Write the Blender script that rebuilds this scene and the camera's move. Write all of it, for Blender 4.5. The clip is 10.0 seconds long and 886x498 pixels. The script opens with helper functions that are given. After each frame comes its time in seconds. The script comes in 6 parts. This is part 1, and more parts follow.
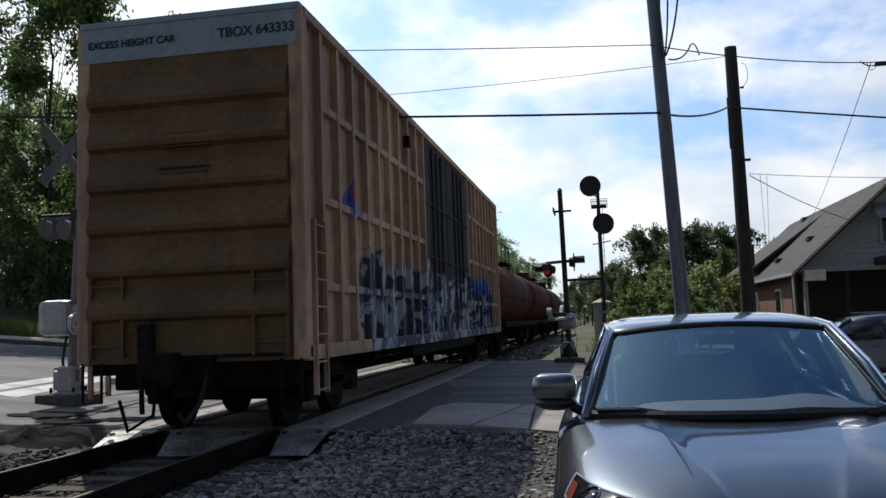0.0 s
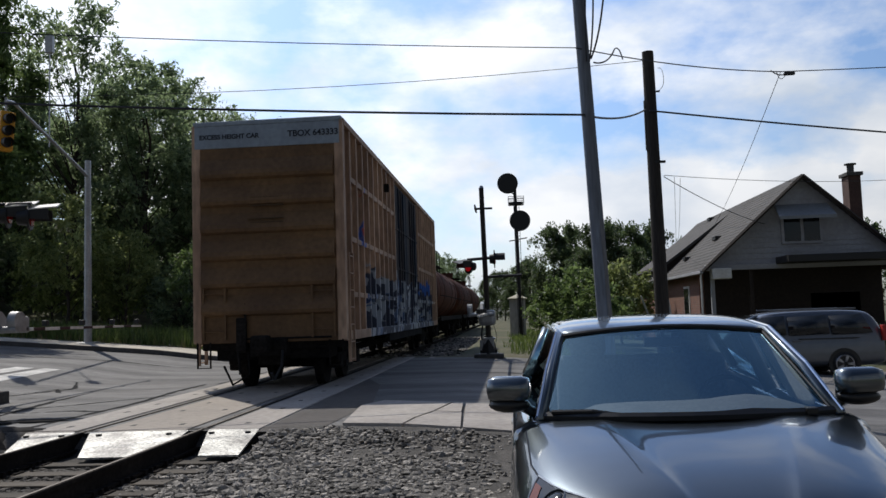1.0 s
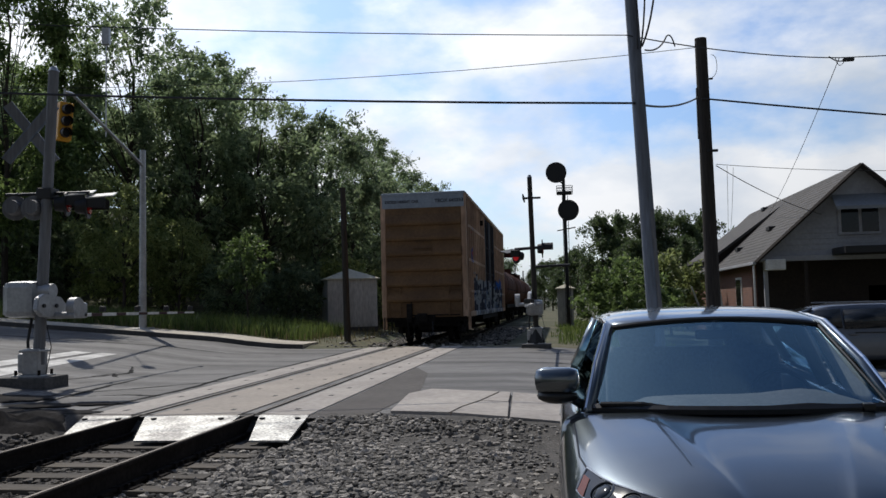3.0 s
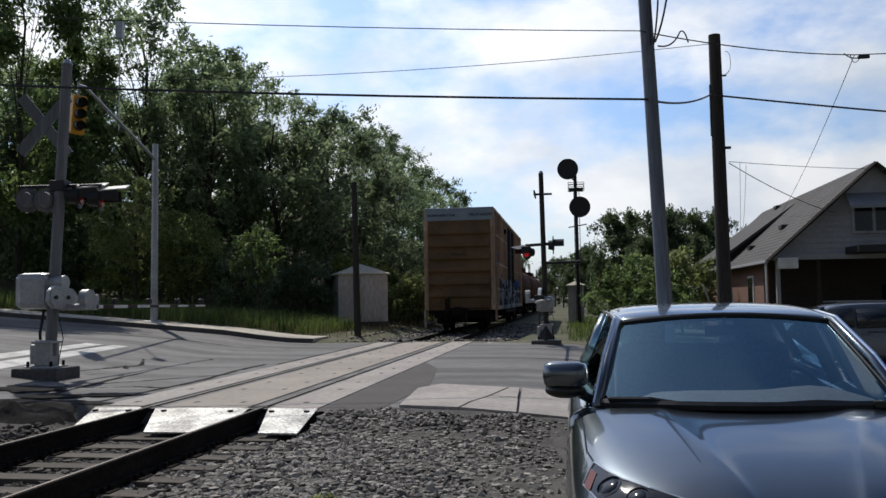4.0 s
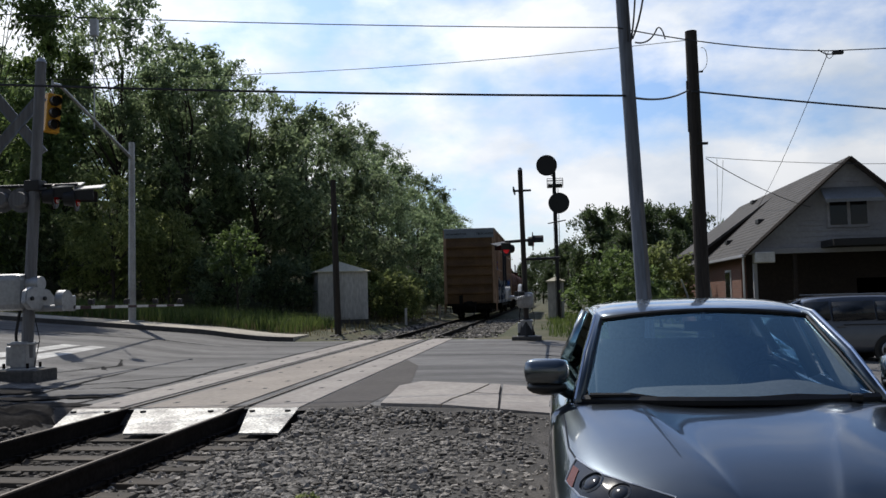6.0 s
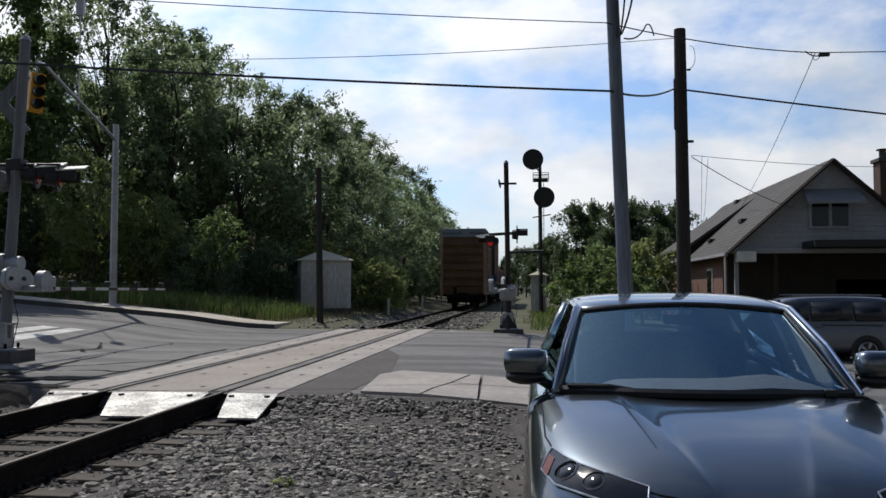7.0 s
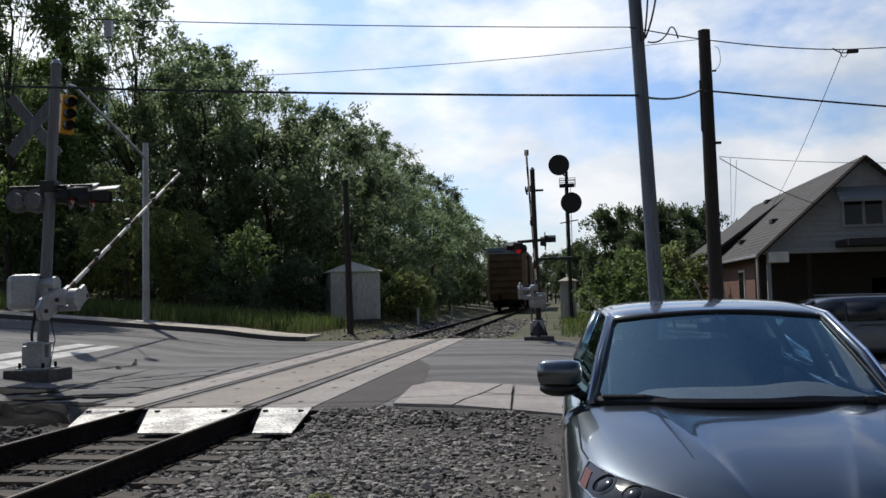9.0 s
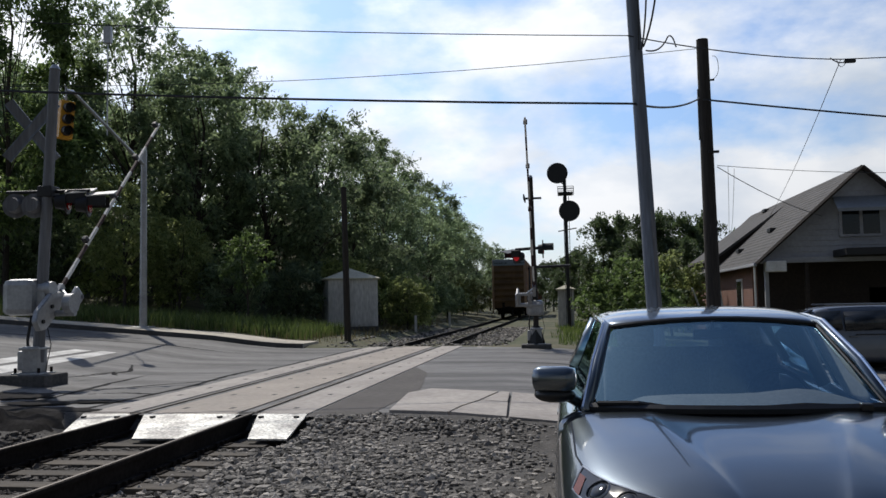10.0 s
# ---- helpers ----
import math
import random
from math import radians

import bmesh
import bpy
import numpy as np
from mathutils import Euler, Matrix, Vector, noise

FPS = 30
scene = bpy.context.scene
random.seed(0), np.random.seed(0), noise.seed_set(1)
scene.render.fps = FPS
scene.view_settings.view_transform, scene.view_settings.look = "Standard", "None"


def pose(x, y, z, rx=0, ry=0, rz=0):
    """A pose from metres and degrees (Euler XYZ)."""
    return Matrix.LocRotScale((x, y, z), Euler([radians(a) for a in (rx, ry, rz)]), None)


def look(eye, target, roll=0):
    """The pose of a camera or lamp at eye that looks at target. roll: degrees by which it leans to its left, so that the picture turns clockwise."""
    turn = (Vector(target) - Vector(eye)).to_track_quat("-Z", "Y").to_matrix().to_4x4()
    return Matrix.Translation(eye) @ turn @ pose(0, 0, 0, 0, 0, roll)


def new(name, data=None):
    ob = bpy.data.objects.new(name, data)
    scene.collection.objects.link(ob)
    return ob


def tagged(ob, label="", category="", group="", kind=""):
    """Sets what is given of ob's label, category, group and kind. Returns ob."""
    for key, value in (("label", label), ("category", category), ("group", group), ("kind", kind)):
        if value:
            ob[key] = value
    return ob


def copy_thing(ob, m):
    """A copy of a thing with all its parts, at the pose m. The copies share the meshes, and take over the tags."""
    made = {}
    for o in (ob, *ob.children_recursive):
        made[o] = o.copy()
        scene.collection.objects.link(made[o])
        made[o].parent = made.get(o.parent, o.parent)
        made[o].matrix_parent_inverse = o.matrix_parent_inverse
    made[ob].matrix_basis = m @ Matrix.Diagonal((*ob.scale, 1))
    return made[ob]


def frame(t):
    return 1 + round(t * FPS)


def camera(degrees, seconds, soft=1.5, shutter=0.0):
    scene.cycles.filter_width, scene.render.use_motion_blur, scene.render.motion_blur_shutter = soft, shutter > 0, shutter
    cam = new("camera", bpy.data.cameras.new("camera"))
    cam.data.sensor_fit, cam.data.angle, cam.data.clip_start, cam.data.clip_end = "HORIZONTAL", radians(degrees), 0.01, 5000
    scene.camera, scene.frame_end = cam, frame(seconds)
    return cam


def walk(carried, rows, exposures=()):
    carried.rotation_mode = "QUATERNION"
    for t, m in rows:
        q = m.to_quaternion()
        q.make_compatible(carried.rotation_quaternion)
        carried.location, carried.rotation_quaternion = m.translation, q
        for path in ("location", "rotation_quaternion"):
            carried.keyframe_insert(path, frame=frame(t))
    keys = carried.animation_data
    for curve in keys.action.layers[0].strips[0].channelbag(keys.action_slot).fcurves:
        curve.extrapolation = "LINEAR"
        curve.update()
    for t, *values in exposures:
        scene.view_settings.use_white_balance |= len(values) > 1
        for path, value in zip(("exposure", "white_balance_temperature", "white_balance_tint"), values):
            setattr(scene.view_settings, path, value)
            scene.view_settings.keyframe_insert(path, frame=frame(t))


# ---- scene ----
cam = camera(55.83, 10.0)
walk(cam, [
    (0.0, pose(0.234, 0.030, 1.251, 95.00, 2.02, 10.79)),
    (0.5, pose(0.112, 0.006, 1.298, 95.25, 2.90, 8.26)),
    (1.0, pose(-0.002, -0.001, 1.307, 94.42, 1.88, 4.83)),
    (1.5, pose(-0.003, 0.014, 1.314, 95.09, 1.26, 7.53)),
    (2.0, pose(-0.006, -0.010, 1.308, 94.69, 1.74, 7.60)),
    (2.5, pose(0.006, 0.005, 1.302, 92.98, 1.39, 7.21)),
    (2.7, pose(-0.010, -0.008, 1.316, 93.77, 1.52, 7.67)),
    (4.0, pose(0.001, 0.004, 1.297, 93.51, 0.86, 8.77)),
    (4.5, pose(0.002, 0.007, 1.298, 93.12, 1.60, 8.31)),
    (5.0, pose(-0.014, -0.030, 1.285, 93.43, 1.54, 8.65)),
    (5.2, pose(0.003, 0.002, 1.309, 93.38, 1.37, 7.21)),
    (6.3, pose(-0.006, 0.005, 1.300, 93.25, 1.42, 7.46)),
    (6.5, pose(0.011, 0.009, 1.292, 93.41, 1.02, 6.43)),
    (7.0, pose(0.006, -0.002, 1.282, 92.69, -0.01, 6.27)),
    (7.5, pose(-0.016, -0.011, 1.299, 92.89, 0.83, 7.55)),
    (8.0, pose(0.004, 0.006, 1.288, 93.47, 1.08, 8.00)),
    (8.5, pose(0.003, 0.004, 1.298, 93.08, 1.10, 7.59)),
    (9.0, pose(-0.007, -0.008, 1.315, 93.26, 1.39, 8.24)),
    (9.5, pose(0.013, 0.008, 1.299, 93.47, 1.02, 8.44)),
    (10.0, pose(0.009, 0.001, 1.301, 93.79, 1.10, 8.11)),
], exposures=[(0.0, 0.18), (0.4, -0.04), (1.0, 0.06), (1.5, -0.03), (2.0, -0.09), (2.5, -0.03), (4.5, 0.0), (5.0, 0.02), (6.5, 0.02), (7.0, -0.04), (7.5, 0.06), (8.5, -0.03), (10.0, 0.02)])

# ---- world, sun ----
SUN_EL, SUN_AZ = radians(50), radians(-36)      # azimuth from +y towards +x
sun_dir = Vector((math.sin(SUN_AZ) * math.cos(SUN_EL), math.cos(SUN_AZ) * math.cos(SUN_EL), math.sin(SUN_EL)))
world = bpy.data.worlds.new("sky")
scene.world = world
world.use_nodes = True
wn, wl = world.node_tree.nodes, world.node_tree.links
wn.clear()
w_out, w_bg = wn.new("ShaderNodeOutputWorld"), wn.new("ShaderNodeBackground")
w_sky = wn.new("ShaderNodeTexSky")
w_sky.sky_type, w_sky.sun_disc = "NISHITA", False
w_sky.sun_elevation, w_sky.sun_rotation = SUN_EL, SUN_AZ
w_sky.air_density, w_sky.dust_density, w_sky.ozone_density = 1.0, 1.0, 1.5
w_dim = wn.new("ShaderNodeMix")
w_dim.data_type, w_dim.blend_type = "RGBA", "MULTIPLY"
w_dim.inputs[0].default_value = 1.0
w_dim.inputs[7].default_value = (0.102, 0.115, 0.134, 1)
wl.new(w_sky.outputs[0], w_dim.inputs[6])
w_tc, w_map = wn.new("ShaderNodeTexCoord"), wn.new("ShaderNodeMapping")
w_map.inputs["Scale"].default_value = (1.0, 1.0, 1.9)
w_map.inputs["Location"].default_value = (0.35, 0.2, 0.1)
wl.new(w_tc.outputs["Generated"], w_map.inputs["Vector"])
w_n1 = wn.new("ShaderNodeTexNoise")
w_n1.inputs["Scale"].default_value, w_n1.inputs["Detail"].default_value, w_n1.inputs["Roughness"].default_value = 3.2, 9.0, 0.55
wl.new(w_map.outputs[0], w_n1.inputs["Vector"])
w_rmp = wn.new("ShaderNodeValToRGB")
w_rmp.color_ramp.elements[0].position, w_rmp.color_ramp.elements[1].position = 0.42, 0.55
wl.new(w_n1.outputs["Fac"], w_rmp.inputs[0])
w_n2 = wn.new("ShaderNodeTexNoise")
w_n2.inputs["Scale"].default_value, w_n2.inputs["Detail"].default_value = 7.0, 8.0
wl.new(w_map.outputs[0], w_n2.inputs["Vector"])
w_cc = wn.new("ShaderNodeValToRGB")
w_cc.color_ramp.elements[0].position, w_cc.color_ramp.elements[1].position = 0.3, 0.62
w_cc.color_ramp.elements[0].color, w_cc.color_ramp.elements[1].color = (0.60, 0.68, 0.80, 1), (0.945, 0.965, 1.0, 1)
wl.new(w_n2.outputs["Fac"], w_cc.inputs[0])
w_mix = wn.new("ShaderNodeMix")
w_mix.data_type = "RGBA"
w_sep, w_high, w_cov = wn.new("ShaderNodeSeparateXYZ"), wn.new("ShaderNodeMapRange"), wn.new("ShaderNodeMath")
wl.new(w_tc.outputs["Generated"], w_sep.inputs[0])
w_high.inputs["From Min"].default_value, w_high.inputs["From Max"].default_value = 0.30, 0.62
w_high.inputs["To Min"].default_value, w_high.inputs["To Max"].default_value = 1.0, 0.08
wl.new(w_sep.outputs[2], w_high.inputs["Value"])
w_cov.operation = "MULTIPLY"
wl.new(w_rmp.outputs[0], w_cov.inputs[0])
wl.new(w_high.outputs[0], w_cov.inputs[1])
wl.new(w_cov.outputs[0], w_mix.inputs[0])
wl.new(w_dim.outputs[2], w_mix.inputs[6])
wl.new(w_cc.outputs[0], w_mix.inputs[7])
w_dot, w_glow = wn.new("ShaderNodeVectorMath"), wn.new("ShaderNodeMapRange")
w_dot.operation = "DOT_PRODUCT"
w_dot.inputs[1].default_value = sun_dir
wl.new(w_tc.outputs["Generated"], w_dot.inputs[0])
w_glow.inputs["From Min"].default_value, w_glow.inputs["From Max"].default_value = 0.0, 0.86
w_glow.inputs["To Min"].default_value, w_glow.inputs["To Max"].default_value = 0.29, 1.3
wl.new(w_dot.outputs["Value"], w_glow.inputs["Value"])
w_deep = wn.new("ShaderNodeMapRange")
w_deep.inputs["From Min"].default_value, w_deep.inputs["From Max"].default_value = 0.40, 0.80
w_deep.inputs["To Min"].default_value, w_deep.inputs["To Max"].default_value = 1.0, 0.56
wl.new(w_sep.outputs[2], w_deep.inputs["Value"])
w_both = wn.new("ShaderNodeMath")
w_both.operation = "MULTIPLY"
wl.new(w_glow.outputs[0], w_both.inputs[0])
wl.new(w_deep.outputs[0], w_both.inputs[1])
w_tone = wn.new("ShaderNodeMix")
w_tone.data_type, w_tone.blend_type = "RGBA", "MULTIPLY"
w_tone.inputs[0].default_value = 1.0
wl.new(w_mix.outputs[2], w_tone.inputs[6])
wl.new(w_both.outputs[0], w_tone.inputs[7])
wl.new(w_tone.outputs[2], w_bg.inputs["Color"])
w_bg.inputs["Strength"].default_value = 1.0
wl.new(w_bg.outputs[0], w_out.inputs[0])
sun = new("sun", bpy.data.lights.new("sun", "SUN"))
sun.data.energy, sun.data.angle, sun.data.color = 3.2, radians(0.6), (1.0, 0.95, 0.87)
sun.matrix_world = look((0, 0, 60), Vector((0, 0, 60)) - sun_dir)

# ---- materials ----


def mat(name, color, rough=0.7, metal=0.0, scale=6.0, vary=0.25, second=None, bump=0.0, bscale=60.0, coat=0.0, island=0.0, obj=0.0, spec=0.5, stretch=(1, 1, 1)):
    """A surface: base colour varied at two scales, optional second colour in patches, fine relief."""
    m = bpy.data.materials.new(name)
    m.use_nodes = True
    n, l = m.node_tree.nodes, m.node_tree.links
    b = n["Principled BSDF"]
    b.inputs["Roughness"].default_value, b.inputs["Metallic"].default_value = rough, metal
    b.inputs["Specular IOR Level"].default_value = spec
    b.inputs["Coat Weight"].default_value, b.inputs["Coat Roughness"].default_value = coat, 0.04
    tc, mp = n.new("ShaderNodeTexCoord"), n.new("ShaderNodeMapping")
    mp.inputs["Scale"].default_value = stretch
    l.new(tc.outputs["Object"], mp.inputs["Vector"])
    n1, n2 = n.new("ShaderNodeTexNoise"), n.new("ShaderNodeTexNoise")
    n1.inputs["Scale"].default_value, n1.inputs["Detail"].default_value = scale * 0.18, 6.0
    n2.inputs["Scale"].default_value, n2.inputs["Detail"].default_value = scale * 2.2, 8.0
    l.new(mp.outputs[0], n1.inputs["Vector"])
    l.new(mp.outputs[0], n2.inputs["Vector"])
    c = list(color)
    d = list(second) if second else [v * (1 - vary) for v in c]
    r1 = n.new("ShaderNodeValToRGB")
    r1.color_ramp.elements[0].position, r1.color_ramp.elements[1].position = 0.36, 0.62
    r1.color_ramp.elements[0].color, r1.color_ramp.elements[1].color = (*d, 1), (*c, 1)
    l.new(n1.outputs["Fac"], r1.inputs[0])
    r2 = n.new("ShaderNodeMapRange")
    r2.inputs["From Min"].default_value, r2.inputs["From Max"].default_value = 0.3, 0.7
    r2.inputs["To Min"].default_value, r2.inputs["To Max"].default_value = 1 - vary, 1 + vary
    l.new(n2.outputs["Fac"], r2.inputs["Value"])
    mx = n.new("ShaderNodeMix")
    mx.data_type, mx.blend_type = "RGBA", "MULTIPLY"
    mx.inputs[0].default_value = 1.0
    l.new(r1.outputs[0], mx.inputs[6])
    l.new(r2.outputs[0], mx.inputs[7])
    last = mx.outputs[2]
    for amount, node, out in ((island, "ShaderNodeNewGeometry", "Random Per Island"), (obj, "ShaderNodeObjectInfo", "Random")):
        if amount:
            g = n.new(node)
            mr = n.new("ShaderNodeMapRange")
            mr.inputs["To Min"].default_value, mr.inputs["To Max"].default_value = 1 - amount, 1 + amount
            l.new(g.outputs[out], mr.inputs["Value"])
            m2 = n.new("ShaderNodeMix")
            m2.data_type, m2.blend_type = "RGBA", "MULTIPLY"
            m2.inputs[0].default_value = 1.0
            l.new(last, m2.inputs[6])
            l.new(mr.outputs[0], m2.inputs[7])
            last = m2.outputs[2]
    l.new(last, b.inputs["Base Color"])
    if bump:
        nb, bp = n.new("ShaderNodeTexNoise"), n.new("ShaderNodeBump")
        nb.inputs["Scale"].default_value, nb.inputs["Detail"].default_value = bscale, 6.0
        bp.inputs["Strength"].default_value, bp.inputs["Distance"].default_value = bump, 0.01
        l.new(mp.outputs[0], nb.inputs["Vector"])
        l.new(nb.outputs["Fac"], bp.inputs["Height"])
        l.new(bp.outputs[0], b.inputs["Normal"])
    return m


def leaf_mat(name, dark, light, trans=0.35):
    m = bpy.data.materials.new(name)
    m.use_nodes = True
    n, l = m.node_tree.nodes, m.node_tree.links
    b, out = n["Principled BSDF"], n["Material Output"]
    b.inputs["Roughness"].default_value, b.inputs["Specular IOR Level"].default_value = 0.5, 0.5
    g, r = n.new("ShaderNodeNewGeometry"), n.new("ShaderNodeValToRGB")
    r.color_ramp.elements[0].color, r.color_ramp.elements[1].color = (*dark, 1), (*light, 1)
    l.new(g.outputs["Random Per Island"], r.inputs[0])
    o, mr, mx = n.new("ShaderNodeObjectInfo"), n.new("ShaderNodeMapRange"), n.new("ShaderNodeMix")
    mr.inputs["To Min"].default_value, mr.inputs["To Max"].default_value = 0.75, 1.25
    mx.data_type, mx.blend_type = "RGBA", "MULTIPLY"
    mx.inputs[0].default_value = 1.0
    l.new(o.outputs["Random"], mr.inputs["Value"])
    l.new(r.outputs[0], mx.inputs[6])
    l.new(mr.outputs[0], mx.inputs[7])
    l.new(mx.outputs[2], b.inputs["Base Color"])
    tr, ms = n.new("ShaderNodeBsdfTranslucent"), n.new("ShaderNodeMixShader")
    ms.inputs[0].default_value = trans
    l.new(mx.outputs[2], tr.inputs["Color"])
    l.new(b.outputs[0], ms.inputs[1])
    l.new(tr.outputs[0], ms.inputs[2])
    l.new(ms.outputs[0], out.inputs["Surface"])
    return m


def glass_mat(name, tint, rough=0.02, clear=0.5, ior=1.6):
    """Tinted pane: part clear, part glossy."""
    m = bpy.data.materials.new(name)
    m.use_nodes = True
    n, l = m.node_tree.nodes, m.node_tree.links
    out = n["Material Output"]
    n.remove(n["Principled BSDF"])
    tr, gl, ms, fr = n.new("ShaderNodeBsdfTransparent"), n.new("ShaderNodeBsdfGlossy"), n.new("ShaderNodeMixShader"), n.new("ShaderNodeFresnel")
    tr.inputs["Color"].default_value = (*[clear * t for t in tint], 1)
    gl.inputs["Color"].default_value, gl.inputs["Roughness"].default_value = (0.55, 0.86, 1, 1), rough
    fr.inputs["IOR"].default_value = ior
    l.new(fr.outputs[0], ms.inputs[0])
    l.new(tr.outputs[0], ms.inputs[1])
    l.new(gl.outputs[0], ms.inputs[2])
    l.new(ms.outputs[0], out.inputs["Surface"])
    return m


def glow_mat(name, color, strength):
    m = bpy.data.materials.new(name)
    m.use_nodes = True
    b = m.node_tree.nodes["Principled BSDF"]
    b.inputs["Base Color"].default_value = (*color, 1)
    b.inputs["Emission Color"].default_value, b.inputs["Emission Strength"].default_value = (*color, 1), strength
    return m


M_ASPHALT = mat("asphalt", (0.16, 0.155, 0.15), 0.82, scale=7, vary=0.30, second=(0.075, 0.072, 0.07), stretch=(0.18, 1, 1), bump=0.5, bscale=140)
M_TAR = mat("tar", (0.018, 0.018, 0.019), 0.9, scale=10, vary=0.3, spec=0.1)
M_GROUND = mat("dry_ground", (0.11, 0.10, 0.055), 0.95, scale=2, vary=0.35, second=(0.05, 0.06, 0.022), bump=0.6, bscale=30)
# bed kept darker than the stones to paint the shadow between them
M_GRAVEL = mat("gravel_bed", (0.10, 0.091, 0.081), 0.95, scale=18, vary=0.45, bump=1.0, bscale=55)
M_BALLAST = mat("dark_ballast", (0.07, 0.061, 0.052), 0.92, scale=30, vary=0.25, island=0.7)
M_STONE = mat("crushed_stone", (0.245, 0.224, 0.198), 0.9, scale=30, vary=0.32, island=0.88)
M_CONC = mat("concrete", (0.37, 0.335, 0.30), 0.85, scale=5, vary=0.16, second=(0.29, 0.26, 0.235), bump=0.3, bscale=90, obj=0.06)
M_PAVE = mat("pale_pavement", (0.52, 0.47, 0.385), 0.85, scale=4, vary=0.18, second=(0.40, 0.36, 0.30), bump=0.3, bscale=80)
M_PANEL = mat("crossing_concrete", (0.33, 0.285, 0.24), 0.8, scale=5, vary=0.14, second=(0.27, 0.235, 0.20), bump=0.3, bscale=120, obj=0.05)
# stained footings use this; on the kerb its dark tone stands for shade
M_DARKCONC = mat("stained_shaded_concrete", (0.10, 0.095, 0.09), 0.9, scale=8, vary=0.3, bump=0.4)
M_RUBBER = mat("rubber", (0.025, 0.025, 0.025), 0.8, scale=20, vary=0.3)
M_GALV = mat("galvanised_steel", (0.42, 0.42, 0.40), 0.55, 0.5, scale=16, vary=0.6, second=(0.17, 0.165, 0.16), bump=1.0, bscale=16)
M_RAIL = mat("rail_steel", (0.022, 0.018, 0.016), 0.95, 0.0, scale=10, vary=0.35, spec=0.08)
M_RAILTOP = mat("polished_steel", (0.12, 0.108, 0.098), 0.6, 1.0, scale=10, vary=0.1, stretch=(1, 0.05, 1))
M_TIE = mat("weathered_tie", (0.105, 0.088, 0.068), 0.92, scale=12, vary=0.35, second=(0.07, 0.06, 0.05), bump=0.7, bscale=40, stretch=(0.15, 1, 1), obj=0.2)
M_GRASS = leaf_mat("grass_blade", (0.05, 0.09, 0.02), (0.19, 0.24, 0.07), 0.45)
M_DRYGRASS = leaf_mat("dry_grass", (0.14, 0.12, 0.05), (0.26, 0.22, 0.11), 0.3)
M_BARK = mat("bark", (0.06, 0.048, 0.038), 0.95, scale=12, vary=0.4, bump=0.8, bscale=30, stretch=(1, 1, 0.2))
# leaf colour raised to make up for the wood standing in shade
M_LEAF = leaf_mat("leaf", (0.105, 0.155, 0.075), (0.37, 0.455, 0.25), 0.6)
# dimmed copy of the leaf for trees that the sun renders too bright
M_LEAFDIM = leaf_mat("leaf_dimmed", (0.04, 0.068, 0.026), (0.15, 0.20, 0.085), 0.5)
M_LEAF3 = leaf_mat("leaf_fresh", (0.06, 0.10, 0.03), (0.24, 0.33, 0.11), 0.55)
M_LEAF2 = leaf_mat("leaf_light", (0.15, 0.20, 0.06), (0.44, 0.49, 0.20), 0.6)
M_WOODPOLE = mat("creosoted_pole", (0.045, 0.038, 0.032), 0.9, scale=12, vary=0.35, bump=0.6, bscale=25, stretch=(1, 1, 0.1))
M_GREYPOLE = mat("weathered_grey_pole", (0.20, 0.205, 0.215), 0.85, scale=10, vary=0.22, second=(0.13, 0.13, 0.135), bump=0.5, bscale=25, stretch=(1, 1, 0.1))
M_POLEA = mat("silvery_pole", (0.185, 0.218, 0.27), 0.8, scale=10, vary=0.25, second=(0.13, 0.145, 0.17), bump=0.5, bscale=25, stretch=(1, 1, 0.1))
M_WIRE = mat("cable", (0.03, 0.03, 0.032), 0.6, scale=5, vary=0.1)
M_BLACK = mat("black_paint", (0.012, 0.012, 0.013), 0.55, scale=8, vary=0.2)
M_ALU = mat("aluminium_paint", (0.42, 0.43, 0.44), 0.45, 0.5, scale=8, vary=0.14, second=(0.30, 0.305, 0.31))
M_WHITE = mat("white_paint", (0.75, 0.74, 0.71), 0.6, scale=8, vary=0.12, second=(0.6, 0.58, 0.54))
M_REDPAINT = mat("red_paint", (0.42, 0.03, 0.02), 0.5, scale=8, vary=0.15)
M_YELLOW = mat("yellow_paint", (0.70, 0.33, 0.02), 0.5, scale=8, vary=0.15)
M_SIDING = mat("pale_siding", (0.35, 0.355, 0.375), 0.7, scale=4, vary=0.1, second=(0.29, 0.29, 0.30))
M_SHINGLE = mat("grey_shingle", (0.085, 0.079, 0.075), 0.92, scale=9, vary=0.25, second=(0.066, 0.062, 0.058), bump=0.6, bscale=40, island=0.14)
M_DARKWIN = mat("dark_glass", (0.012, 0.014, 0.016), 0.08, scale=2, vary=0.1)
M_SHED = mat("shed_paint", (0.62, 0.61, 0.58), 0.7, scale=6, vary=0.2, second=(0.40, 0.385, 0.35), stretch=(1, 1, 0.25))

# ---- building helpers ----
XC = -4.61          # centre line of the track
RAILS = (XC - 0.7525, XC + 0.7525)


def finish(name, bm, material, smooth=False):
    me = bpy.data.meshes.new(name)
    bmesh.ops.recalc_face_normals(bm, faces=bm.faces)
    bm.to_mesh(me)
    bm.free()
    me.materials.append(material)
    if smooth:
        me.shade_smooth()
    return me


def part(name, bm, material, parent=None, label="", smooth=False):
    ob = new(name, finish(name, bm, material, smooth))
    ob.parent = parent
    if label:
        tagged(ob, label)
    return ob


def raw(name, verts, faces, material, parent=None, label="", smooth=False):
    me = bpy.data.meshes.new(name)
    me.from_pydata([tuple(v) for v in verts], [], faces)
    me.materials.append(material)
    if smooth:
        me.shade_smooth()
    ob = new(name, me)
    ob.parent = parent
    if label:
        tagged(ob, label)
    return ob


def thing(name, label, category, group="", at=None, kind=""):
    ob = new(name)
    ob.empty_display_size = 0.1
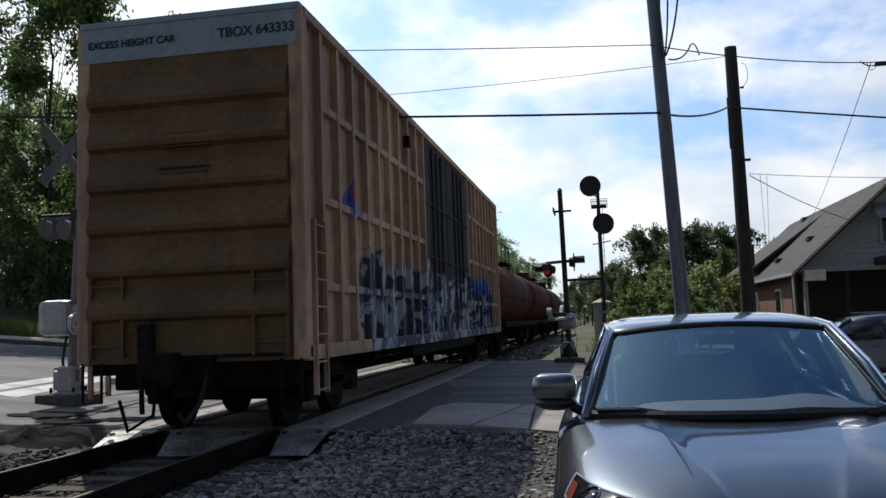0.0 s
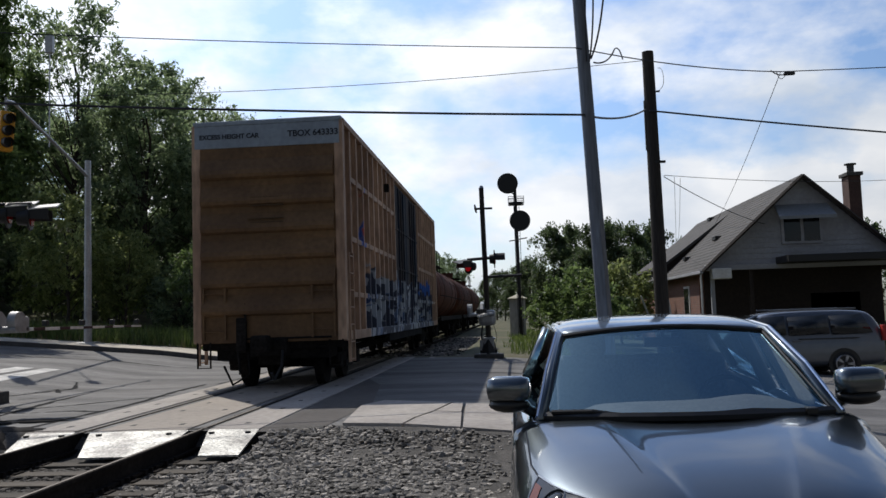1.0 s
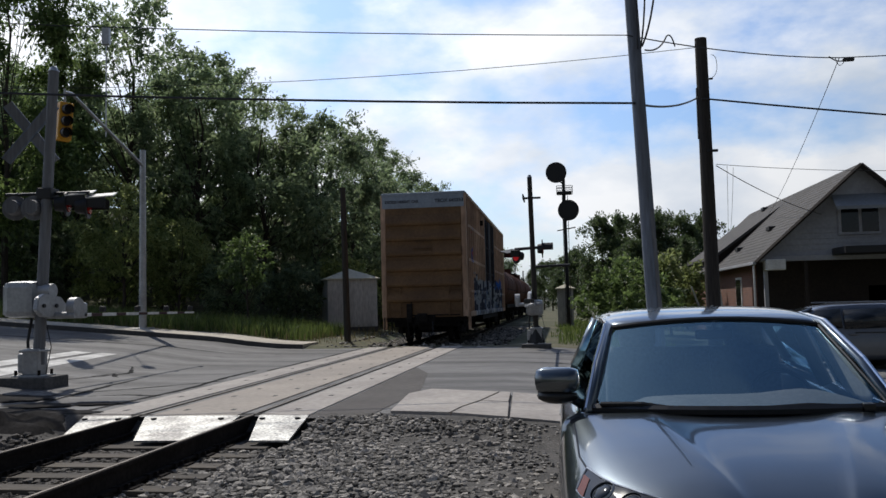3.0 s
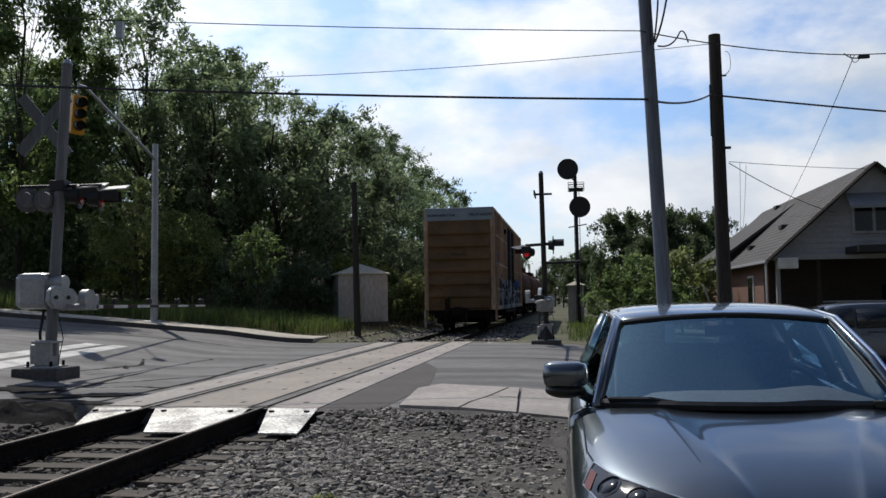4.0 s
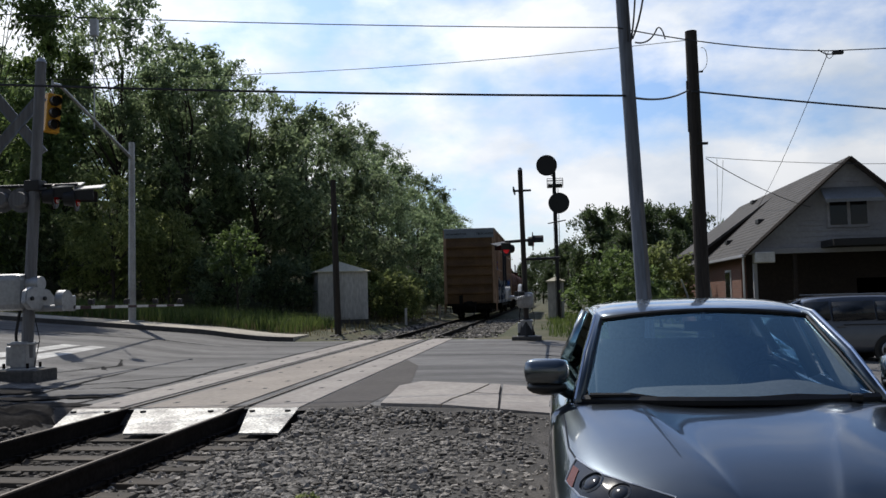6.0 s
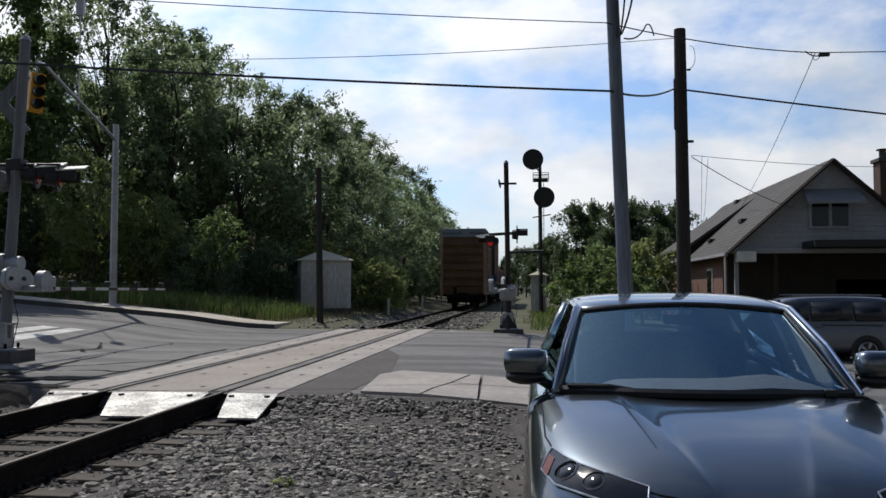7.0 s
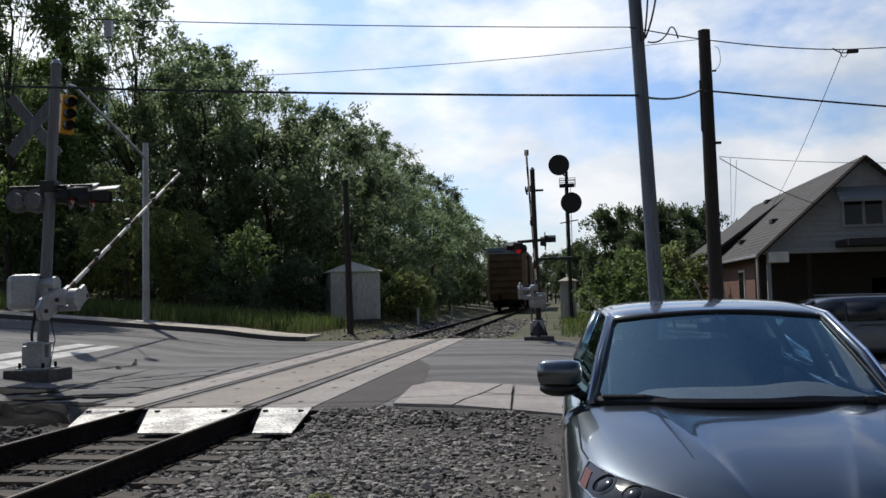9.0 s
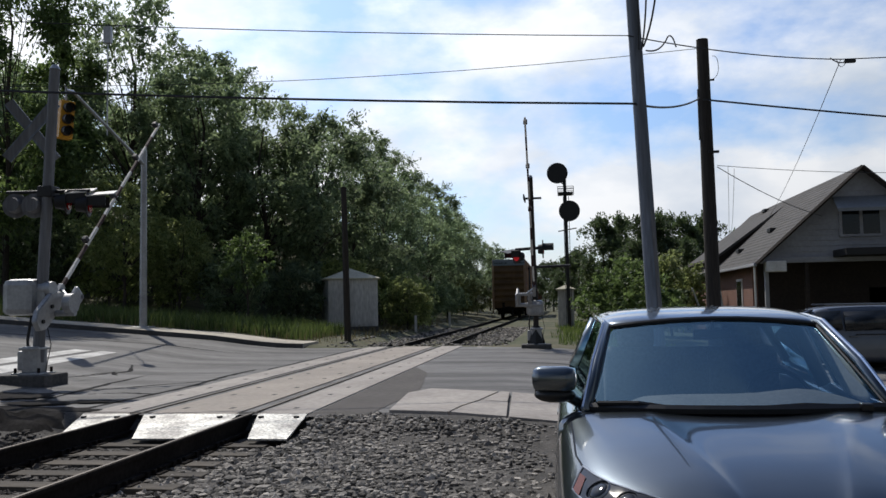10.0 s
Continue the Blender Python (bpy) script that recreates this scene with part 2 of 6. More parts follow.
    if at is not None:
        ob.matrix_basis = at
    return tagged(ob, label, category, group, kind)


def box(bm, lo, hi, bevel=0.0, m=None):
    c = [(a + b) / 2 for a, b in zip(lo, hi)]
    s = [abs(b - a) for a, b in zip(lo, hi)]
    mm = Matrix.Translation(c) @ Matrix.Diagonal((*s, 1))
    if m is not None:
        mm = m @ mm
    r = bmesh.ops.create_cube(bm, size=1.0, matrix=mm)
    if bevel:
        edges = list({e for v in r["verts"] for e in v.link_edges})
        bmesh.ops.bevel(bm, geom=edges, offset=bevel, segments=2, affect="EDGES", profile=0.6)
    return bm


def rod(bm, a, b, r0, r1=None, seg=10, caps=True):
    a, b = Vector(a), Vector(b)
    d = b - a
    m = Matrix.Translation((a + b) / 2) @ d.to_track_quat("Z", "Y").to_matrix().to_4x4()
    bmesh.ops.create_cone(bm, cap_ends=caps, segments=seg, radius1=r0, radius2=r0 if r1 is None else r1, depth=d.length, matrix=m)
    return bm


def tube(bm, pts, r, seg=6):
    """One unbroken tube through the points."""
    pts = [Vector(q) for q in pts]
    rings = []
    for i, q in enumerate(pts):
        d = (pts[min(i + 1, len(pts) - 1)] - pts[max(i - 1, 0)]).normalized()
        u = d.orthogonal().normalized() if not rings else (last_u - d * last_u.dot(d)).normalized()
        w, last_u = d.cross(u), u
        rings.append([bm.verts.new(q + r * (u * math.cos(math.tau * k / seg) + w * math.sin(math.tau * k / seg))) for k in range(seg)])
    for a, b in zip(rings, rings[1:]):
        for k in range(seg):
            bm.faces.new((a[k], a[(k + 1) % seg], b[(k + 1) % seg], b[k]))
    bm.faces.new(rings[0][::-1])
    bm.faces.new(rings[-1])
    return bm


def bmn():
    return bmesh.new()


def sm(t):
    t = min(1.0, max(0.0, t))
    return t * t * (3 - 2 * t)


# ---- the lie of the land ----
def near_edge(x):
    return 10.0 + max(0.0, -6.5 - x) * 0.05 - 0.35 * sm((x + 3.0) / 2.5)


def far_edge(x):
    return 25.8 - 0.8 * sm((x + 3.5) / 3.0)


def road_z(x):
    z = 0.0
    if x < -7.5:
        z = 0.085 * (-7.5 - x) * sm((-7.5 - x) / 4.0)
    if x > -1.5:
        z = -0.062 * (x + 1.5) * sm((x + 1.5) / 3.0)
    return max(-1.1, min(z, 6.0))


def ground_z(x, y):
    z = road_z(x)
    z -= 0.18 * sm((near_edge(x) - y) / 1.1)
    bed = sm((1.72 - abs(x + 4.61)) / 0.25) * sm((10.05 - y) / 0.12)
    z = z * (1 - bed) - 0.254 * bed
    over = y - far_edge(x)
    if over > 0 and x < -3:
        z += 0.10 * sm(over / 0.6) * sm((-7.0 - x) / 2.0)
        if x < -11:
            z += 0.22 * max(0.0, over - 9.0) * sm((-11 - x) / 8.0) if over < 40 else 0.22 * 34 * sm((-11 - x) / 8.0)
    if over > 0.5 and -7.5 < x < -1.5:
        z -= 0.18 * sm((over - 0.5) / 1.5)
    return z


def spread(lo, hi, step, far):
    v = list(np.arange(lo, hi + step / 2, step))
    s, a, b = step, v[0], v[-1]
    while s < far:
        s *= 1.7
        a, b = a - s, b + s
        v = [a] + v + [b]
    return [float(q) for q in v]


def sheet(name, xs, ys, zf, material, lift=0.0, smooth=True):
    verts = [(x, y, zf(x, y) + lift) for y in ys for x in xs]
    n = len(xs)
    faces = [(j * n + i, j * n + i + 1, (j + 1) * n + i + 1, (j + 1) * n + i) for j in range(len(ys) - 1) for i in range(n - 1)]
    return raw(name, verts, faces, material, smooth=smooth)


def under(x, y):
    inside = near_edge(x) - 0.2 < y < far_edge(x) + 0.2
    return ground_z(x, y) - (0.06 if inside else 0.0) - (0.12 if y < near_edge(x) and -14 < x < 12 else 0.0)


ground = tagged(sheet("ground", spread(-36, 26, 0.5, 700), spread(-6, 70, 0.5, 700), under, M_GROUND),
                "dry earth and grass on a gentle slope", "ground", kind="structure")

# road across the track
xs = [-70 + 1.0 * i for i in range(131)]
verts, faces = [], []
for x in xs:
    a, b = near_edge(x), far_edge(x)
    for k in range(13):
        y = a + (b - a) * k / 12
        verts.append((x, y, road_z(x) - 0.012))
for i in range(len(xs) - 1):
    for k in range(12):
        p = i * 13 + k
        faces.append((p, p + 13, p + 14, p + 1))
road = tagged(raw("road", verts, faces, M_ASPHALT, smooth=True), "worn grey asphalt road crossing the railway", "road", kind="structure")

# gravel beside the track, in front of the road
gx = [-14 + 0.25 * i for i in range(105)]
verts, faces = [], []
for x in gx:
    a, b = -5.0, near_edge(x) + 0.1
    for k in range(41):
        y = a + (b - a) * k / 40
        verts.append((x, y, ground_z(x, y) + 0.006 + 0.02 * noise.noise(Vector((x * 1.1, y * 1.1, 0)))))
for i in range(len(gx) - 1):
    for k in range(40):
        p = i * 41 + k
        faces.append((p, p + 41, p + 42, p + 1))
gravel = tagged(raw("gravel", verts, faces, M_GRAVEL, smooth=True), "grey crushed stone beside the track", "gravel", kind="structure")

# far kerb and pavement
def strip(name, x0, x1, step, off0, off1, z0, z1, material, label, category):
    """A raised strip along the far road edge, from off0 to off1 behind it."""
    verts, faces = [], []
    n = int((x1 - x0) / step)
    for i in range(n + 1):
        x = x0 + (x1 - x0) * i / n
        y, z = far_edge(x), road_z(x)
        verts += [(x, y + off0, z + z0), (x, y + off0, z + z1), (x, y + off1, z + z1), (x, y + off1, z + z0)]
    for i in range(n):
        p = i * 4
        for a, b in ((0, 1), (1, 2), (2, 3)):
            faces.append((p + a, p + 4 + a, p + 4 + b, p + b))
    faces += [(0, 3, 2, 1), (n * 4, n * 4 + 1, n * 4 + 2, n * 4 + 3)]
    return tagged(raw(name, verts, faces, material), label, category, kind="structure")


# dark colour paints the shade on the kerb's road-facing side
strip("kerb", -70, -8.2, 0.6, 0.0, 0.06, -0.1, 0.13, M_DARKCONC, "concrete kerb along the road, coloured dark for its shaded face", "kerb")
strip("pavement", -70, -8.2, 0.6, 0.06, 1.75, -0.1, 0.137, M_PAVE, "pale concrete pavement behind the kerb", "pavement")

# ---- track ----
track = thing("railway_track", "single railway track of steel rails on timber ties", "railway track", kind="structure")
for rx in RAILS:
    bm = bmn()
    box(bm, (rx - 0.07, -6, -0.205), (rx + 0.07, 320, -0.178))
    box(bm, (rx - 0.011, -6, -0.18), (rx + 0.011, 320, -0.04))
    box(bm, (rx - 0.036, -6, -0.04), (rx + 0.036, 320, -0.003), 0.006)
    r = part("rail", bm, M_RAIL, track, "rusty steel rail")
    bm = bmn()
    box(bm, (rx - 0.015, -6, -0.004), (rx + 0.015, 320, 0.001))
    part("rail_head", bm, M_RAILTOP, r, "polished running surface")
bm = bmn()
box(bm, (-1.3, -0.115, -0.18), (1.3, 0.115, 0.0), 0.012)
tie_mesh = finish("tie", bm, M_TIE)
bm = bmn()
box(bm, (-0.17, -0.09, 0.0), (0.17, 0.09, 0.016))
for sx in (-0.1, 0.1):
    for sy in (-0.05, 0.05):
        box(bm, (sx - 0.018, sy - 0.018, 0.01), (sx + 0.018, sy + 0.018, 0.05))
box(bm, (-0.09, -0.16, -0.01), (0.09, -0.10, 0.045))
plate_mesh = finish("tie_plate", bm, M_RAIL)
tie_rng = random.Random(5)
tie_rows = [-3.5 + 0.52 * i for i in range(25)] + [27.2 + 0.55 * i for i in range(110)]
for y in tie_rows:
    tie = new("tie", tie_mesh)
    tie.parent = track
    tie.matrix_basis = pose(XC + tie_rng.uniform(-0.06, 0.06), y, -0.208 + tie_rng.uniform(-0.006, 0.0), 0, 0, tie_rng.uniform(-1.2, 1.2))
    if y < 40:
        for rx in RAILS:
            p = new("tie_plate", plate_mesh)
            p.parent = track
            p.matrix_basis = pose(rx, y, -0.215)

# crossing panels
crossing = thing("level_crossing", "concrete level crossing panels between and beside the rails", "level crossing", kind="structure")


def panel(x0, x1, y0, y1, material):
    bm = bmn()
    box(bm, (x0, y0, -0.2), (x1, y1, 0.004), 0.012)
    p = part("panel", bm, material, crossing)
    for fx in (0.22, 0.78) if x1 - x0 > 0.8 else (0.5,):
        for fy in (0.2, 0.8):
            b = bmn()
            cx, cy = x0 + (x1 - x0) * fx, y0 + (y1 - y0) * fy
            box(b, (cx - 0.032, cy - 0.06, -0.02), (cx + 0.032, cy + 0.06, 0.006))
            part("lifting_pocket", b, M_RUBBER, p, "dark recessed bolt pocket")


y = 10.0
while y < 25.9:
    panel(XC - 1.47, RAILS[0] - 0.115, y, y + 2.66, M_CONC)
    panel(RAILS[0] + 0.18, RAILS[1] - 0.18, y, y + 2.66, M_PANEL)
    panel(RAILS[1] + 0.115, XC + 1.5, y, y + 2.66, M_CONC)
    y += 2.667
for rx in RAILS:
    for s in (-1, 1):
        bm = bmn()
        box(bm, (rx + s * 0.036, 10.0, -0.15), (rx + s * (0.115 if (s < 0) == (rx < XC) else 0.18), 26.0, -0.02))
        part("flangeway", bm, M_RUBBER, crossing, "black rubber flangeway filler")


def ramp(x0, x1, skew0, skew1):
    """A sloped steel end plate, narrower at its foot."""
    v = [(x0, 9.99, 0.0), (x1, 9.99, 0.0), (x1 + skew1, 9.02, -0.15), (x0 + skew0, 9.02, -0.15)]
    v += [(a, b, c - 0.02) for a, b, c in v]
    f = [(0, 1, 2, 3), (7, 6, 5, 4), (0, 4, 5, 1), (1, 5, 6, 2), (2, 6, 7, 3), (3, 7, 4, 0)]
    p = raw("end_ramp", v, f, M_GALV, crossing, "worn bare-metal end ramp")
    for fx in (0.15, 0.85):
        bm = bmn()
        x = x0 + (x1 - x0) * fx
        rod(bm, (x, 9.84, -0.03), (x, 9.84, -0.008), 0.035, seg=12)
        part("bolt_hole", bm, M_RUBBER, p)


ramp(XC - 1.45, RAILS[0] - 0.06, 0.25, 0.0)
ramp(RAILS[0] + 0.13, RAILS[1] - 0.13, 0.36, -0.02)
ramp(RAILS[1] + 0.115, XC + 1.5, 0.24, 0.06)

# cracked slabs between gravel and road
def slab(pts):
    v = [(a, b, ground_z(a, b) + 0.03) for a, b in pts] + [(a, b, ground_z(a, b) - 0.15) for a, b in pts]
    n = len(pts)
    f = [tuple(range(n)), tuple(range(2 * n - 1, n - 1, -1))] + [(i, i + n, (i + 1) % n + n, (i + 1) % n) for i in range(n)]
    return raw("slab", v, f, M_CONC, slabs)


slabs = thing("broken_pavement", "cracked concrete slabs at the gravel's edge", "pavement", kind="structure")
slab([(-2.12, 10.12), (-1.37, 9.95), (-1.30, 10.5), (-1.13, 11.15), (-0.95, 12.25), (-2.0, 12.7), (-2.25, 12.1)])
slab([(-1.34, 9.93), (-0.66, 9.62), (-0.73, 11.0), (-1.09, 11.12), (-1.26, 10.5)])
slab([(-1.09, 11.17), (-0.74, 11.04), (-0.78, 12.2), (-0.91, 12.24)])
slab([(-0.63, 9.6), (0.5, 9.5), (0.45, 11.9), (-0.74, 12.18)])

# ---- trees ----


def crown(seed, height, radius, base, leaves, size, shape=0.6):
    """An uneven crown of clumps; each clump is a tuft of drooping sprays set with small bent leaves."""
    rg = np.random.default_rng(seed)
    n_cl = 58
    d = rg.normal(size=(n_cl, 3))
    d /= np.linalg.norm(d, axis=1)[:, None]
    rr = rg.uniform(0.30, 1.0, n_cl) ** 0.55
    mid, half = (height + base) / 2, (height - base) / 2
    cen = d * rr[:, None] * np.array([radius, radius, half]) * 0.88
    cen[:, :2] *= (1 - shape * 0.5 * np.clip(cen[:, 2:3] / half, -0.3, 1))
    cen[:, 2] += mid
    crad = rg.uniform(0.13, 0.34, n_cl) * radius
    # sprays: from the clump's middle outwards, first rising, then drooping
    n_sp = max(12, leaves // 9)
    ci = rg.integers(0, n_cl, n_sp)
    o = rg.normal(size=(n_sp, 3)) + np.array([0, 0, 0.35])
    o /= np.linalg.norm(o, axis=1)[:, None]
    reach = crad[ci] * rg.uniform(0.55, 1.35, n_sp)
    droop = rg.uniform(0.15, 0.55, n_sp)
    si = rg.integers(0, n_sp, leaves)
    t = rg.uniform(0.18, 1.0, leaves)
    p = cen[ci[si]] + o[si] * (reach[si] * t)[:, None]
    p[:, 2] -= droop[si] * reach[si] * t * t
    p += rg.normal(size=(leaves, 3)) * size * 0.7
    a = o[si] + 0.75 * rg.normal(size=(leaves, 3))
    a[:, 2] -= 0.5 * t
    a /= np.linalg.norm(a, axis=1)[:, None]
    up = np.array([0, 0, 1.0]) + 0.65 * rg.normal(size=(leaves, 3))
    b = np.cross(a, up)
    b /= np.linalg.norm(b, axis=1)[:, None] + 1e-6
    w = np.cross(b, a)
    s = size * rg.uniform(0.55, 1.45, leaves)[:, None]
    v = np.stack([p - a * s, p + b * s * 0.42 + w * s * 0.14, p + a * s, p - b * s * 0.42 + w * s * 0.14], axis=1).reshape(-1, 3)
    f = np.arange(leaves * 4).reshape(-1, 4)
    return v.tolist(), f.tolist(), cen


def tree(name, label, seed, height, radius, base, leaves, size, material, category="tree", trunk_r=0.16, group=""):
    t = thing(name, label, category, group)
    v, f, cen = crown(seed, height, radius, base, leaves, size)
    raw("crown", v, f, material, t)
    rg = random.Random(seed)
    bm = bmn()
    pts = [Vector((0, 0, -0.5))]
    for i in range(5):
        pts.append(Vector((rg.uniform(-0.2, 0.2) * (i + 1) * 0.4, rg.uniform(-0.2, 0.2) * (i + 1) * 0.4, height * 0.16 * (i + 1))))
    for i in range(5):
        rod(bm, pts[i], pts[i + 1], trunk_r * (1 - 0.17 * i), trunk_r * (1 - 0.17 * (i + 1)), 8)
    step = height * 0.16
    for c in cen[::2]:
        c = Vector(c)
        h = min(height * 0.78, max(height * 0.10, c.z * rg.uniform(0.45, 0.72)))
        k = min(4, int(h / step))
        q = pts[k].lerp(pts[k + 1], min(1.0, max(0.0, (h - pts[k].z) / max(0.01, pts[k + 1].z - pts[k].z))))
        r = trunk_r * (1 - 0.17 * h / step)
        knee = q.lerp(c, 0.5) + Vector((rg.uniform(-0.03, 0.03), rg.uniform(-0.03, 0.03), 0.035)) * height
        rod(bm, q, knee, r * 0.30, r * 0.16, 6)
        rod(bm, knee, c, r * 0.16, r * 0.06, 5)
    part("trunk", bm, M_BARK, t)
    return t


def put(src, x, y, s=1.0, turn=0.0, z=None):
    o = copy_thing(src, pose(x, y, ground_z(x, y) - 0.1 if z is None else z, 0, 0, turn))
    o.scale = (s, s, s * 1.0)
    return o

tree_a = tree("tree", "tall broad-leaved tree with dark green leaves on the bank", 11, 12.0, 3.6, 1.6, 11500, 0.118, M_LEAF, group="trees on the bank")
tree_b = tree("tree", "leafy green tree in the wood beside the track", 12, 10.5, 4.0, 0.8, 12500, 0.12, M_LEAF, group="trees on the bank")
tree_c = tree("tree", "slender tree with loose open crown", 13, 13.5, 3.0, 3.0, 7000, 0.11, M_LEAF, group="trees on the bank")
bush_a = tree("bush", "low leafy bush at the edge of the wood", 14, 3.2, 1.9, 0.1, 5000, 0.10, M_LEAF, "bush", 0.06, "bushes by the wood")
tree_d = tree("tree", "rounded green tree beyond the signals, leaf colour dimmed against the sun", 17, 10.5, 4.0, 0.6, 12000, 0.15, M_LEAFDIM, group="trees behind the signals")
bush_d = tree("bush", "dense fresh green bush beside the crossing", 18, 3.3, 1.9, 0.05, 6000, 0.095, M_LEAF3, "bush", 0.06, "bushes by the crossing")
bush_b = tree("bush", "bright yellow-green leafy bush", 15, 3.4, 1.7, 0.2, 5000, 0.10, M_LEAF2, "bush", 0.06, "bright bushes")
rg_t = random.Random(21)
spots = []
# front line of the wood, parallel to the road and then to the track
for x, y, s, k in [(-30, 42, 1.12, "b"), (-25.5, 40.5, 1.0, "a"), (-21.5, 39.5, 1.3, "c"), (-18, 40, 1.10, "a"), (-15.2, 41.5, 1.10, "b"),
                   (-13.4, 45, 1.08, "a"), (-12.5, 50, 1.0, "b"), (-12.0, 56, 0.98, "a"), (-11.6, 63, 0.98, "b"), (-11.2, 71, 0.98, "a"),
                   (-11.2, 80, 0.95, "b"), (-11.0, 91, 0.95, "a"), (-10.6, 104, 0.95, "b"), (-10.2, 120, 0.95, "a"), (-10, 140, 1.0, "b"),
                   (-34, 46, 1.2, "a"), (-19.5, 47, 1.05, "c"), (-16.5, 60, 1.0, "b"),
                   (-16, 69, 1.0, "a"), (-16, 82, 1.05, "b"), (-15, 97, 1.1, "a"), (-15, 115, 1.1, "b"), (-38, 42, 1.2, "b"), (-33, 39, 1.5, "b"), (-20.6, 45, 1.2, "a")]:
    spots.append((x, y, s, k))
src = {"a": tree_a, "b": tree_b, "c": tree_c}
used = set()
for x, y, s, k in spots:
    turn = rg_t.uniform(0, 360)
    if k not in used:
        used.add(k)
        src[k].matrix_basis = pose(x, y, ground_z(x, y) - 0.1, 0, 0, turn)
        src[k].scale = (s, s, s)
    else:
        put(src[k], x, y, s, turn)

bush_a.matrix_basis = pose(-14.2, 35.0, ground_z(-14.2, 35.0) - 0.1)
for x, y, s in ((-24, 36.5, 1.3), (-20.5, 35.8, 1.15), (-17.5, 36, 1.25), (-12.4, 38.5, 1.0), (-11.5, 43.5, 1.1), (-10.6, 47.5, 0.95), (-10.2, 53, 1.0), (-9.6, 60, 1.0),
                (-9.4, 68, 1.05), (-9.2, 78, 1.1), (-9, 90, 1.1), (-27, 37.5, 1.3), (-30, 38.5, 1.4)):
    # lighter-leaved bushes mixed in, partly to paint light onto the shaded wood edge
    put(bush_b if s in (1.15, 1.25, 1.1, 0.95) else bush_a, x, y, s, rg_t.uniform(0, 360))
for x, y, s in ((-26, 42, 1.4), (-22, 42.5, 1.3), (-18.5, 43.5, 1.4), (-15.5, 45.5, 1.3), (-20, 50, 1.5), (-24, 50, 1.6), (-14, 52, 1.4), (-29, 46, 1.6), (-13.5, 60, 1.5)):
    put(bush_a, x, y, s, rg_t.uniform(0, 360))
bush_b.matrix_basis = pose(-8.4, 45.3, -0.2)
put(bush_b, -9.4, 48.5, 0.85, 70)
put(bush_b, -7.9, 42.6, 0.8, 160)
tree_e = tree("tree", "young tree with fresh pale green leaves below the wood", 19, 4.0, 1.25, 1.6, 1800, 0.09, M_LEAF3, trunk_r=0.05, group="trees on the bank")
tree_e.matrix_basis = pose(-12.2, 31.4, ground_z(-12.2, 31.4) - 0.1)
for x, y, s in ((-27, 47, 0.8), (-23, 46, 1.2), (-31, 50, 1.3), (-17, 50, 1.05)):
    put(tree_b, x, y, s, rg_t.uniform(0, 360))
tree_g = tree("tree", "very tall dark green tree beside the road", 29, 20.0, 4.8, 0.8, 34000, 0.14, M_LEAF3, trunk_r=0.16, group="trees on the bank")
tree_g.matrix_basis = pose(-24.7, 34.4, ground_z(-24.7, 34.4) - 0.1)
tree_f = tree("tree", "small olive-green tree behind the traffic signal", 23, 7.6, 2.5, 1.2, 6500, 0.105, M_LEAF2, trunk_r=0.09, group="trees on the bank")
tree_f.matrix_basis = pose(-18.4, 33.2, ground_z(-18.4, 33.2) - 0.1)
tree_f.scale = (0.88, 0.88, 0.88)
put(tree_f, -16.3, 34.2, 0.66, 140)
# beside the signals and the house
bush_d.matrix_basis = pose(2.45, 32.5, ground_z(2.45, 32.5) - 0.1)
put(bush_d, 2.9, 35.5, 1.1, 100)
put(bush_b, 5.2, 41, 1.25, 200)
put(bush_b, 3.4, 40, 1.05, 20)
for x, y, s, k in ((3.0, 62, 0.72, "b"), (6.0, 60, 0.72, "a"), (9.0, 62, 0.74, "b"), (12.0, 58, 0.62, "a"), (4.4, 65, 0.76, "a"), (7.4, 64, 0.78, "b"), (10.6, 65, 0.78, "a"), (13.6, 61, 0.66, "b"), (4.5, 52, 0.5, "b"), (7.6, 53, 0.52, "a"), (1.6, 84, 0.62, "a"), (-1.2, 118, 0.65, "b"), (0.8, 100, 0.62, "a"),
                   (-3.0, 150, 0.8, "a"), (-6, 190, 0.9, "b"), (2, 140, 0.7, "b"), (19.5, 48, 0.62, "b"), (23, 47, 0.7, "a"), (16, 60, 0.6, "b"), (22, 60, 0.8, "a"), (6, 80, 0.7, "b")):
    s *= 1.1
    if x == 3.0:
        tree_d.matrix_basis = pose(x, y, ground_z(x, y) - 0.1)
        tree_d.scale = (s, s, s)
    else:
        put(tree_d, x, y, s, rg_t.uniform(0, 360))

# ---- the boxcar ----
# end darkened and side lightened to make up for the sky light on each
M_BOXEND = mat("faded_yellow_steel_dimmed", (0.172, 0.097, 0.043), 0.75, scale=5, vary=0.2, second=(0.108, 0.06, 0.028), bump=0.2, bscale=30)
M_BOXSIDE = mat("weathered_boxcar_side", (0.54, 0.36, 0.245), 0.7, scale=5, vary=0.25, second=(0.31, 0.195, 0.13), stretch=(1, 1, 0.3))


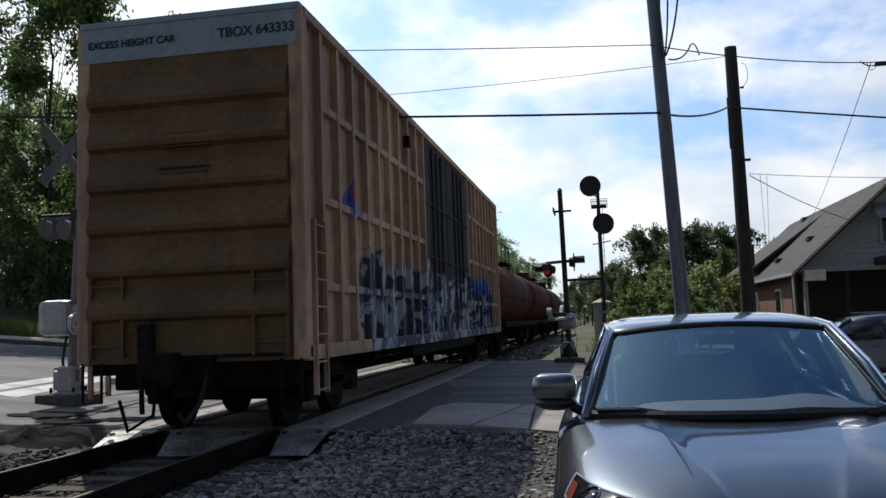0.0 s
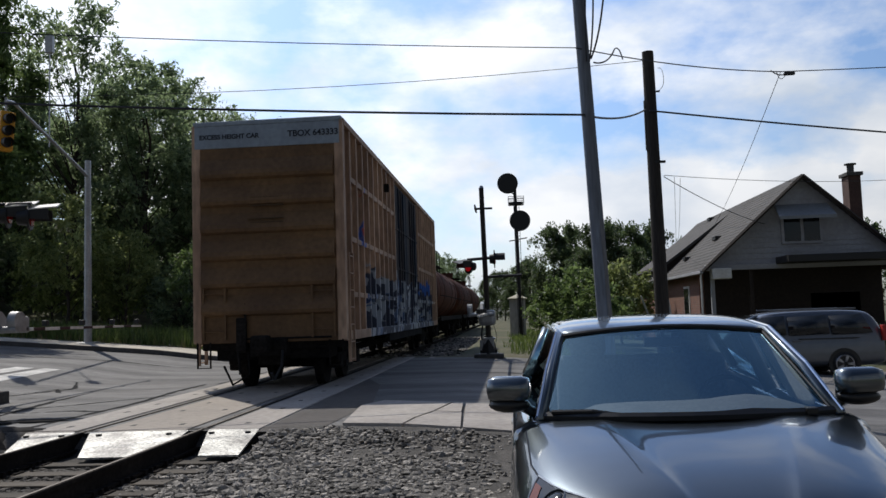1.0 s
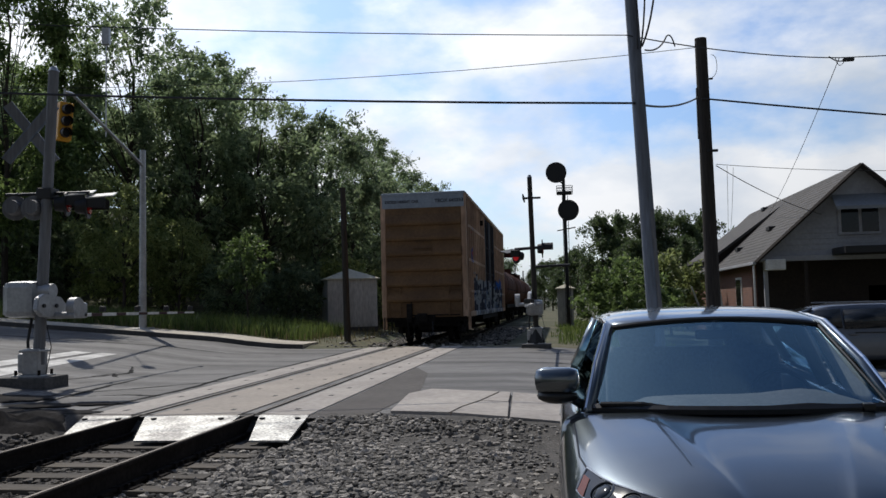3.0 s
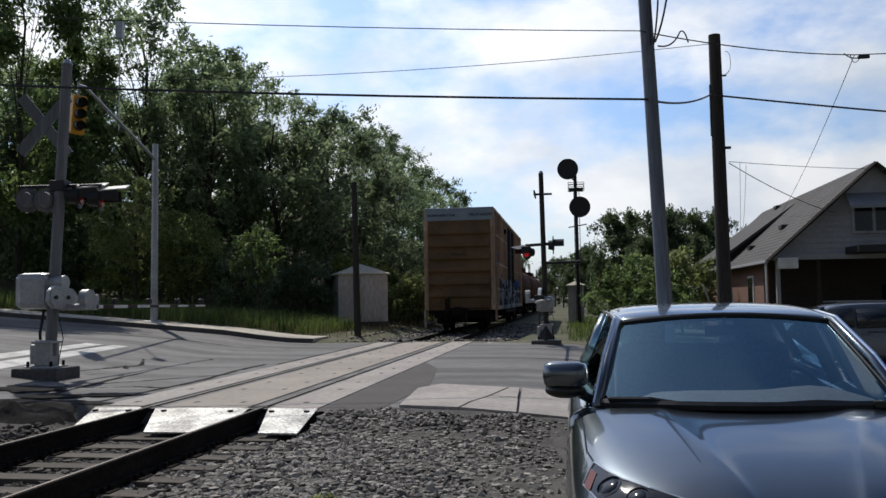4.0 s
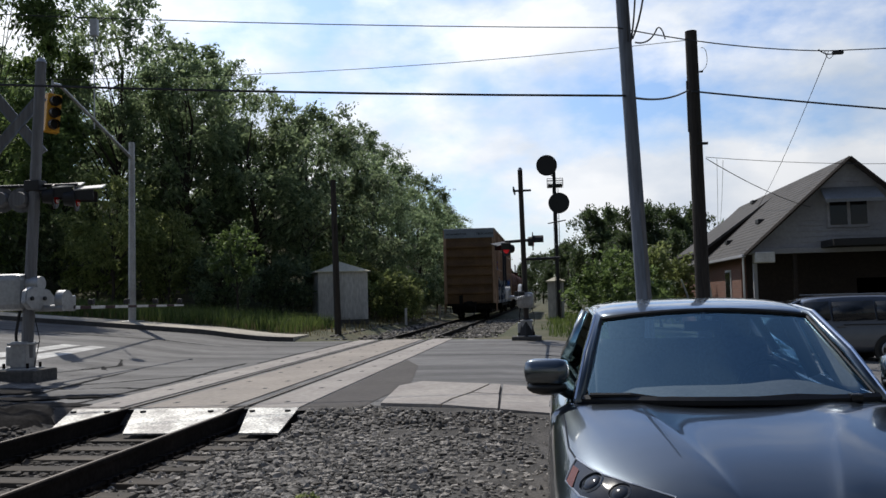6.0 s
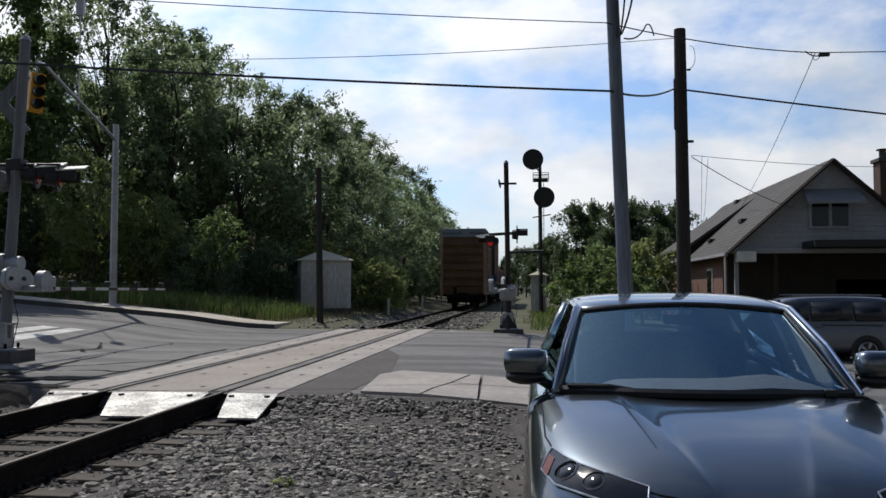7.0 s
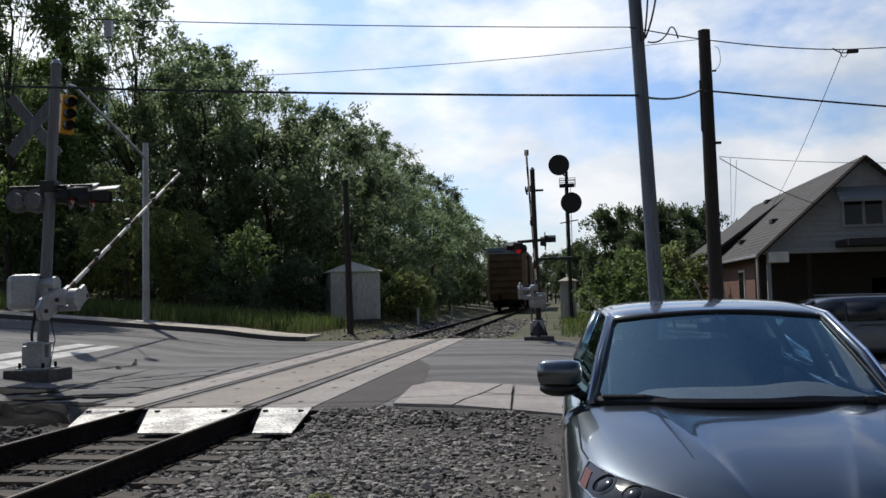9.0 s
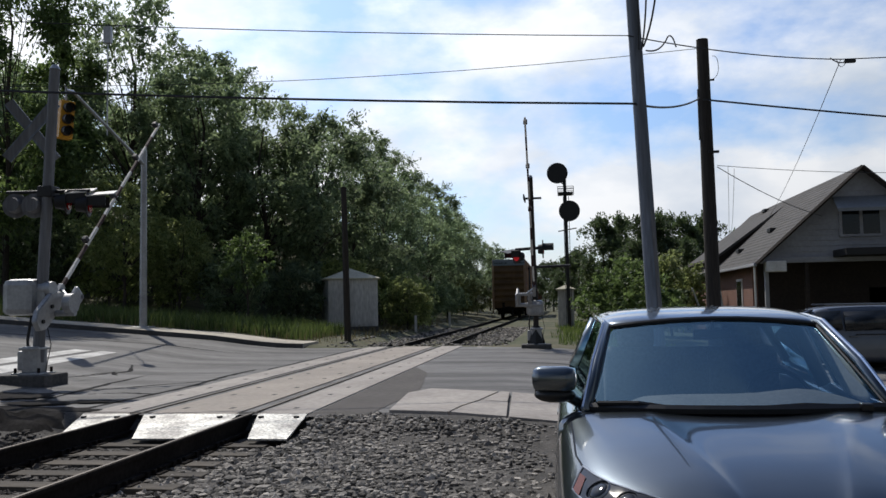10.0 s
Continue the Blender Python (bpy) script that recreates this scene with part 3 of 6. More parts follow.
def add_graffiti(m):
    """Spray paint low on the side: pale letters outlined in dark blue, with a few red and blue marks higher up."""
    n, l = m.node_tree.nodes, m.node_tree.links
    b = n["Principled BSDF"]
    base = b.inputs["Base Color"].links[0].from_socket
    tc, sp = n.new("ShaderNodeTexCoord"), n.new("ShaderNodeSeparateXYZ")
    l.new(tc.outputs["Object"], sp.inputs[0])

    def math_(op, a, b_, clamp=False):
        q = n.new("ShaderNodeMath")
        q.operation, q.use_clamp = op, clamp
        for i, v in enumerate((a, b_)):
            if isinstance(v, (int, float)):
                q.inputs[i].default_value = v
            elif v is not None:
                l.new(v, q.inputs[i])
        return q.outputs[0]

    def ramp_(v, lo, hi):
        r = n.new("ShaderNodeMapRange")
        r.inputs["From Min"].default_value, r.inputs["From Max"].default_value = lo, hi
        l.new(v, r.inputs["Value"])
        return r.outputs[0]
    ns = n.new("ShaderNodeTexNoise")
    ns.inputs["Scale"].default_value, ns.inputs["Detail"].default_value = 1.6, 3.0
    l.new(tc.outputs["Object"], ns.inputs["Vector"])
    wob = math_("MULTIPLY", math_("SUBTRACT", ns.outputs["Fac"], 0.5), 1.5)
    y, z = math_("ADD", sp.outputs[1], wob), math_("ADD", sp.outputs[2], wob)
    # letters: upright strokes from a stretched cell pattern
    mp, vo = n.new("ShaderNodeMapping"), n.new("ShaderNodeTexVoronoi")
    mp.inputs["Scale"].default_value = (0.0, 1.35, 0.85)
    cb = n.new("ShaderNodeCombineXYZ")
    l.new(y, cb.inputs[1])
    l.new(z, cb.inputs[2])
    l.new(cb.outputs[0], mp.inputs["Vector"])
    vo.feature = "DISTANCE_TO_EDGE"
    vo.inputs["Scale"].default_value = 1.3
    l.new(mp.outputs[0], vo.inputs["Vector"])
    fill, line = ramp_(vo.outputs["Distance"], 0.10, 0.13), ramp_(vo.outputs["Distance"], 0.05, 0.07)
    n2 = n.new("ShaderNodeTexNoise")
    n2.inputs["Scale"].default_value = 0.9
    l.new(mp.outputs[0], n2.inputs["Vector"])
    cr = n.new("ShaderNodeValToRGB")
    cr.color_ramp.interpolation = "CONSTANT"
    for pos_, col in ((0.0, (0.42, 0.45, 0.49, 1)), (0.52, (0.15, 0.20, 0.31, 1)), (0.6, (0.34, 0.36, 0.40, 1)), (0.68, (0.05, 0.08, 0.20, 1))):
        el = cr.color_ramp.elements[0] if pos_ == 0.0 else cr.color_ramp.elements.new(pos_)
        el.color = col
    cr.color_ramp.elements[-1].position = 1.0
    l.new(n2.outputs["Fac"], cr.inputs[0])
    inner = n.new("ShaderNodeMix")
    inner.data_type = "RGBA"
    inner.inputs[6].default_value = (0.055, 0.062, 0.09, 1)
    l.new(fill, inner.inputs[0])
    l.new(cr.outputs[0], inner.inputs[7])
    zone = math_("MULTIPLY", math_("MULTIPLY", ramp_(y, 2.5, 2.6), ramp_(y, 17.2, 17.0)), ramp_(z, 2.35, 2.28))
    one = n.new("ShaderNodeMix")
    one.data_type = "RGBA"
    l.new(zone, one.inputs[0])
    l.new(base, one.inputs[6])
    l.new(inner.outputs[2], one.inputs[7])
    # red and blue marks
    last = one.outputs[2]
    for y0, y1, z0, z1, col in ((2.05, 2.32, 3.0, 3.9, (0.45, 0.06, 0.04, 1)), (2.28, 2.42, 2.7, 4.2, (0.06, 0.14, 0.45, 1)), (1.9, 2.05, 2.7, 3.2, (0.05, 0.1, 0.35, 1)), (12.5, 16.0, 2.0, 2.35, (0.05, 0.16, 0.55, 1))):
        f = math_("MULTIPLY", math_("MULTIPLY", ramp_(y, y0, y0 + 0.08), ramp_(y, y1 + 0.08, y1)), math_("MULTIPLY", ramp_(z, z0, z0 + 0.1), ramp_(z, z1 + 0.1, z1)))
        x = n.new("ShaderNodeMix")
        x.data_type = "RGBA"
        x.inputs[7].default_value = col
        l.new(f, x.inputs[0])
        l.new(last, x.inputs[6])
        last = x.outputs[2]
    l.new(last, b.inputs["Base Color"])


add_graffiti(M_BOXSIDE)
M_BOXTOP = mat("galvanised_top", (0.27, 0.32, 0.38), 0.6, 0.1, scale=5, vary=0.12)
# dirt colour lowered further to paint the deep shade under the cars
M_UNDER = mat("underframe_dirt_shade", (0.022, 0.02, 0.019), 0.95, spec=0.1, scale=8, vary=0.4)
BW, BL, BZ0, BZ1 = 2.96, 18.75, 0.88, 5.13


def boxcar():
    """Its near end lies at y = 0 of its own space; the rail tops at z = 0."""
    car = thing("boxcar", "tall weathered yellow boxcar with graffiti and ribbed end", "boxcar")
    h = BW / 2
    bm = bmn()
    box(bm, (-h + 0.12, 0.16, BZ0 + 0.1), (h - 0.10, BL - 0.16, BZ1 - 0.06), 0.02)
    part("shell", bm, M_BOXSIDE, car)
    for y0, s in ((0.0, 1), (BL, -1)):
        bm = bmn()
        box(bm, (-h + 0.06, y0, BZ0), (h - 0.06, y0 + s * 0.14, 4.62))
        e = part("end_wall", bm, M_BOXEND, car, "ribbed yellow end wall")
        zs = np.linspace(1.36, 4.50, 7)
        for z0, z1 in zip(zs, zs[1:]):
            b = bmn()
            v = []
            for x in (-h + 0.19, h - 0.19):
                v += [(x, y0, z0 + 0.02), (x, y0 - s * 0.095, z0 + 0.06), (x, y0 - s * 0.115, z0 + 0.12), (x, y0 - s * 0.10, z0 + 0.20), (x, y0, z1 - 0.10)]
            vs = [b.verts.new(q) for q in v]
            for i in range(4):
                b.faces.new((vs[i], vs[i + 1], vs[i + 6], vs[i + 5]))
            b.faces.new(vs[:5])
            b.faces.new(vs[5:])
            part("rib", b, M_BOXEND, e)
        b = bmn()
        box(b, (-h + 0.06, y0 - s * 0.02, 4.62), (h - 0.06, y0 + s * 0.14, 5.06), 0.01)
        part("top_band", b, M_BOXTOP, car, "pale blue-grey band along the top of the end")
        b = bmn()
        box(b, (-h + 0.06, y0 - s * 0.03, 5.06), (h - 0.06, y0 + s * 0.2, BZ1), 0.01)
        part("end_cap", b, M_BOXTOP, car)
        for sx in (-1, 1):
            b = bmn()
            box(b, (sx * (h - 0.17), y0 - s * 0.015, BZ0), (sx * h, y0 + s * 0.2, 5.08), 0.02)
            part("corner_post", b, M_BOXSIDE, car)
            b = bmn()
            for dx in (0.0, 0.42):
                box(b, (sx * (h - 0.22 - dx) - 0.02, y0 - s * 0.07, 0.95), (sx * (h - 0.22 - dx) + 0.02, y0 - s * 0.02, 1.95))
            for k in range(3):
                rod(b, (sx * (h - 0.22), y0 - s * 0.06, 1.1 + k * 0.36), (sx * (h - 0.64), y0 - s * 0.06, 1.1 + k * 0.36), 0.012, seg=6)
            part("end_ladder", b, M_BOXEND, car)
    bm = bmn()
    box(bm, (-h + 0.02, 0.0, BZ1 - 0.06), (h - 0.02, BL, BZ1 + 0.03), 0.03)
    part("roof", bm, M_BOXTOP, car, "galvanised steel roof")
    for sx in (-1, 1):
        b = bmn()
        box(b, (sx * (h - 0.10), 0.1, 5.0), (sx * (h + 0.01), BL - 0.1, 5.12), 0.01)
        part("roof_rail", b, M_BOXSIDE, car)
        b = bmn()
        box(b, (sx * (h - 0.11), 0.1, BZ0 - 0.02), (sx * (h + 0.0), BL - 0.1, BZ0 + 0.16), 0.01)
        part("side_sill", b, M_BOXSIDE, car)
        b = bmn()
        box(b, (sx * (h - 0.14), 5.6, BZ0 - 0.22), (sx * (h - 0.03), BL - 5.6, BZ0 + 0.0), 0.01)
        part("sill_skirt", b, M_UNDER, car)
        doors = (7.05, 12.4)
        n = 26
        for k in range(n):
            y = 0.72 + (BL - 1.44) * k / (n - 1)
            if doors[0] < y < doors[1]:
                continue
            b = bmn()
            box(b, (sx * (h - 0.11), y - 0.045, BZ0 + 0.12), (sx * (h - 0.005), y + 0.045, 5.02))
            part("side_post", b, M_BOXSIDE, car)
        for z in (1.75, 2.85, 4.05):
            for y0, y1 in ((0.72, doors[0]), (doors[1], BL - 0.72)):
                b = bmn()
                box(b, (sx * (h - 0.11), y0, z - 0.05), (sx * (h - 0.02), y1, z + 0.05))
                part("side_rail", b, M_BOXSIDE, car)
        for y0, y1 in ((doors[0] + 0.06, 9.57), (9.63, doors[1] - 0.06)):
            b = bmn()
            box(b, (sx * (h - 0.10), y0, BZ0 + 0.15), (sx * (h - 0.045), y1, 4.95), 0.01)
            d = part("door", b, M_DOOR, car, "dark blue-black plug door")
            for q in (0.3, 0.5, 0.7):
                b = bmn()
                yy = y0 + (y1 - y0) * q
                rod(b, (sx * (h - 0.02), yy, BZ0 + 0.2), (sx * (h - 0.02), yy, 4.9), 0.022, seg=6)
                part("locking_bar", b, M_DOOR, d)
            for z in (1.5, 2.6, 3.7):
                b = bmn()
                box(b, (sx * (h - 0.05), y0, z - 0.03), (sx * (h - 0.02), y1, z + 0.03))
                part("door_rib", b, M_DOOR, d)
        b = bmn()
        for y in (0.28, 0.66):
            box(b, (sx * (h - 0.03), y - 0.02, 0.45), (sx * (h + 0.03), y + 0.02, 2.55))
        for k in range(7):
            rod(b, (sx * (h + 0.02), 0.28, 0.5 + 0.33 * k), (sx * (h + 0.02), 0.66, 0.5 + 0.33 * k), 0.013, seg=6)
        part("side_ladder", b, M_BOXSIDE, car)
        b = bmn()
        box(b, (sx * (h - 0.02), 5.2, 4.42), (sx * (h + 0.10), 5.32, 4.62), 0.01)
        part("bracket", b, M_UNDER, car)
    lettering(car)
    underframe(car, BL)
    return car


def underframe(car, length):
    b = bmn()
    box(b, (-0.35, -0.1, 0.62), (0.35, length + 0.1, 0.96), 0.02)
    for y in (0.3, length - 0.3):
        box(b, (-1.35, y - 0.18, 0.74), (1.35, y + 0.18, 0.98), 0.02)
    for y in np.linspace(3.5, length - 3.5, 5):
        box(b, (-1.38, y - 0.08, 0.76), (1.38, y + 0.08, 1.0))
    # low boxes and beams added to block light beneath the car
    for y in (0.55, length - 0.55):
        box(b, (-1.1, y - 0.35, 0.55), (1.1, y + 0.35, 0.80), 0.03)
        box(b, (-0.25, y - 0.5, 0.45), (0.25, y + 0.5, 0.7), 0.03)
    for sx in (-0.55, 0.55):
        box(b, (sx - 0.06, 0.9, 0.48), (sx + 0.06, length - 0.9, 0.62))
    box(b, (-1.2, length * 0.30, 0.42), (-0.6, length * 0.36, 0.80), 0.05)
    box(b, (0.5, length * 0.60, 0.45), (1.15, length * 0.66, 0.80), 0.05)
    rod(b, (-0.7, length * 0.42, 0.62), (-0.7, length * 0.55, 0.62), 0.2, seg=12)
    part("underframe", b, M_UNDER, car, "dirty steel underframe, darkened further for the shade below the car")
    for y, s in ((0.0, -1), (length, 1)):
        b = bmn()
        box(b, (-0.09, y, 0.78), (0.09, y + s * 0.55, 0.96), 0.03)
        box(b, (-0.17, y + s * 0.45, 0.72), (0.17, y + s * 0.72, 1.02), 0.06)
        part("coupler", b, M_UNDER, car)
        b = bmn()
        tube(b, [(0.25, y, 0.8), (0.32, y + s * 0.35, 0.45), (0.25, y + s * 0.6, 0.22), (0.22, y + s * 0.66, 0.35)], 0.028)
        part("air_hose", b, M_RUBBER, car)
        b = bmn()
        box(b, (-0.62, y + s * 0.02, 0.70), (-0.42, y + s * 0.12, 1.35), 0.03)
        rod(b, (-0.52, y + s * 0.16, 0.30), (-0.60, y + s * 0.05, 0.8), 0.03, seg=8)
        tube(b, [(-0.42, y, 0.75), (-0.30, y + s * 0.3, 0.30), (-0.62, y + s * 0.3, 0.12), (-0.85, y + s * 0.1, 0.45)], 0.022)
        part("brake_gear", b, M_UNDER, car, "dark hand brake gear and chain")
        for sx in (-1, 1):
            b = bmn()
            tube(b, [(sx * 1.15, y, 0.9), (sx * 1.15, y, 0.42), (sx * 1.40, y, 0.42), (sx * 1.40, y, 0.9)], 0.02)
            part("step_stirrup", b, M_UNDER, car)
        b = bmn()
        rod(b, (-0.45, y + s * 0.06, 1.1), (-0.45, y + s * 0.06, 1.62), 0.02, seg=6)
        rod(b, (-0.55, y + s * 0.05, 0.95), (1.2, y + s * 0.05, 0.95), 0.018, seg=6)
        part("uncoupling_lever", b, M_UNDER, car)
    for yc in (2.05, length - 2.05):
        b = bmn()
        for sx in (-1, 1):
            box(b, (sx * 0.93, yc - 1.15, 0.42), (sx * 1.12, yc + 1.15, 0.60), 0.04)
            box(b, (sx * 0.93, yc - 0.42, 0.28), (sx * 1.12, yc + 0.42, 0.80), 0.05)
            for dy in (-0.89, 0.89):
                box(b, (sx * 0.92, yc + dy - 0.16, 0.3), (sx * 1.14, yc + dy + 0.16, 0.58), 0.04)
        box(b, (-1.0, yc - 0.2, 0.40), (1.0, yc + 0.2, 0.70), 0.03)
        part("bogie", b, M_UNDER, car, "dark cast bogie frame")
        for dy in (-0.89, 0.89):
            b = bmn()
            rod(b, (-0.95, 0, 0), (0.95, 0, 0), 0.085, seg=12)
            for sx in (-1, 1):
                rod(b, (sx * 0.70, 0, 0), (sx * 0.83, 0, 0), 0.42, seg=28)
                rod(b, (sx * 0.67, 0, 0), (sx * 0.70, 0, 0), 0.45, seg=28)
                for k in range(5):
                    a = math.tau * k / 5
                    rod(b, (sx * 0.84, 0.25 * math.cos(a), 0.25 * math.sin(a)), (sx * 0.845, 0.25 * math.cos(a), 0.25 * math.sin(a)), 0.05, seg=8)
            w = part("wheelset", b, M_UNDER, car)
            w.location = (0, yc + dy, 0.42)




def words(text, x, z, size, parent, material, y=-0.026):
    """Flat painted lettering on the end band."""
    cu = bpy.data.curves.new("lettering", "FONT")
    cu.body, cu.size, cu.extrude = text, size, 0.002
    cu.offset = 0.004
    tmp = bpy.data.objects.new("lettering", cu)
    scene.collection.objects.link(tmp)
    me = bpy.data.meshes.new_from_object(tmp.evaluated_get(bpy.context.evaluated_depsgraph_get()))
    bpy.data.objects.remove(tmp)
    me.materials.clear()
    me.materials.append(material)
    ob = new("lettering", me)
    ob.parent = parent
    ob.matrix_basis = pose(x, y, z, 90, 0, 0)
    return tagged(ob, "dark stencilled lettering")


def lettering(car):
    words("EXCESS HEIGHT CAR", -1.32, 4.80, 0.125, car, M_INK)
    words("TBOX 643333", 0.42, 4.79, 0.165, car, M_INK)
    for k in range(6):
        b = bmn()
        z = 3.62 - 0.075 * k - (0.18 if k > 2 else 0)
        box(b, (-0.32 - 0.05 * (k % 2), -0.105, z), (0.32, -0.03, z + 0.018))
        part("stencil_line", b, M_FADED, car, "faded line of stencilled writing")


M_FADED = mat("faded_stencil", (0.095, 0.057, 0.026), 0.8, scale=20, vary=0.3)
M_INK = mat("dark_ink", (0.03, 0.035, 0.05), 0.8, scale=20, vary=0.3)
M_DOOR = mat("dark_door_paint", (0.024, 0.03, 0.045), 0.8, spec=0.15, scale=5, vary=0.3, second=(0.10, 0.07, 0.05), stretch=(1, 1, 0.3))
add_graffiti(M_DOOR)
the_boxcar = boxcar()

# ---- grass and stones ----
def blades(name, n, area, h0, h1, w, material, label, seed, keep=None):
    rg = np.random.default_rng(seed)
    verts, faces = [], []
    for _ in range(n):
        x, y = rg.uniform(area[0], area[1]), rg.uniform(area[2], area[3])
        if keep and not keep(x, y):
            continue
        z = ground_z(x, y) - 0.02
        h, a, lean = rg.uniform(h0, h1), rg.uniform(0, 6.28), rg.uniform(0.05, 0.45)
        dx, dy = math.cos(a), math.sin(a)
        lx, ly = rg.normal() * lean * h, rg.normal() * lean * h
        k = len(verts)
        verts += [(x - dx * w, y - dy * w, z), (x + dx * w, y + dy * w, z), (x + lx * 0.4 + dx * w * 0.7, y + ly * 0.4 + dy * w * 0.7, z + h * 0.6), (x + lx * 0.4 - dx * w * 0.7, y + ly * 0.4 - dy * w * 0.7, z + h * 0.6), (x + lx, y + ly, z + h)]
        faces += [(k, k + 1, k + 2, k + 3), (k + 3, k + 2, k + 4)]
    return tagged(raw(name, verts, faces, material), label, "grass", kind="stuff")


blades("tall_grass", 15000, (-30, -8.9, 27.9, 34), 0.28, 0.68, 0.016, M_GRASS, "tall green grass on the verge below the wood", 3,
       lambda x, y: y > 28.3 + 0.5 * noise.noise(Vector((x * 0.7, 0, 0))))
blades("dry_grass", 9000, (-28, -7.3, 27.6, 60), 0.1, 0.4, 0.014, M_DRYGRASS, "short dry grass beside the pavement and the track", 4,
       lambda x, y: (y < 29.5 and x < -9) or x > -11)
blades("trackside_grass", 4200, (-1.0, 3.5, 26.5, 60), 0.10, 0.38, 0.018, M_GRASS, "green grass and weeds beside the track", 6, lambda x, y: x > -0.15 + 0.6 * noise.noise(Vector((0, y * 0.3, 3))))


def stones(name, n, area, s0, s1, seed, label, keep, material=M_STONE):
    rg = np.random.default_rng(seed)
    bm = bmn()
    bmesh.ops.create_icosphere(bm, subdivisions=1, radius=1.0)
    bv = np.array([v.co[:] for v in bm.verts])
    bf = np.array([[v.index for v in f.verts] for f in bm.faces])
    bm.free()
    V, F, k = [], [], 0
    for _ in range(n):
        x, y = rg.uniform(area[0], area[1]), area[2] + (area[3] - area[2]) * rg.uniform() ** 0.85
        if not keep(x, y):
            continue
        s = rg.uniform(s0, s1) * rg.choice([0.7, 1, 1, 1.3])
        v = bv * (1 + 0.28 * rg.normal(size=(len(bv), 1))) * np.array([1, rg.uniform(0.6, 1), rg.uniform(0.45, 0.8)]) * s
        a = rg.uniform(0, 6.28)
        c, q = math.cos(a), math.sin(a)
        v = v @ np.array([[c, q, 0], [-q, c, 0], [0, 0, 1]]).T
        V.append(v + np.array([x, y, ground_z(x, y) + s * 0.3]))
        F.append(bf + k)
        k += len(bv)
    return tagged(raw(name, np.concatenate(V).tolist(), np.concatenate(F).tolist(), material), label, "gravel", kind="stuff")


def on_bed(x, y):
    if y > near_edge(x) - 0.15 + 0.25 * noise.noise(Vector((x * 2, y * 2, 0))):
        return False
    if ((x + 6.95) / 0.95) ** 2 + ((y - 9.72) / 0.55) ** 2 < 1:
        return False
    if abs(x - RAILS[0]) < 0.1 or abs(x - RAILS[1]) < 0.1:
        return False
    if abs(x - XC) < 0.98 and y < 9.1 and min(abs(y - q) for q in tie_rows[:25]) < 0.12:
        return False
    if 8.95 < y and XC - 1.5 < x < XC + 1.5:
        return False
    return True


stones("side_ballast", 6800, (-3.75, -1.9, 2.5, 10.2), 0.02, 0.044, 18, "loose grey crushed stones beside the rail", on_bed)
stones("ballast_stones", 11500, (-8.5, -3.7, 2.5, 10.2), 0.022, 0.045, 8, "loose darker stones round the ties", on_bed, M_BALLAST)
stones("gravel_stones", 19000, (-2.4, 2.6, 2.5, 9.9), 0.011, 0.034, 9, "loose grey gravel in front of the slabs", lambda x, y: on_bed(x, y) and (x < -0.45 or random.Random(round(x * 7e4 + y * 9e5)).random() > 0.75 * min(1.0, (x + 0.45) / 0.25)))
stones("loose_gravel", 9000, (-3.75, 4.5, -4.5, 3.2), 0.010, 0.034, 28, "loose grey gravel around the parked car", on_bed)
stones("far_ballast", 5000, (-7.6, -1.7, 26.3, 50), 0.04, 0.075, 10, "pale ballast stones along the far track",
       lambda x, y: 1.3 < abs(x - XC) or min(abs(y - q) for q in tie_rows[25:]) > 0.13)

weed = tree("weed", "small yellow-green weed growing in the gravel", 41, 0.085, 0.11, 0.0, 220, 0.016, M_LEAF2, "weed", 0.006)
weed.matrix_basis = pose(-1.86, 6.08, ground_z(-1.86, 6.08) - 0.01)

# ---- road paint and tar ----
def decal(name, pts, material, label, lift=0.004, category="road marking"):
    v = [(x, y, road_z(x) - 0.012 + lift) for x, y in pts]
    return tagged(raw(name, v, [tuple(range(len(pts)))], material), label, category, kind="structure")


M_ROADPAINT = mat("worn_road_paint", (0.62, 0.61, 0.58), 0.75, scale=12, vary=0.2, second=(0.4, 0.39, 0.37))
decal("stop_line", [(-10.25, 13.6), (-10.78, 13.6), (-11.3, 19.4), (-10.95, 19.5)], M_ROADPAINT, "worn white stop line on the asphalt")
decal("stop_line", [(-10.95, 13.6), (-11.45, 13.6), (-11.95, 19.3), (-11.5, 19.3)], M_ROADPAINT, "worn white stop line on the asphalt")


def seam(pts, w, seed):
    rg = random.Random(seed)
    fine = []
    for (a, b), (c, d) in zip(pts, pts[1:]):
        for i in range(10):
            fine.append((a + (c - a) * i / 10 + rg.uniform(-0.02, 0.02), b + (d - b) * i / 10 + rg.uniform(-0.03, 0.03)))
    fine.append(pts[-1])
    v, f = [], []
    for i, (x, y) in enumerate(fine):
        ww = w * rg.uniform(0.9, 2.2)
        for s in (-1, 1):
            v.append((x + s * ww, y + s * ww * 0.3, road_z(x) - 0.007))
        if i:
            f.append((2 * i - 2, 2 * i - 1, 2 * i + 1, 2 * i))
    tagged(raw("tar_seam", v, f, M_TAR), "black tar sealing a crack in the asphalt", "tar seam", kind="structure")


seam([(-7.7, 11.6), (-8.1, 14.2), (-8.6, 18.4)], 0.035, 1)
seam([(-6.42, 10.2), (-6.3, 13.7), (-6.5, 15.5), (-6.5, 17.2)], 0.03, 2)
seam([(-6.22, 17.2), (-6.2, 25.6)], 0.02, 3)
seam([(-9.4, 14.5), (-9.0, 16.5), (-9.6, 17.6)], 0.05, 4)
seam([(-25, 22.6), (-14, 22.2), (-9.5, 22.7), (-6.4, 23.2)], 0.03, 5)
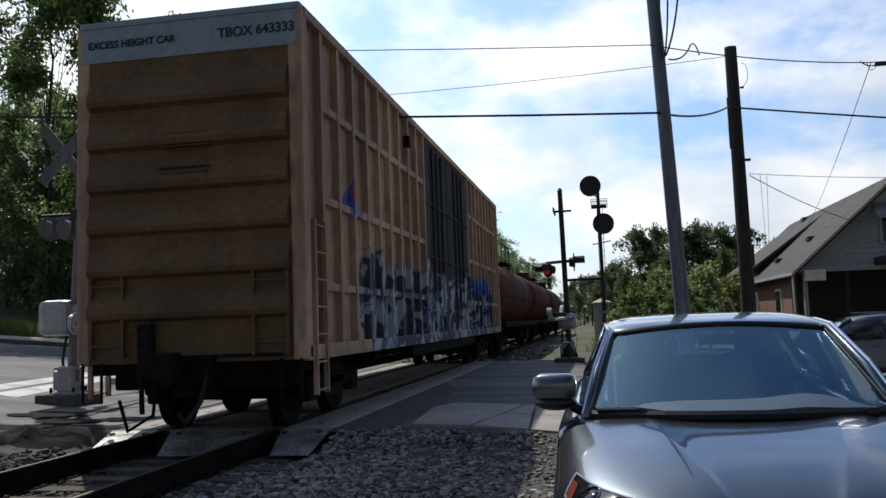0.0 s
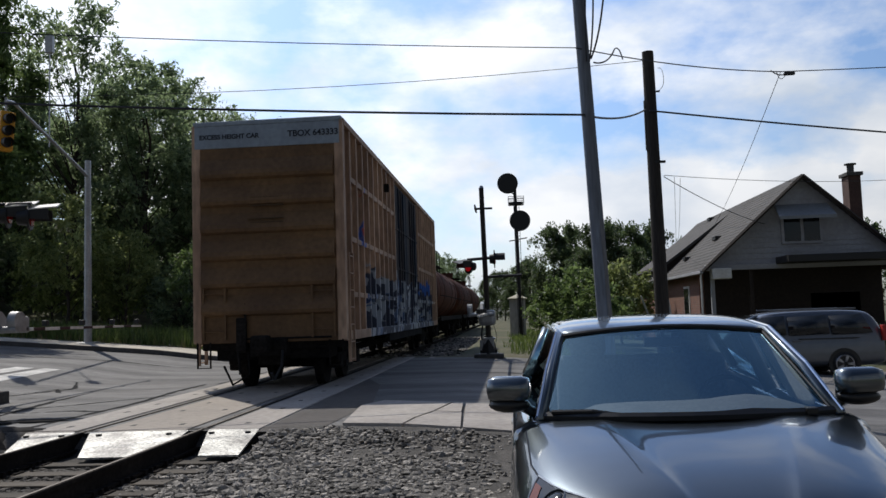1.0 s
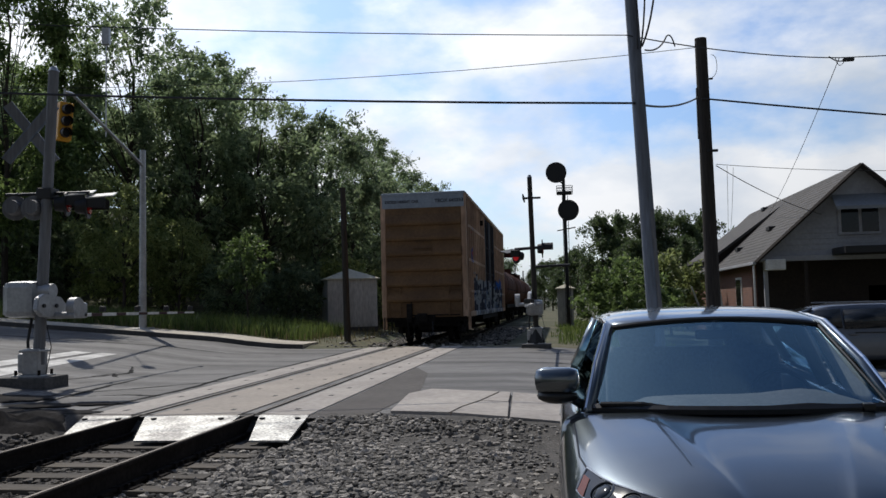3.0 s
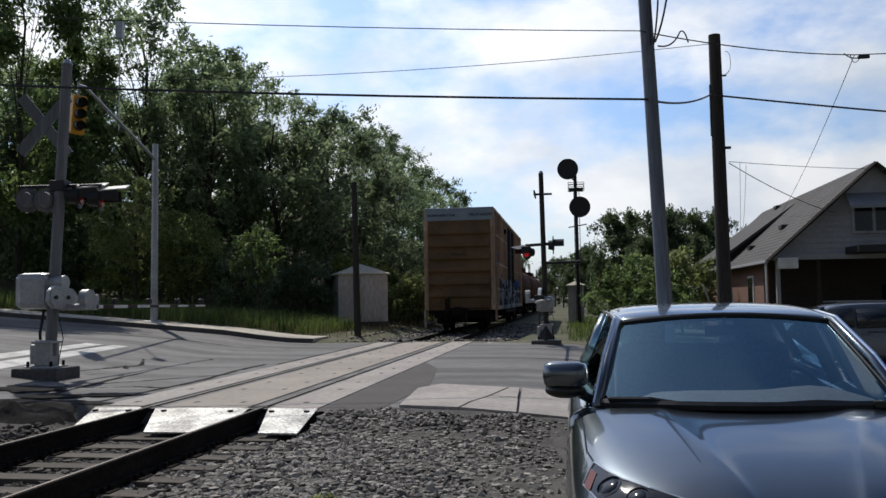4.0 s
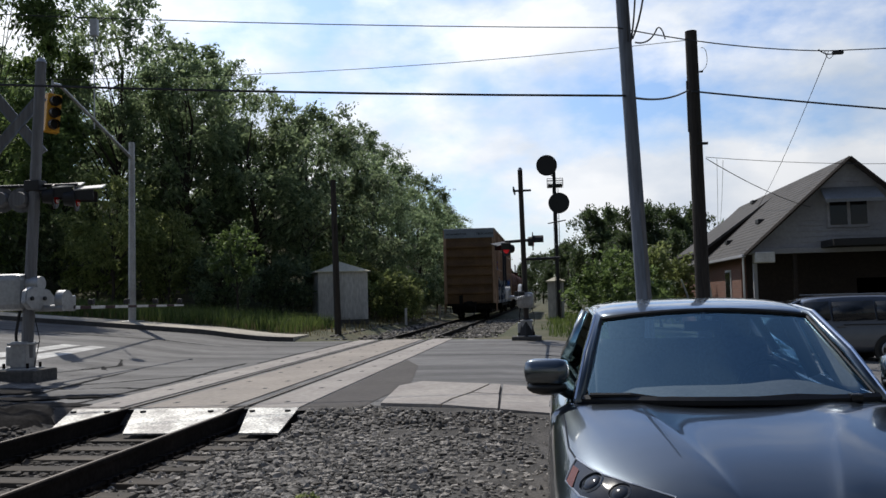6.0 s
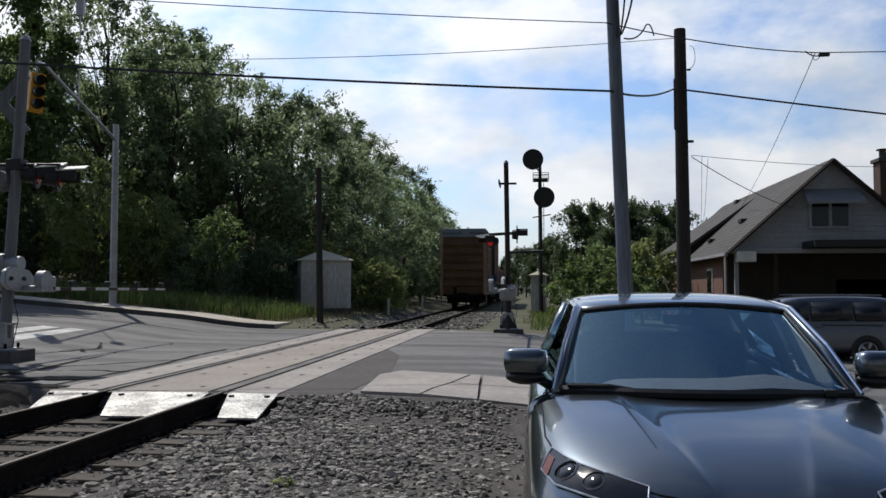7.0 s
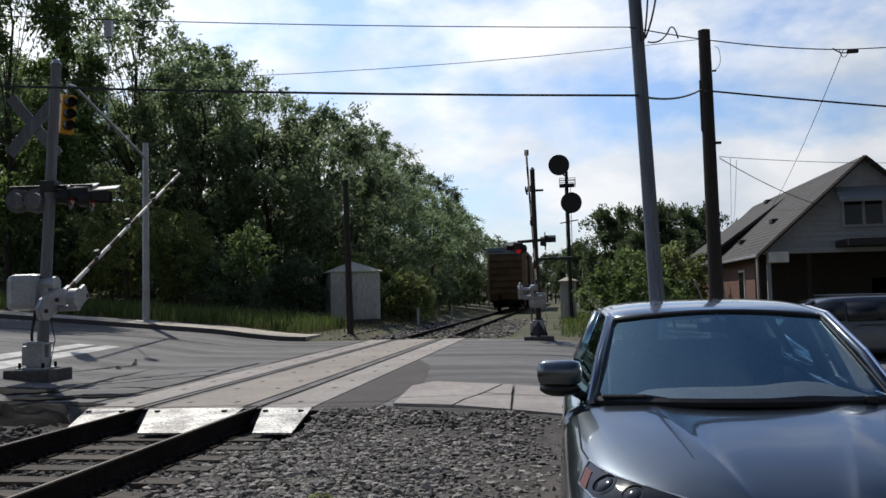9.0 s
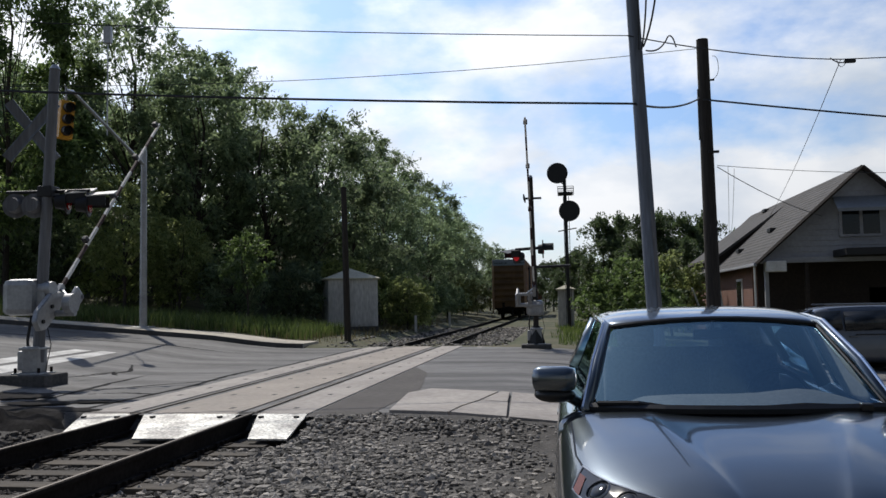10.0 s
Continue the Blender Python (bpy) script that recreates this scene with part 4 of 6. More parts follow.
seam([(-2.8, 22.8), (0.5, 21.9), (5.0, 21.7)], 0.03, 6)
seam([(-2.8, 18.9), (0.5, 18.6), (5.0, 18.4)], 0.025, 7)
decal("asphalt_patch", [(-3.08, 9.75), (-2.35, 9.75), (-2.2, 12.8), (-2.6, 16.0), (-3.08, 17.5)], mat("dark_patch", (0.085, 0.075, 0.068), 0.9, scale=4, vary=0.2, bump=0.5, bscale=120),
      "dark asphalt patch beside the crossing panels", 0.006, "asphalt patch")
strip2 = [(-2.6, 25.2), (2.0, 24.6), (2.0, 25.0), (-2.6, 25.7)]
decal("pale_edge", strip2, M_CONC, "pale concrete edge of the road", 0.008, "kerb")

seam([(-8.0, 12.9), (-7.34, 13.5), (-6.2, 14.9)], 0.035, 8)
seam([(-9.3, 15.2), (-9.2, 16.2), (-8.5, 15.2), (-8.9, 14.4)], 0.03, 9)
seam([(-8.4, 12.7), (-7.6, 12.4), (-6.9, 12.6), (-6.3, 12.4)], 0.045, 10)
# near-black tone for cast shadows painted on the ground, mixed with dirt
M_SHADEDIRT = mat("shadow_and_dirt", (0.018, 0.017, 0.017), 0.95, spec=0.06, scale=8, vary=0.35, second=(0.036, 0.033, 0.031), bump=0.6, bscale=70)


def blotch(x, y, rx, ry, seed):
    """An irregular dark patch laid on the ground as a painted cast shadow."""
    n = 40
    v = [(x, y, ground_z(x, y) + 0.012)]
    for i in range(n):
        a = math.tau * i / n
        k = 1 + 0.55 * noise.noise(Vector((2.2 * math.cos(a) + seed, 2.2 * math.sin(a), seed * 0.7)))
        px, py = x + rx * k * math.cos(a), y + ry * k * math.sin(a)
        v.append((px, py, ground_z(px, py) + 0.012))
    f = [(0, i + 1, (i + 1) % n + 1) for i in range(n)]
    tagged(raw("shadow_blotch", v, f, M_SHADEDIRT), "dark patch painted as a cast shadow on the worn asphalt edge", "stain", kind="structure")


blotch(-8.35, 12.0, 0.55, 0.42, 1)
blotch(-6.75, 11.3, 0.42, 0.16, 2)
blotch(-7.5, 11.1, 0.5, 0.28, 3)
blotch(-6.75, 10.3, 0.75, 0.32, 5)
blotch(-7.9, 10.45, 0.9, 0.34, 7)


def shadowed_dirt_mound(x, y, r, h, seed):
    v, f = [], []
    for j in range(9):
        for i in range(28):
            a, q = math.tau * i / 28, j / 8
            k = r * q * (1 + 0.3 * noise.noise(Vector((1.7 * math.cos(a), 1.7 * math.sin(a), seed))))
            px, py = x + k * math.cos(a) * 1.3, y + k * math.sin(a) * 0.7
            lump = 0.5 + 0.9 * noise.noise(Vector((px * 4, py * 4, seed))) + 0.4 * noise.noise(Vector((px * 11, py * 11, seed)))
            v.append((px, py, ground_z(px, py) - 0.02 + 0.03 * (1 - q) + h * (1 - q * q) * max(0.15, lump)))
    for j in range(8):
        for i in range(28):
            f.append((j * 28 + i, j * 28 + (i + 1) % 28, (j + 1) * 28 + (i + 1) % 28, (j + 1) * 28 + i))
    tagged(raw("shadowed_dirt_mound", v, f, M_SHADEDIRT, smooth=True), "low mound of dirt beside the rails, darkened for a cast shadow", "dirt", kind="structure")


# dirt heap whose dark colour also stands for the shadow falling here
shadowed_dirt_mound(-6.95, 9.72, 0.78, 0.17, 4.0)
# ---- crossing gates ----
ARM = 5.95
# red taken almost to black to paint the boom's shaded side
M_DARKRED = mat("shaded_red_paint", (0.045, 0.013, 0.012), 0.7, scale=8, vary=0.2)


def striped_arm(gate, length, at):
    """The moving arm: its pivot is its own origin, the boom runs along +y."""
    arm = new("gate_arm")
    arm.empty_display_size = 0.1
    arm.parent = gate
    arm.matrix_basis = at
    tagged(arm, "boom striped white and dark red with counterweights")
    a = 0.5
    for k in range(12):
        b = a + (length - 0.5) / 12 * (1.15 if k % 2 else 0.85)
        w = 0.034 - 0.014 * k / 12
        bm = bmn()
        box(bm, (-0.024, a, -w), (0.024, b, w), 0.004)
        part("boom_section", bm, M_WHITE if k % 2 == 1 else M_DARKRED, arm)
        a = b
    for f in (0.31, 0.54, 0.76, 0.97):
        bm = bmn()
        y = length * f
        box(bm, (-0.05, y - 0.05, 0.05), (0.05, y + 0.05, 0.16), 0.015)
        part("boom_lamp", bm, M_BLACK, arm)
    # tapered counterweight plate beside the mast, and the drum of the second support
    bm = bmn()
    prof = [(0.42, 0.12), (0.18, 0.32), (-0.30, 0.38), (-0.48, 0.30), (-0.52, 0.10), (-0.36, -0.02), (0.05, -0.04), (0.42, -0.05)]
    near_, far_ = [bm.verts.new((0.09, a_, b_)) for a_, b_ in prof], [bm.verts.new((0.19, a_, b_)) for a_, b_ in prof]
    bm.faces.new(near_)
    bm.faces.new(far_[::-1])
    for q in range(len(prof)):
        bm.faces.new((near_[q], far_[q], far_[(q + 1) % len(prof)], near_[(q + 1) % len(prof)]))
    bmesh.ops.bevel(bm, geom=list(bm.edges), offset=0.015, segments=2, affect="EDGES")
    plate_ = part("counterweight", bm, M_ALU, arm, "silver painted counterweight plate")
    for a_ in (-0.36, 0.0):
        bm = bmn()
        rod(bm, (0.06, a_, 0.17), (0.22, a_, 0.17), 0.035, seg=10)
        part("bolt", bm, M_BLACK, plate_)
    bm = bmn()
    box(bm, (0.44, -0.02, -0.06), (0.52, 0.45, 0.22), 0.03)
    rod(bm, (0.42, 0.10, 0.14), (0.56, 0.10, 0.14), 0.17, seg=24)
    part("support_drum", bm, M_ALU, arm, "round silver drum of the boom support")
    bm = bmn()
    rod(bm, (0.0, 0.40, 0), (0.52, 0.40, 0), 0.045, seg=10)
    rod(bm, (-0.2, 0, 0), (0.56, 0, 0), 0.055, seg=12)
    rod(bm, (0.28, 0.36, 0), (0.0, 0.62, 0), 0.035, seg=8)
    box(bm, (-0.04, 0.35, -0.06), (0.04, 0.7, 0.06), 0.01)
    part("arm_yoke", bm, M_ALU, arm)
    return arm


def flasher(gate, x, y, z, face, lit=True):
    """One round flashing light: black target, hood and lens, facing face (+1: +x, -1: -x)."""
    bm = bmn()
    rod(bm, (x - face * 0.03, y, z), (x, y, z), 0.27, seg=28)
    rod(bm, (x - face * 0.16, y, z), (x - face * 0.03, y, z), 0.13, 0.15, seg=20)
    t = part("flashing_light", bm, M_BLACK, gate, "round black target with hooded red light")
    bm = bmn()
    for k in range(9):
        a0, a1 = math.radians(-10 + 200 * k / 9), math.radians(-10 + 200 * (k + 1) / 9)
        p = [Vector((x + face * q, y + 0.165 * math.cos(a), z + 0.165 * math.sin(a))) for a, q in ((a0, 0), (a1, 0), (a1, 0.3), (a0, 0.3))]
        vs = [bm.verts.new(c) for c in p]
        vs2 = [bm.verts.new(c + Vector((0, 0, 0.008))) for c in p]
        bm.faces.new(vs)
        bm.faces.new(vs2)
    part("hood", bm, M_BLACK, t)
    bm = bmn()
    rod(bm, (x - face * 0.01, y, z), (x + face * 0.02, y, z), 0.15, 0.14, seg=24)
    part("lens", bm, M_REDLENS, t, "red glass lens")


M_REDLENS = mat("red_lens", (0.35, 0.012, 0.01), 0.2, scale=30, vary=0.2)


def gate(at, label, mast_h, lean, mast_mat, mast_r):
    """Crossing gate: base, mast, mechanism, crossbuck, lights; roads run along x, the track along y."""
    g = thing("crossing_gate", label, "crossing gate", "crossing gates", at)
    bm = bmn()
    box(bm, (-0.42, -0.36, -0.4), (0.44, 0.36, 0.20), 0.03)
    part("footing", bm, M_DARKCONC, g, "dark stained concrete footing")
    bm = bmn()
    box(bm, (-0.27, -0.24, 0.19), (0.27, 0.24, 0.225), 0.01)
    box(bm, (-0.13, -0.15, 0.22), (0.17, 0.15, 0.68), 0.03)
    box(bm, (-0.17, -0.18, 0.62), (0.21, 0.18, 0.66), 0.01)
    box(bm, (-0.25, -0.10, 0.26), (-0.12, 0.12, 0.60), 0.03)
    part("base_casting", bm, M_ALU, g)
    for sx in (-0.22, 0.22):
        for sy in (-0.18, 0.18):
            bm = bmn()
            rod(bm, (sx, sy, 0.22), (sx, sy, 0.31), 0.025, seg=6)
            part("bolt", bm, M_RAIL, g)
    bm = bmn()
    rod(bm, (abs(lean) * 0.25, 0, 0.4), (lean, 0, mast_h), mast_r, mast_r * 0.88, seg=14)
    part("mast", bm, mast_mat, g, "grey painted steel mast")
    bm = bmn()
    rod(bm, (lean, 0, mast_h), (lean, 0, mast_h + 0.08), mast_r, mast_r * 0.5, seg=12)
    part("finial", bm, M_ALU, g)
    bm = bmn()
    tube(bm, [(-0.16, 0.1, 0.25), (-0.2, 0.12, 0.8), (-0.12, 0.12, 1.25)], 0.025)
    tube(bm, [(0.16, 0.1, 0.2), (0.25, 0.12, 0.7), (0.12, 0.12, 1.25)], 0.008)
    part("cable_conduit", bm, M_RUBBER, g)
    return g




def mechanism(g, lo, hi):
    bm = bmn()
    box(bm, lo, hi, 0.11)
    mch = part("mechanism_box", bm, M_ALU, g, "silver painted gate mechanism box")
    bm = bmn()
    box(bm, (lo[0] - 0.012, lo[1] + 0.05, lo[2] + 0.06), (lo[0] + 0.01, hi[1] - 0.05, hi[2] - 0.08), 0.01)
    part("door", bm, M_ALU, mch)


near_gate = gate(pose(-9.2, 13.6, road_z(-9.2) - 0.03), "grey crossing gate with striped boom, beside the road", 5.6, 0.34, M_GREYPOLE, 0.10)
mechanism(near_gate, (-0.46, -0.24, 1.22), (0.12, 0.32, 1.86))
bm = bmn()
rod(bm, (0.02, 0.0, 1.68), (0.36, 0.0, 1.68), 0.13, seg=20)
box(bm, (0.0, -0.12, 1.35), (0.28, 0.2, 1.70), 0.05)
part("mounting_bracket", bm, M_ALU, near_gate)
near_arm = striped_arm(near_gate, ARM, pose(0.22, 0.0, 1.25))
# boards and lights turned towards oncoming traffic
for a in (52, -52):
    bm = bmn()
    box(bm, (-0.66, -0.02, -0.075), (0.66, 0.02, 0.075), 0.005, Matrix.Translation((-0.2, 0.16 + 0.003 * a / 10, 4.55)) @ Matrix.Rotation(radians(18), 4, "Z") @ Matrix.Rotation(radians(a), 4, "Y"))
    board = part("crossbuck_board", bm, M_GREYPOLE, near_gate, "grey back of a crossbuck board")
    for edge_z in (-0.082, 0.082):
        bm = bmn()
        box(bm, (-0.66, -0.024, edge_z - 0.012), (0.66, 0.024, edge_z + 0.012), 0.0, Matrix.Translation((-0.2, 0.16 + 0.003 * a / 10, 4.55)) @ Matrix.Rotation(radians(18), 4, "Z") @ Matrix.Rotation(radians(a), 4, "Y"))
        part("board_edge", bm, M_POLEA, board, "pale worn edge")
bm = bmn()
rod(bm, (-0.6, 0.05, 3.42), (1.0, 0.05, 3.40), 0.03, seg=8)
box(bm, (0.08, -0.1, 3.3), (0.36, 0.16, 3.5), 0.02)
part("light_arm", bm, M_BLACK, near_gate)


M_REDLIT = glow_mat("lit_red_lens", (0.5, 0.01, 0.015), 0.28)


def round_light(g, x, y, z, yaw, lens_front, lens=None):
    m = Matrix.Translation((x, y, z)) @ Matrix.Rotation(radians(yaw), 4, "Z")
    bm = bmn()
    bmesh.ops.create_cone(bm, cap_ends=True, segments=28, radius1=0.22, radius2=0.22, depth=0.03, matrix=m @ Matrix.Rotation(radians(90), 4, "X"))
    bmesh.ops.create_cone(bm, cap_ends=True, segments=20, radius1=0.12, radius2=0.15, depth=0.2, matrix=m @ Matrix.Translation((0, 0.1, 0)) @ Matrix.Rotation(radians(90), 4, "X"))
    t = part("flashing_light", bm, M_GREYPOLE if not lens_front else M_BLACK, g, "back of a round flashing light" if not lens_front else "hooded flashing light with red lens")
    bm = bmn()
    if lens_front:
        # plate tilted so that its top shows, as if catching the sun
        tilt = Matrix.Translation((x, y, z + 0.17)) @ Matrix.Rotation(radians(16), 4, "X") @ Matrix.Rotation(radians(yaw), 4, "Z")
        box(bm, (-0.19, -0.46, 0.0), (0.19, 0.0, 0.02), 0.0, tilt)
    else:
        box(bm, (-0.17, -0.35, 0.155), (0.17, 0.0, 0.17), 0.0, m)
    # white colour imitates sun on the near gate's hood tops
    part("hood", bm, M_WHITE if lens_front and lens is None else M_BLACK, t)
    bm = bmn()
    box(bm, (-0.18, -0.32, -0.04), (-0.165, 0.0, 0.153), 0.0, m)
    part("hood_cheek", bm, M_BLACK, t)
    bm = bmn()
    box(bm, (0.165, -0.32, -0.04), (0.18, 0.0, 0.153), 0.0, m)
    part("hood_cheek", bm, M_BLACK, t)
    bm = bmn()
    bmesh.ops.create_cone(bm, cap_ends=True, segments=20, radius1=0.14, radius2=0.14, depth=0.02, matrix=m @ Matrix.Translation((0, -0.025, 0)) @ Matrix.Rotation(radians(90), 4, "X"))
    part("lens", bm, lens or M_REDLENS, t, "red glass lens")


round_light(near_gate, -0.42, 0.05, 3.18, 195, False)
round_light(near_gate, -0.02, 0.0, 3.16, 195, False)
round_light(near_gate, 0.55, 0.1, 3.22, 108, True)
round_light(near_gate, 0.95, 0.1, 3.16, 108, True)

# mast coloured near black to paint its silhouette against the sky
far_gate = gate(pose(-0.78, 24.75, road_z(-0.78) - 0.1), "crossing gate with raised boom beyond the road", 5.1, -0.05, M_WOODPOLE, 0.08)
mechanism(far_gate, (-0.24, -0.24, 1.02), (0.24, 0.20, 1.48))
far_arm = striped_arm(far_gate, 6.1, pose(0.0, -0.3, 1.35, 0, 0, 180))
bm = bmn()
box(bm, (-0.26, -0.5, 4.42), (-0.22, 0.5, 4.56), 0.01)
box(bm, (-0.25, -0.03, 4.46), (0.26, 0.03, 4.52), 0.01)
part("crossbuck_board", bm, M_BLACK, far_gate)
bm = bmn()
rod(bm, (-0.55, 0, 2.98), (0.28, 0, 3.02), 0.045, seg=8)
rod(bm, (0.0, 0, 2.45), (1.05, 0, 2.47), 0.04, seg=8)
part("light_arm", bm, M_BLACK, far_gate)
round_light(far_gate, -0.5, -0.02, 2.78, -52, True, M_REDLIT)
flasher(far_gate, 0.28, 0.05, 2.98, 1)
bm = bmn()
rod(bm, (0, 0, 0.18), (0, 0, 0.72), 0.27, 0.13, seg=8)
part("base_housing", bm, M_BLACK, far_gate)

# ---- two-headed railway signal ----
sig = thing("railway_signal", "railway signal mast with two round black targets", "railway signal", at=pose(0.35, 44.4, -0.2))
bm = bmn()
rod(bm, (0, 0, 0), (-0.05, 0, 8.0), 0.1, 0.085, seg=12)
part("mast", bm, M_BLACK, sig)
for dx, z in ((-0.42, 8.3), (0.16, 6.28)):
    bm = bmn()
    rod(bm, (dx, -0.18, z), (dx, -0.12, z), 0.55, seg=36)
    rod(bm, (dx, -0.12, z), (dx, 0.25, z), 0.2, 0.16, seg=16)
    rod(bm, (dx, 0.0, z - 0.3), (-0.02, 0.0, z - 0.65), 0.04, seg=8)
    h = part("signal_head", bm, M_BLACK, sig, "round black signal target")
bm = bmn()
box(bm, (-0.40, -0.3, 7.14), (0.36, 0.3, 7.28))
for z in (7.42, 7.56):
    tube(bm, [(-0.42, -0.35, z), (0.40, -0.35, z), (0.40, 0.35, z), (-0.42, 0.35, z), (-0.42, -0.35, z)], 0.016)
for x in (-0.42, 0.40):
    for y in (-0.35, 0.35):
        rod(bm, (x, y, 7.16), (x, y, 7.56), 0.016, seg=6)
part("platform", bm, M_BLACK, sig, "small railed service platform")
bm = bmn()
tube(bm, [(-0.45, -0.3, 5.2), (0.5, -0.3, 5.35)], 0.03)
part("bracket", bm, M_BLACK, sig)
bm = bmn()
for s in (-0.14, 0.14):
    rod(bm, (s, 0.16, 0.2), (s, 0.16, 7.1), 0.018, seg=6)
for k in range(22):
    rod(bm, (-0.14, 0.16, 0.4 + 0.3 * k), (0.14, 0.16, 0.4 + 0.3 * k), 0.01, seg=5)
part("ladder", bm, M_BLACK, sig)

# ---- equipment hut, cabinet, posts ----
def hut(name, label, at, w, d, h, roof_h, over):
    s = thing(name, label, "shed", at=at)
    bm = bmn()
    box(bm, (-w / 2, -d / 2, 0.12), (w / 2, d / 2, h), 0.015)
    part("wall", bm, M_SHED, s, "stained pale grey metal wall")
    bm = bmn()
    a, b, o = w / 2 + over, d / 2 + over, 0.05
    v = [bm.verts.new(p) for p in ((-a, -b, h), (a, -b, h), (a, b, h), (-a, b, h), (-a, -b, h + o), (a, -b, h + o), (a, b, h + o), (-a, b, h + o), (0, 0, h + roof_h))]
    for f in ((0, 1, 2, 3), (0, 1, 5, 4), (1, 2, 6, 5), (2, 3, 7, 6), (3, 0, 4, 7), (4, 5, 8), (5, 6, 8), (6, 7, 8), (7, 4, 8)):
        bm.faces.new([v[i] for i in f])
    part("roof", bm, M_HUTROOF, s, "pale hipped metal roof")
    bm = bmn()
    box(bm, (-w * 0.2, -d / 2 - 0.03, 0.2), (w * 0.22, -d / 2 + 0.01, h - 0.2), 0.01)
    part("door", bm, M_SHED, s)
    bm = bmn()
    box(bm, (-w / 2 - 0.02, -d / 2 - 0.02, -0.3), (w / 2 + 0.02, d / 2 + 0.02, 0.12))
    part("plinth", bm, M_DARKCONC, s)
    return s


M_HUTROOF = mat("hut_roof", (0.56, 0.52, 0.38), 0.6, scale=5, vary=0.12)
hut("equipment_hut", "pale grey railway equipment hut with hipped roof", pose(-9.95, 38.6, ground_z(-9.95, 38.6), 0, 0, 24), 2.3, 2.1, 2.3, 0.55, 0.12)
hut("signal_cabinet", "narrow grey signal cabinet with pale peaked lid", pose(0.2, 45.4, -0.15), 0.85, 0.8, 2.1, 0.28, 0.1)
dark_post = thing("line_pole", "thin dark wooden pole in front of the hut", "pole", at=pose(-7.65, 29.4, ground_z(-7.65, 29.4)))
bm = bmn()
rod(bm, (0, 0, -0.3), (-0.1, 0, 5.6), 0.13, 0.1, seg=12)
part("pole", bm, M_WOODPOLE, dark_post)
for x, y in ((-7.3, 41.5), (-7.0, 52.0)):
    mp = thing("marker_post", "small white trackside marker post", "post", "marker posts", pose(x, y, ground_z(x, y)))
    bm = bmn()
    box(bm, (-0.06, -0.03, -0.2), (0.06, 0.03, 0.95), 0.01)
    part("post", bm, M_WHITE, mp)

# ---- traffic signal ----
ts = thing("traffic_signal", "yellow traffic signal hung from a grey pole's arm", "traffic signal", at=pose(-14.35, 27.25, ground_z(-14.35, 27.25)))
bm = bmn()
rod(bm, (0, 0, -0.1), (0.0, 0, 6.25), 0.13, 0.1, seg=14)
box(bm, (-0.3, -0.3, -0.2), (0.3, 0.3, 0.06), 0.02)
part("pole", bm, M_ALU, ts, "pale grey steel pole")
bm = bmn()
tip = Vector((0.55, -5.2, 6.95))
rod(bm, (0, 0, 5.7), tip, 0.06, 0.045, seg=10)
part("arm", bm, M_ALU, ts)
sx, sy, sz = 0.72, -5.8, 5.98
face = Matrix.Translation((sx, sy, sz)) @ Matrix.Rotation(radians(-40), 4, "Z") @ Matrix.Rotation(radians(-4), 4, "X")
bm = bmn()
box(bm, (-0.16, -0.19, -0.54), (0.12, 0.19, 0.54), 0.03, face)
head_ = part("signal_head", bm, M_YELLOW, ts, "yellow three-light signal head")
for k in (-1, 0, 1):
    bm = bmn()
    a, b = face @ Vector((0.10, 0, 0.33 * k)), face @ Vector((0.34, 0, 0.33 * k - 0.02))
    rod(bm, a, b, 0.145, 0.135, seg=16, caps=False)
    rod(bm, a, a.lerp(b, 0.12), 0.135, seg=16)
    part("visor", bm, M_BLACK, head_)
bm = bmn()
rod(bm, (sx, sy, sz + 0.5), (sx, sy, sz + 0.95), 0.03, seg=8)
rod(bm, tip, (sx, sy, sz + 0.85), 0.04, seg=8)
part("hanger", bm, M_ALU, ts)
bm = bmn()
rod(bm, (0.12, -2.6, 6.2), (0.12, -2.6, 9.7), 0.02, seg=6)
box(bm, (0.0, -2.68, 9.2), (0.24, -2.52, 9.75), 0.02)
part("sensor_post", bm, M_ALU, ts)

# ---- poles and wires ----
pole_a = thing("utility_pole", "tall grey weathered utility pole, leaning slightly", "utility pole", "utility poles", pose(1.60, 15.45, road_z(1.60)))
bm = bmn()
rod(bm, (0.10, 0, -0.5), (-0.33, -0.2, 11.5), 0.142, 0.10, seg=18)
part("pole", bm, M_POLEA, pole_a)
bm = bmn()
rod(bm, (0.2, -0.1, -0.2), (0.04, -0.15, 3.1), 0.045, seg=8)
part("conduit", bm, M_GREYPOLE, pole_a)


def bow(a, b, c, n=10):
    """Points on a soft arc from a to c, drawn towards b."""
    a, b, c = Vector(a), Vector(b), Vector(c)
    return [a.lerp(b, q / n).lerp(b.lerp(c, q / n), q / n) for q in range(n + 1)]


for pts, r in ((bow((-0.10, -0.3, 6.0), (-0.12, -0.32, 7.2), (0.12, -0.2, 9.2)), 0.016), (bow((-0.05, -0.3, 6.0), (0.15, -0.32, 7.0), (0.06, -0.2, 9.2)), 0.016),
               (bow((-0.02, -0.3, 6.05), (0.30, -0.3, 6.7), (0.42, -0.2, 9.0)), 0.018), (bow((0.02, -0.3, 5.98), (0.28, -0.3, 5.9), (0.42, -0.25, 6.22)), 0.014),
               (bow((0.42, -0.25, 6.22), (0.5, -0.25, 6.3), (0.56, -0.25, 6.02)), 0.012)):
    bm = bmn()
    tube(bm, pts, r)
    part("drop_cable", bm, M_WIRE, pole_a)
pole_b = thing("utility_pole", "dark creosoted wooden utility pole", "utility pole", "utility poles", pose(4.06, 23.4, road_z(4.06)))
bm = bmn()
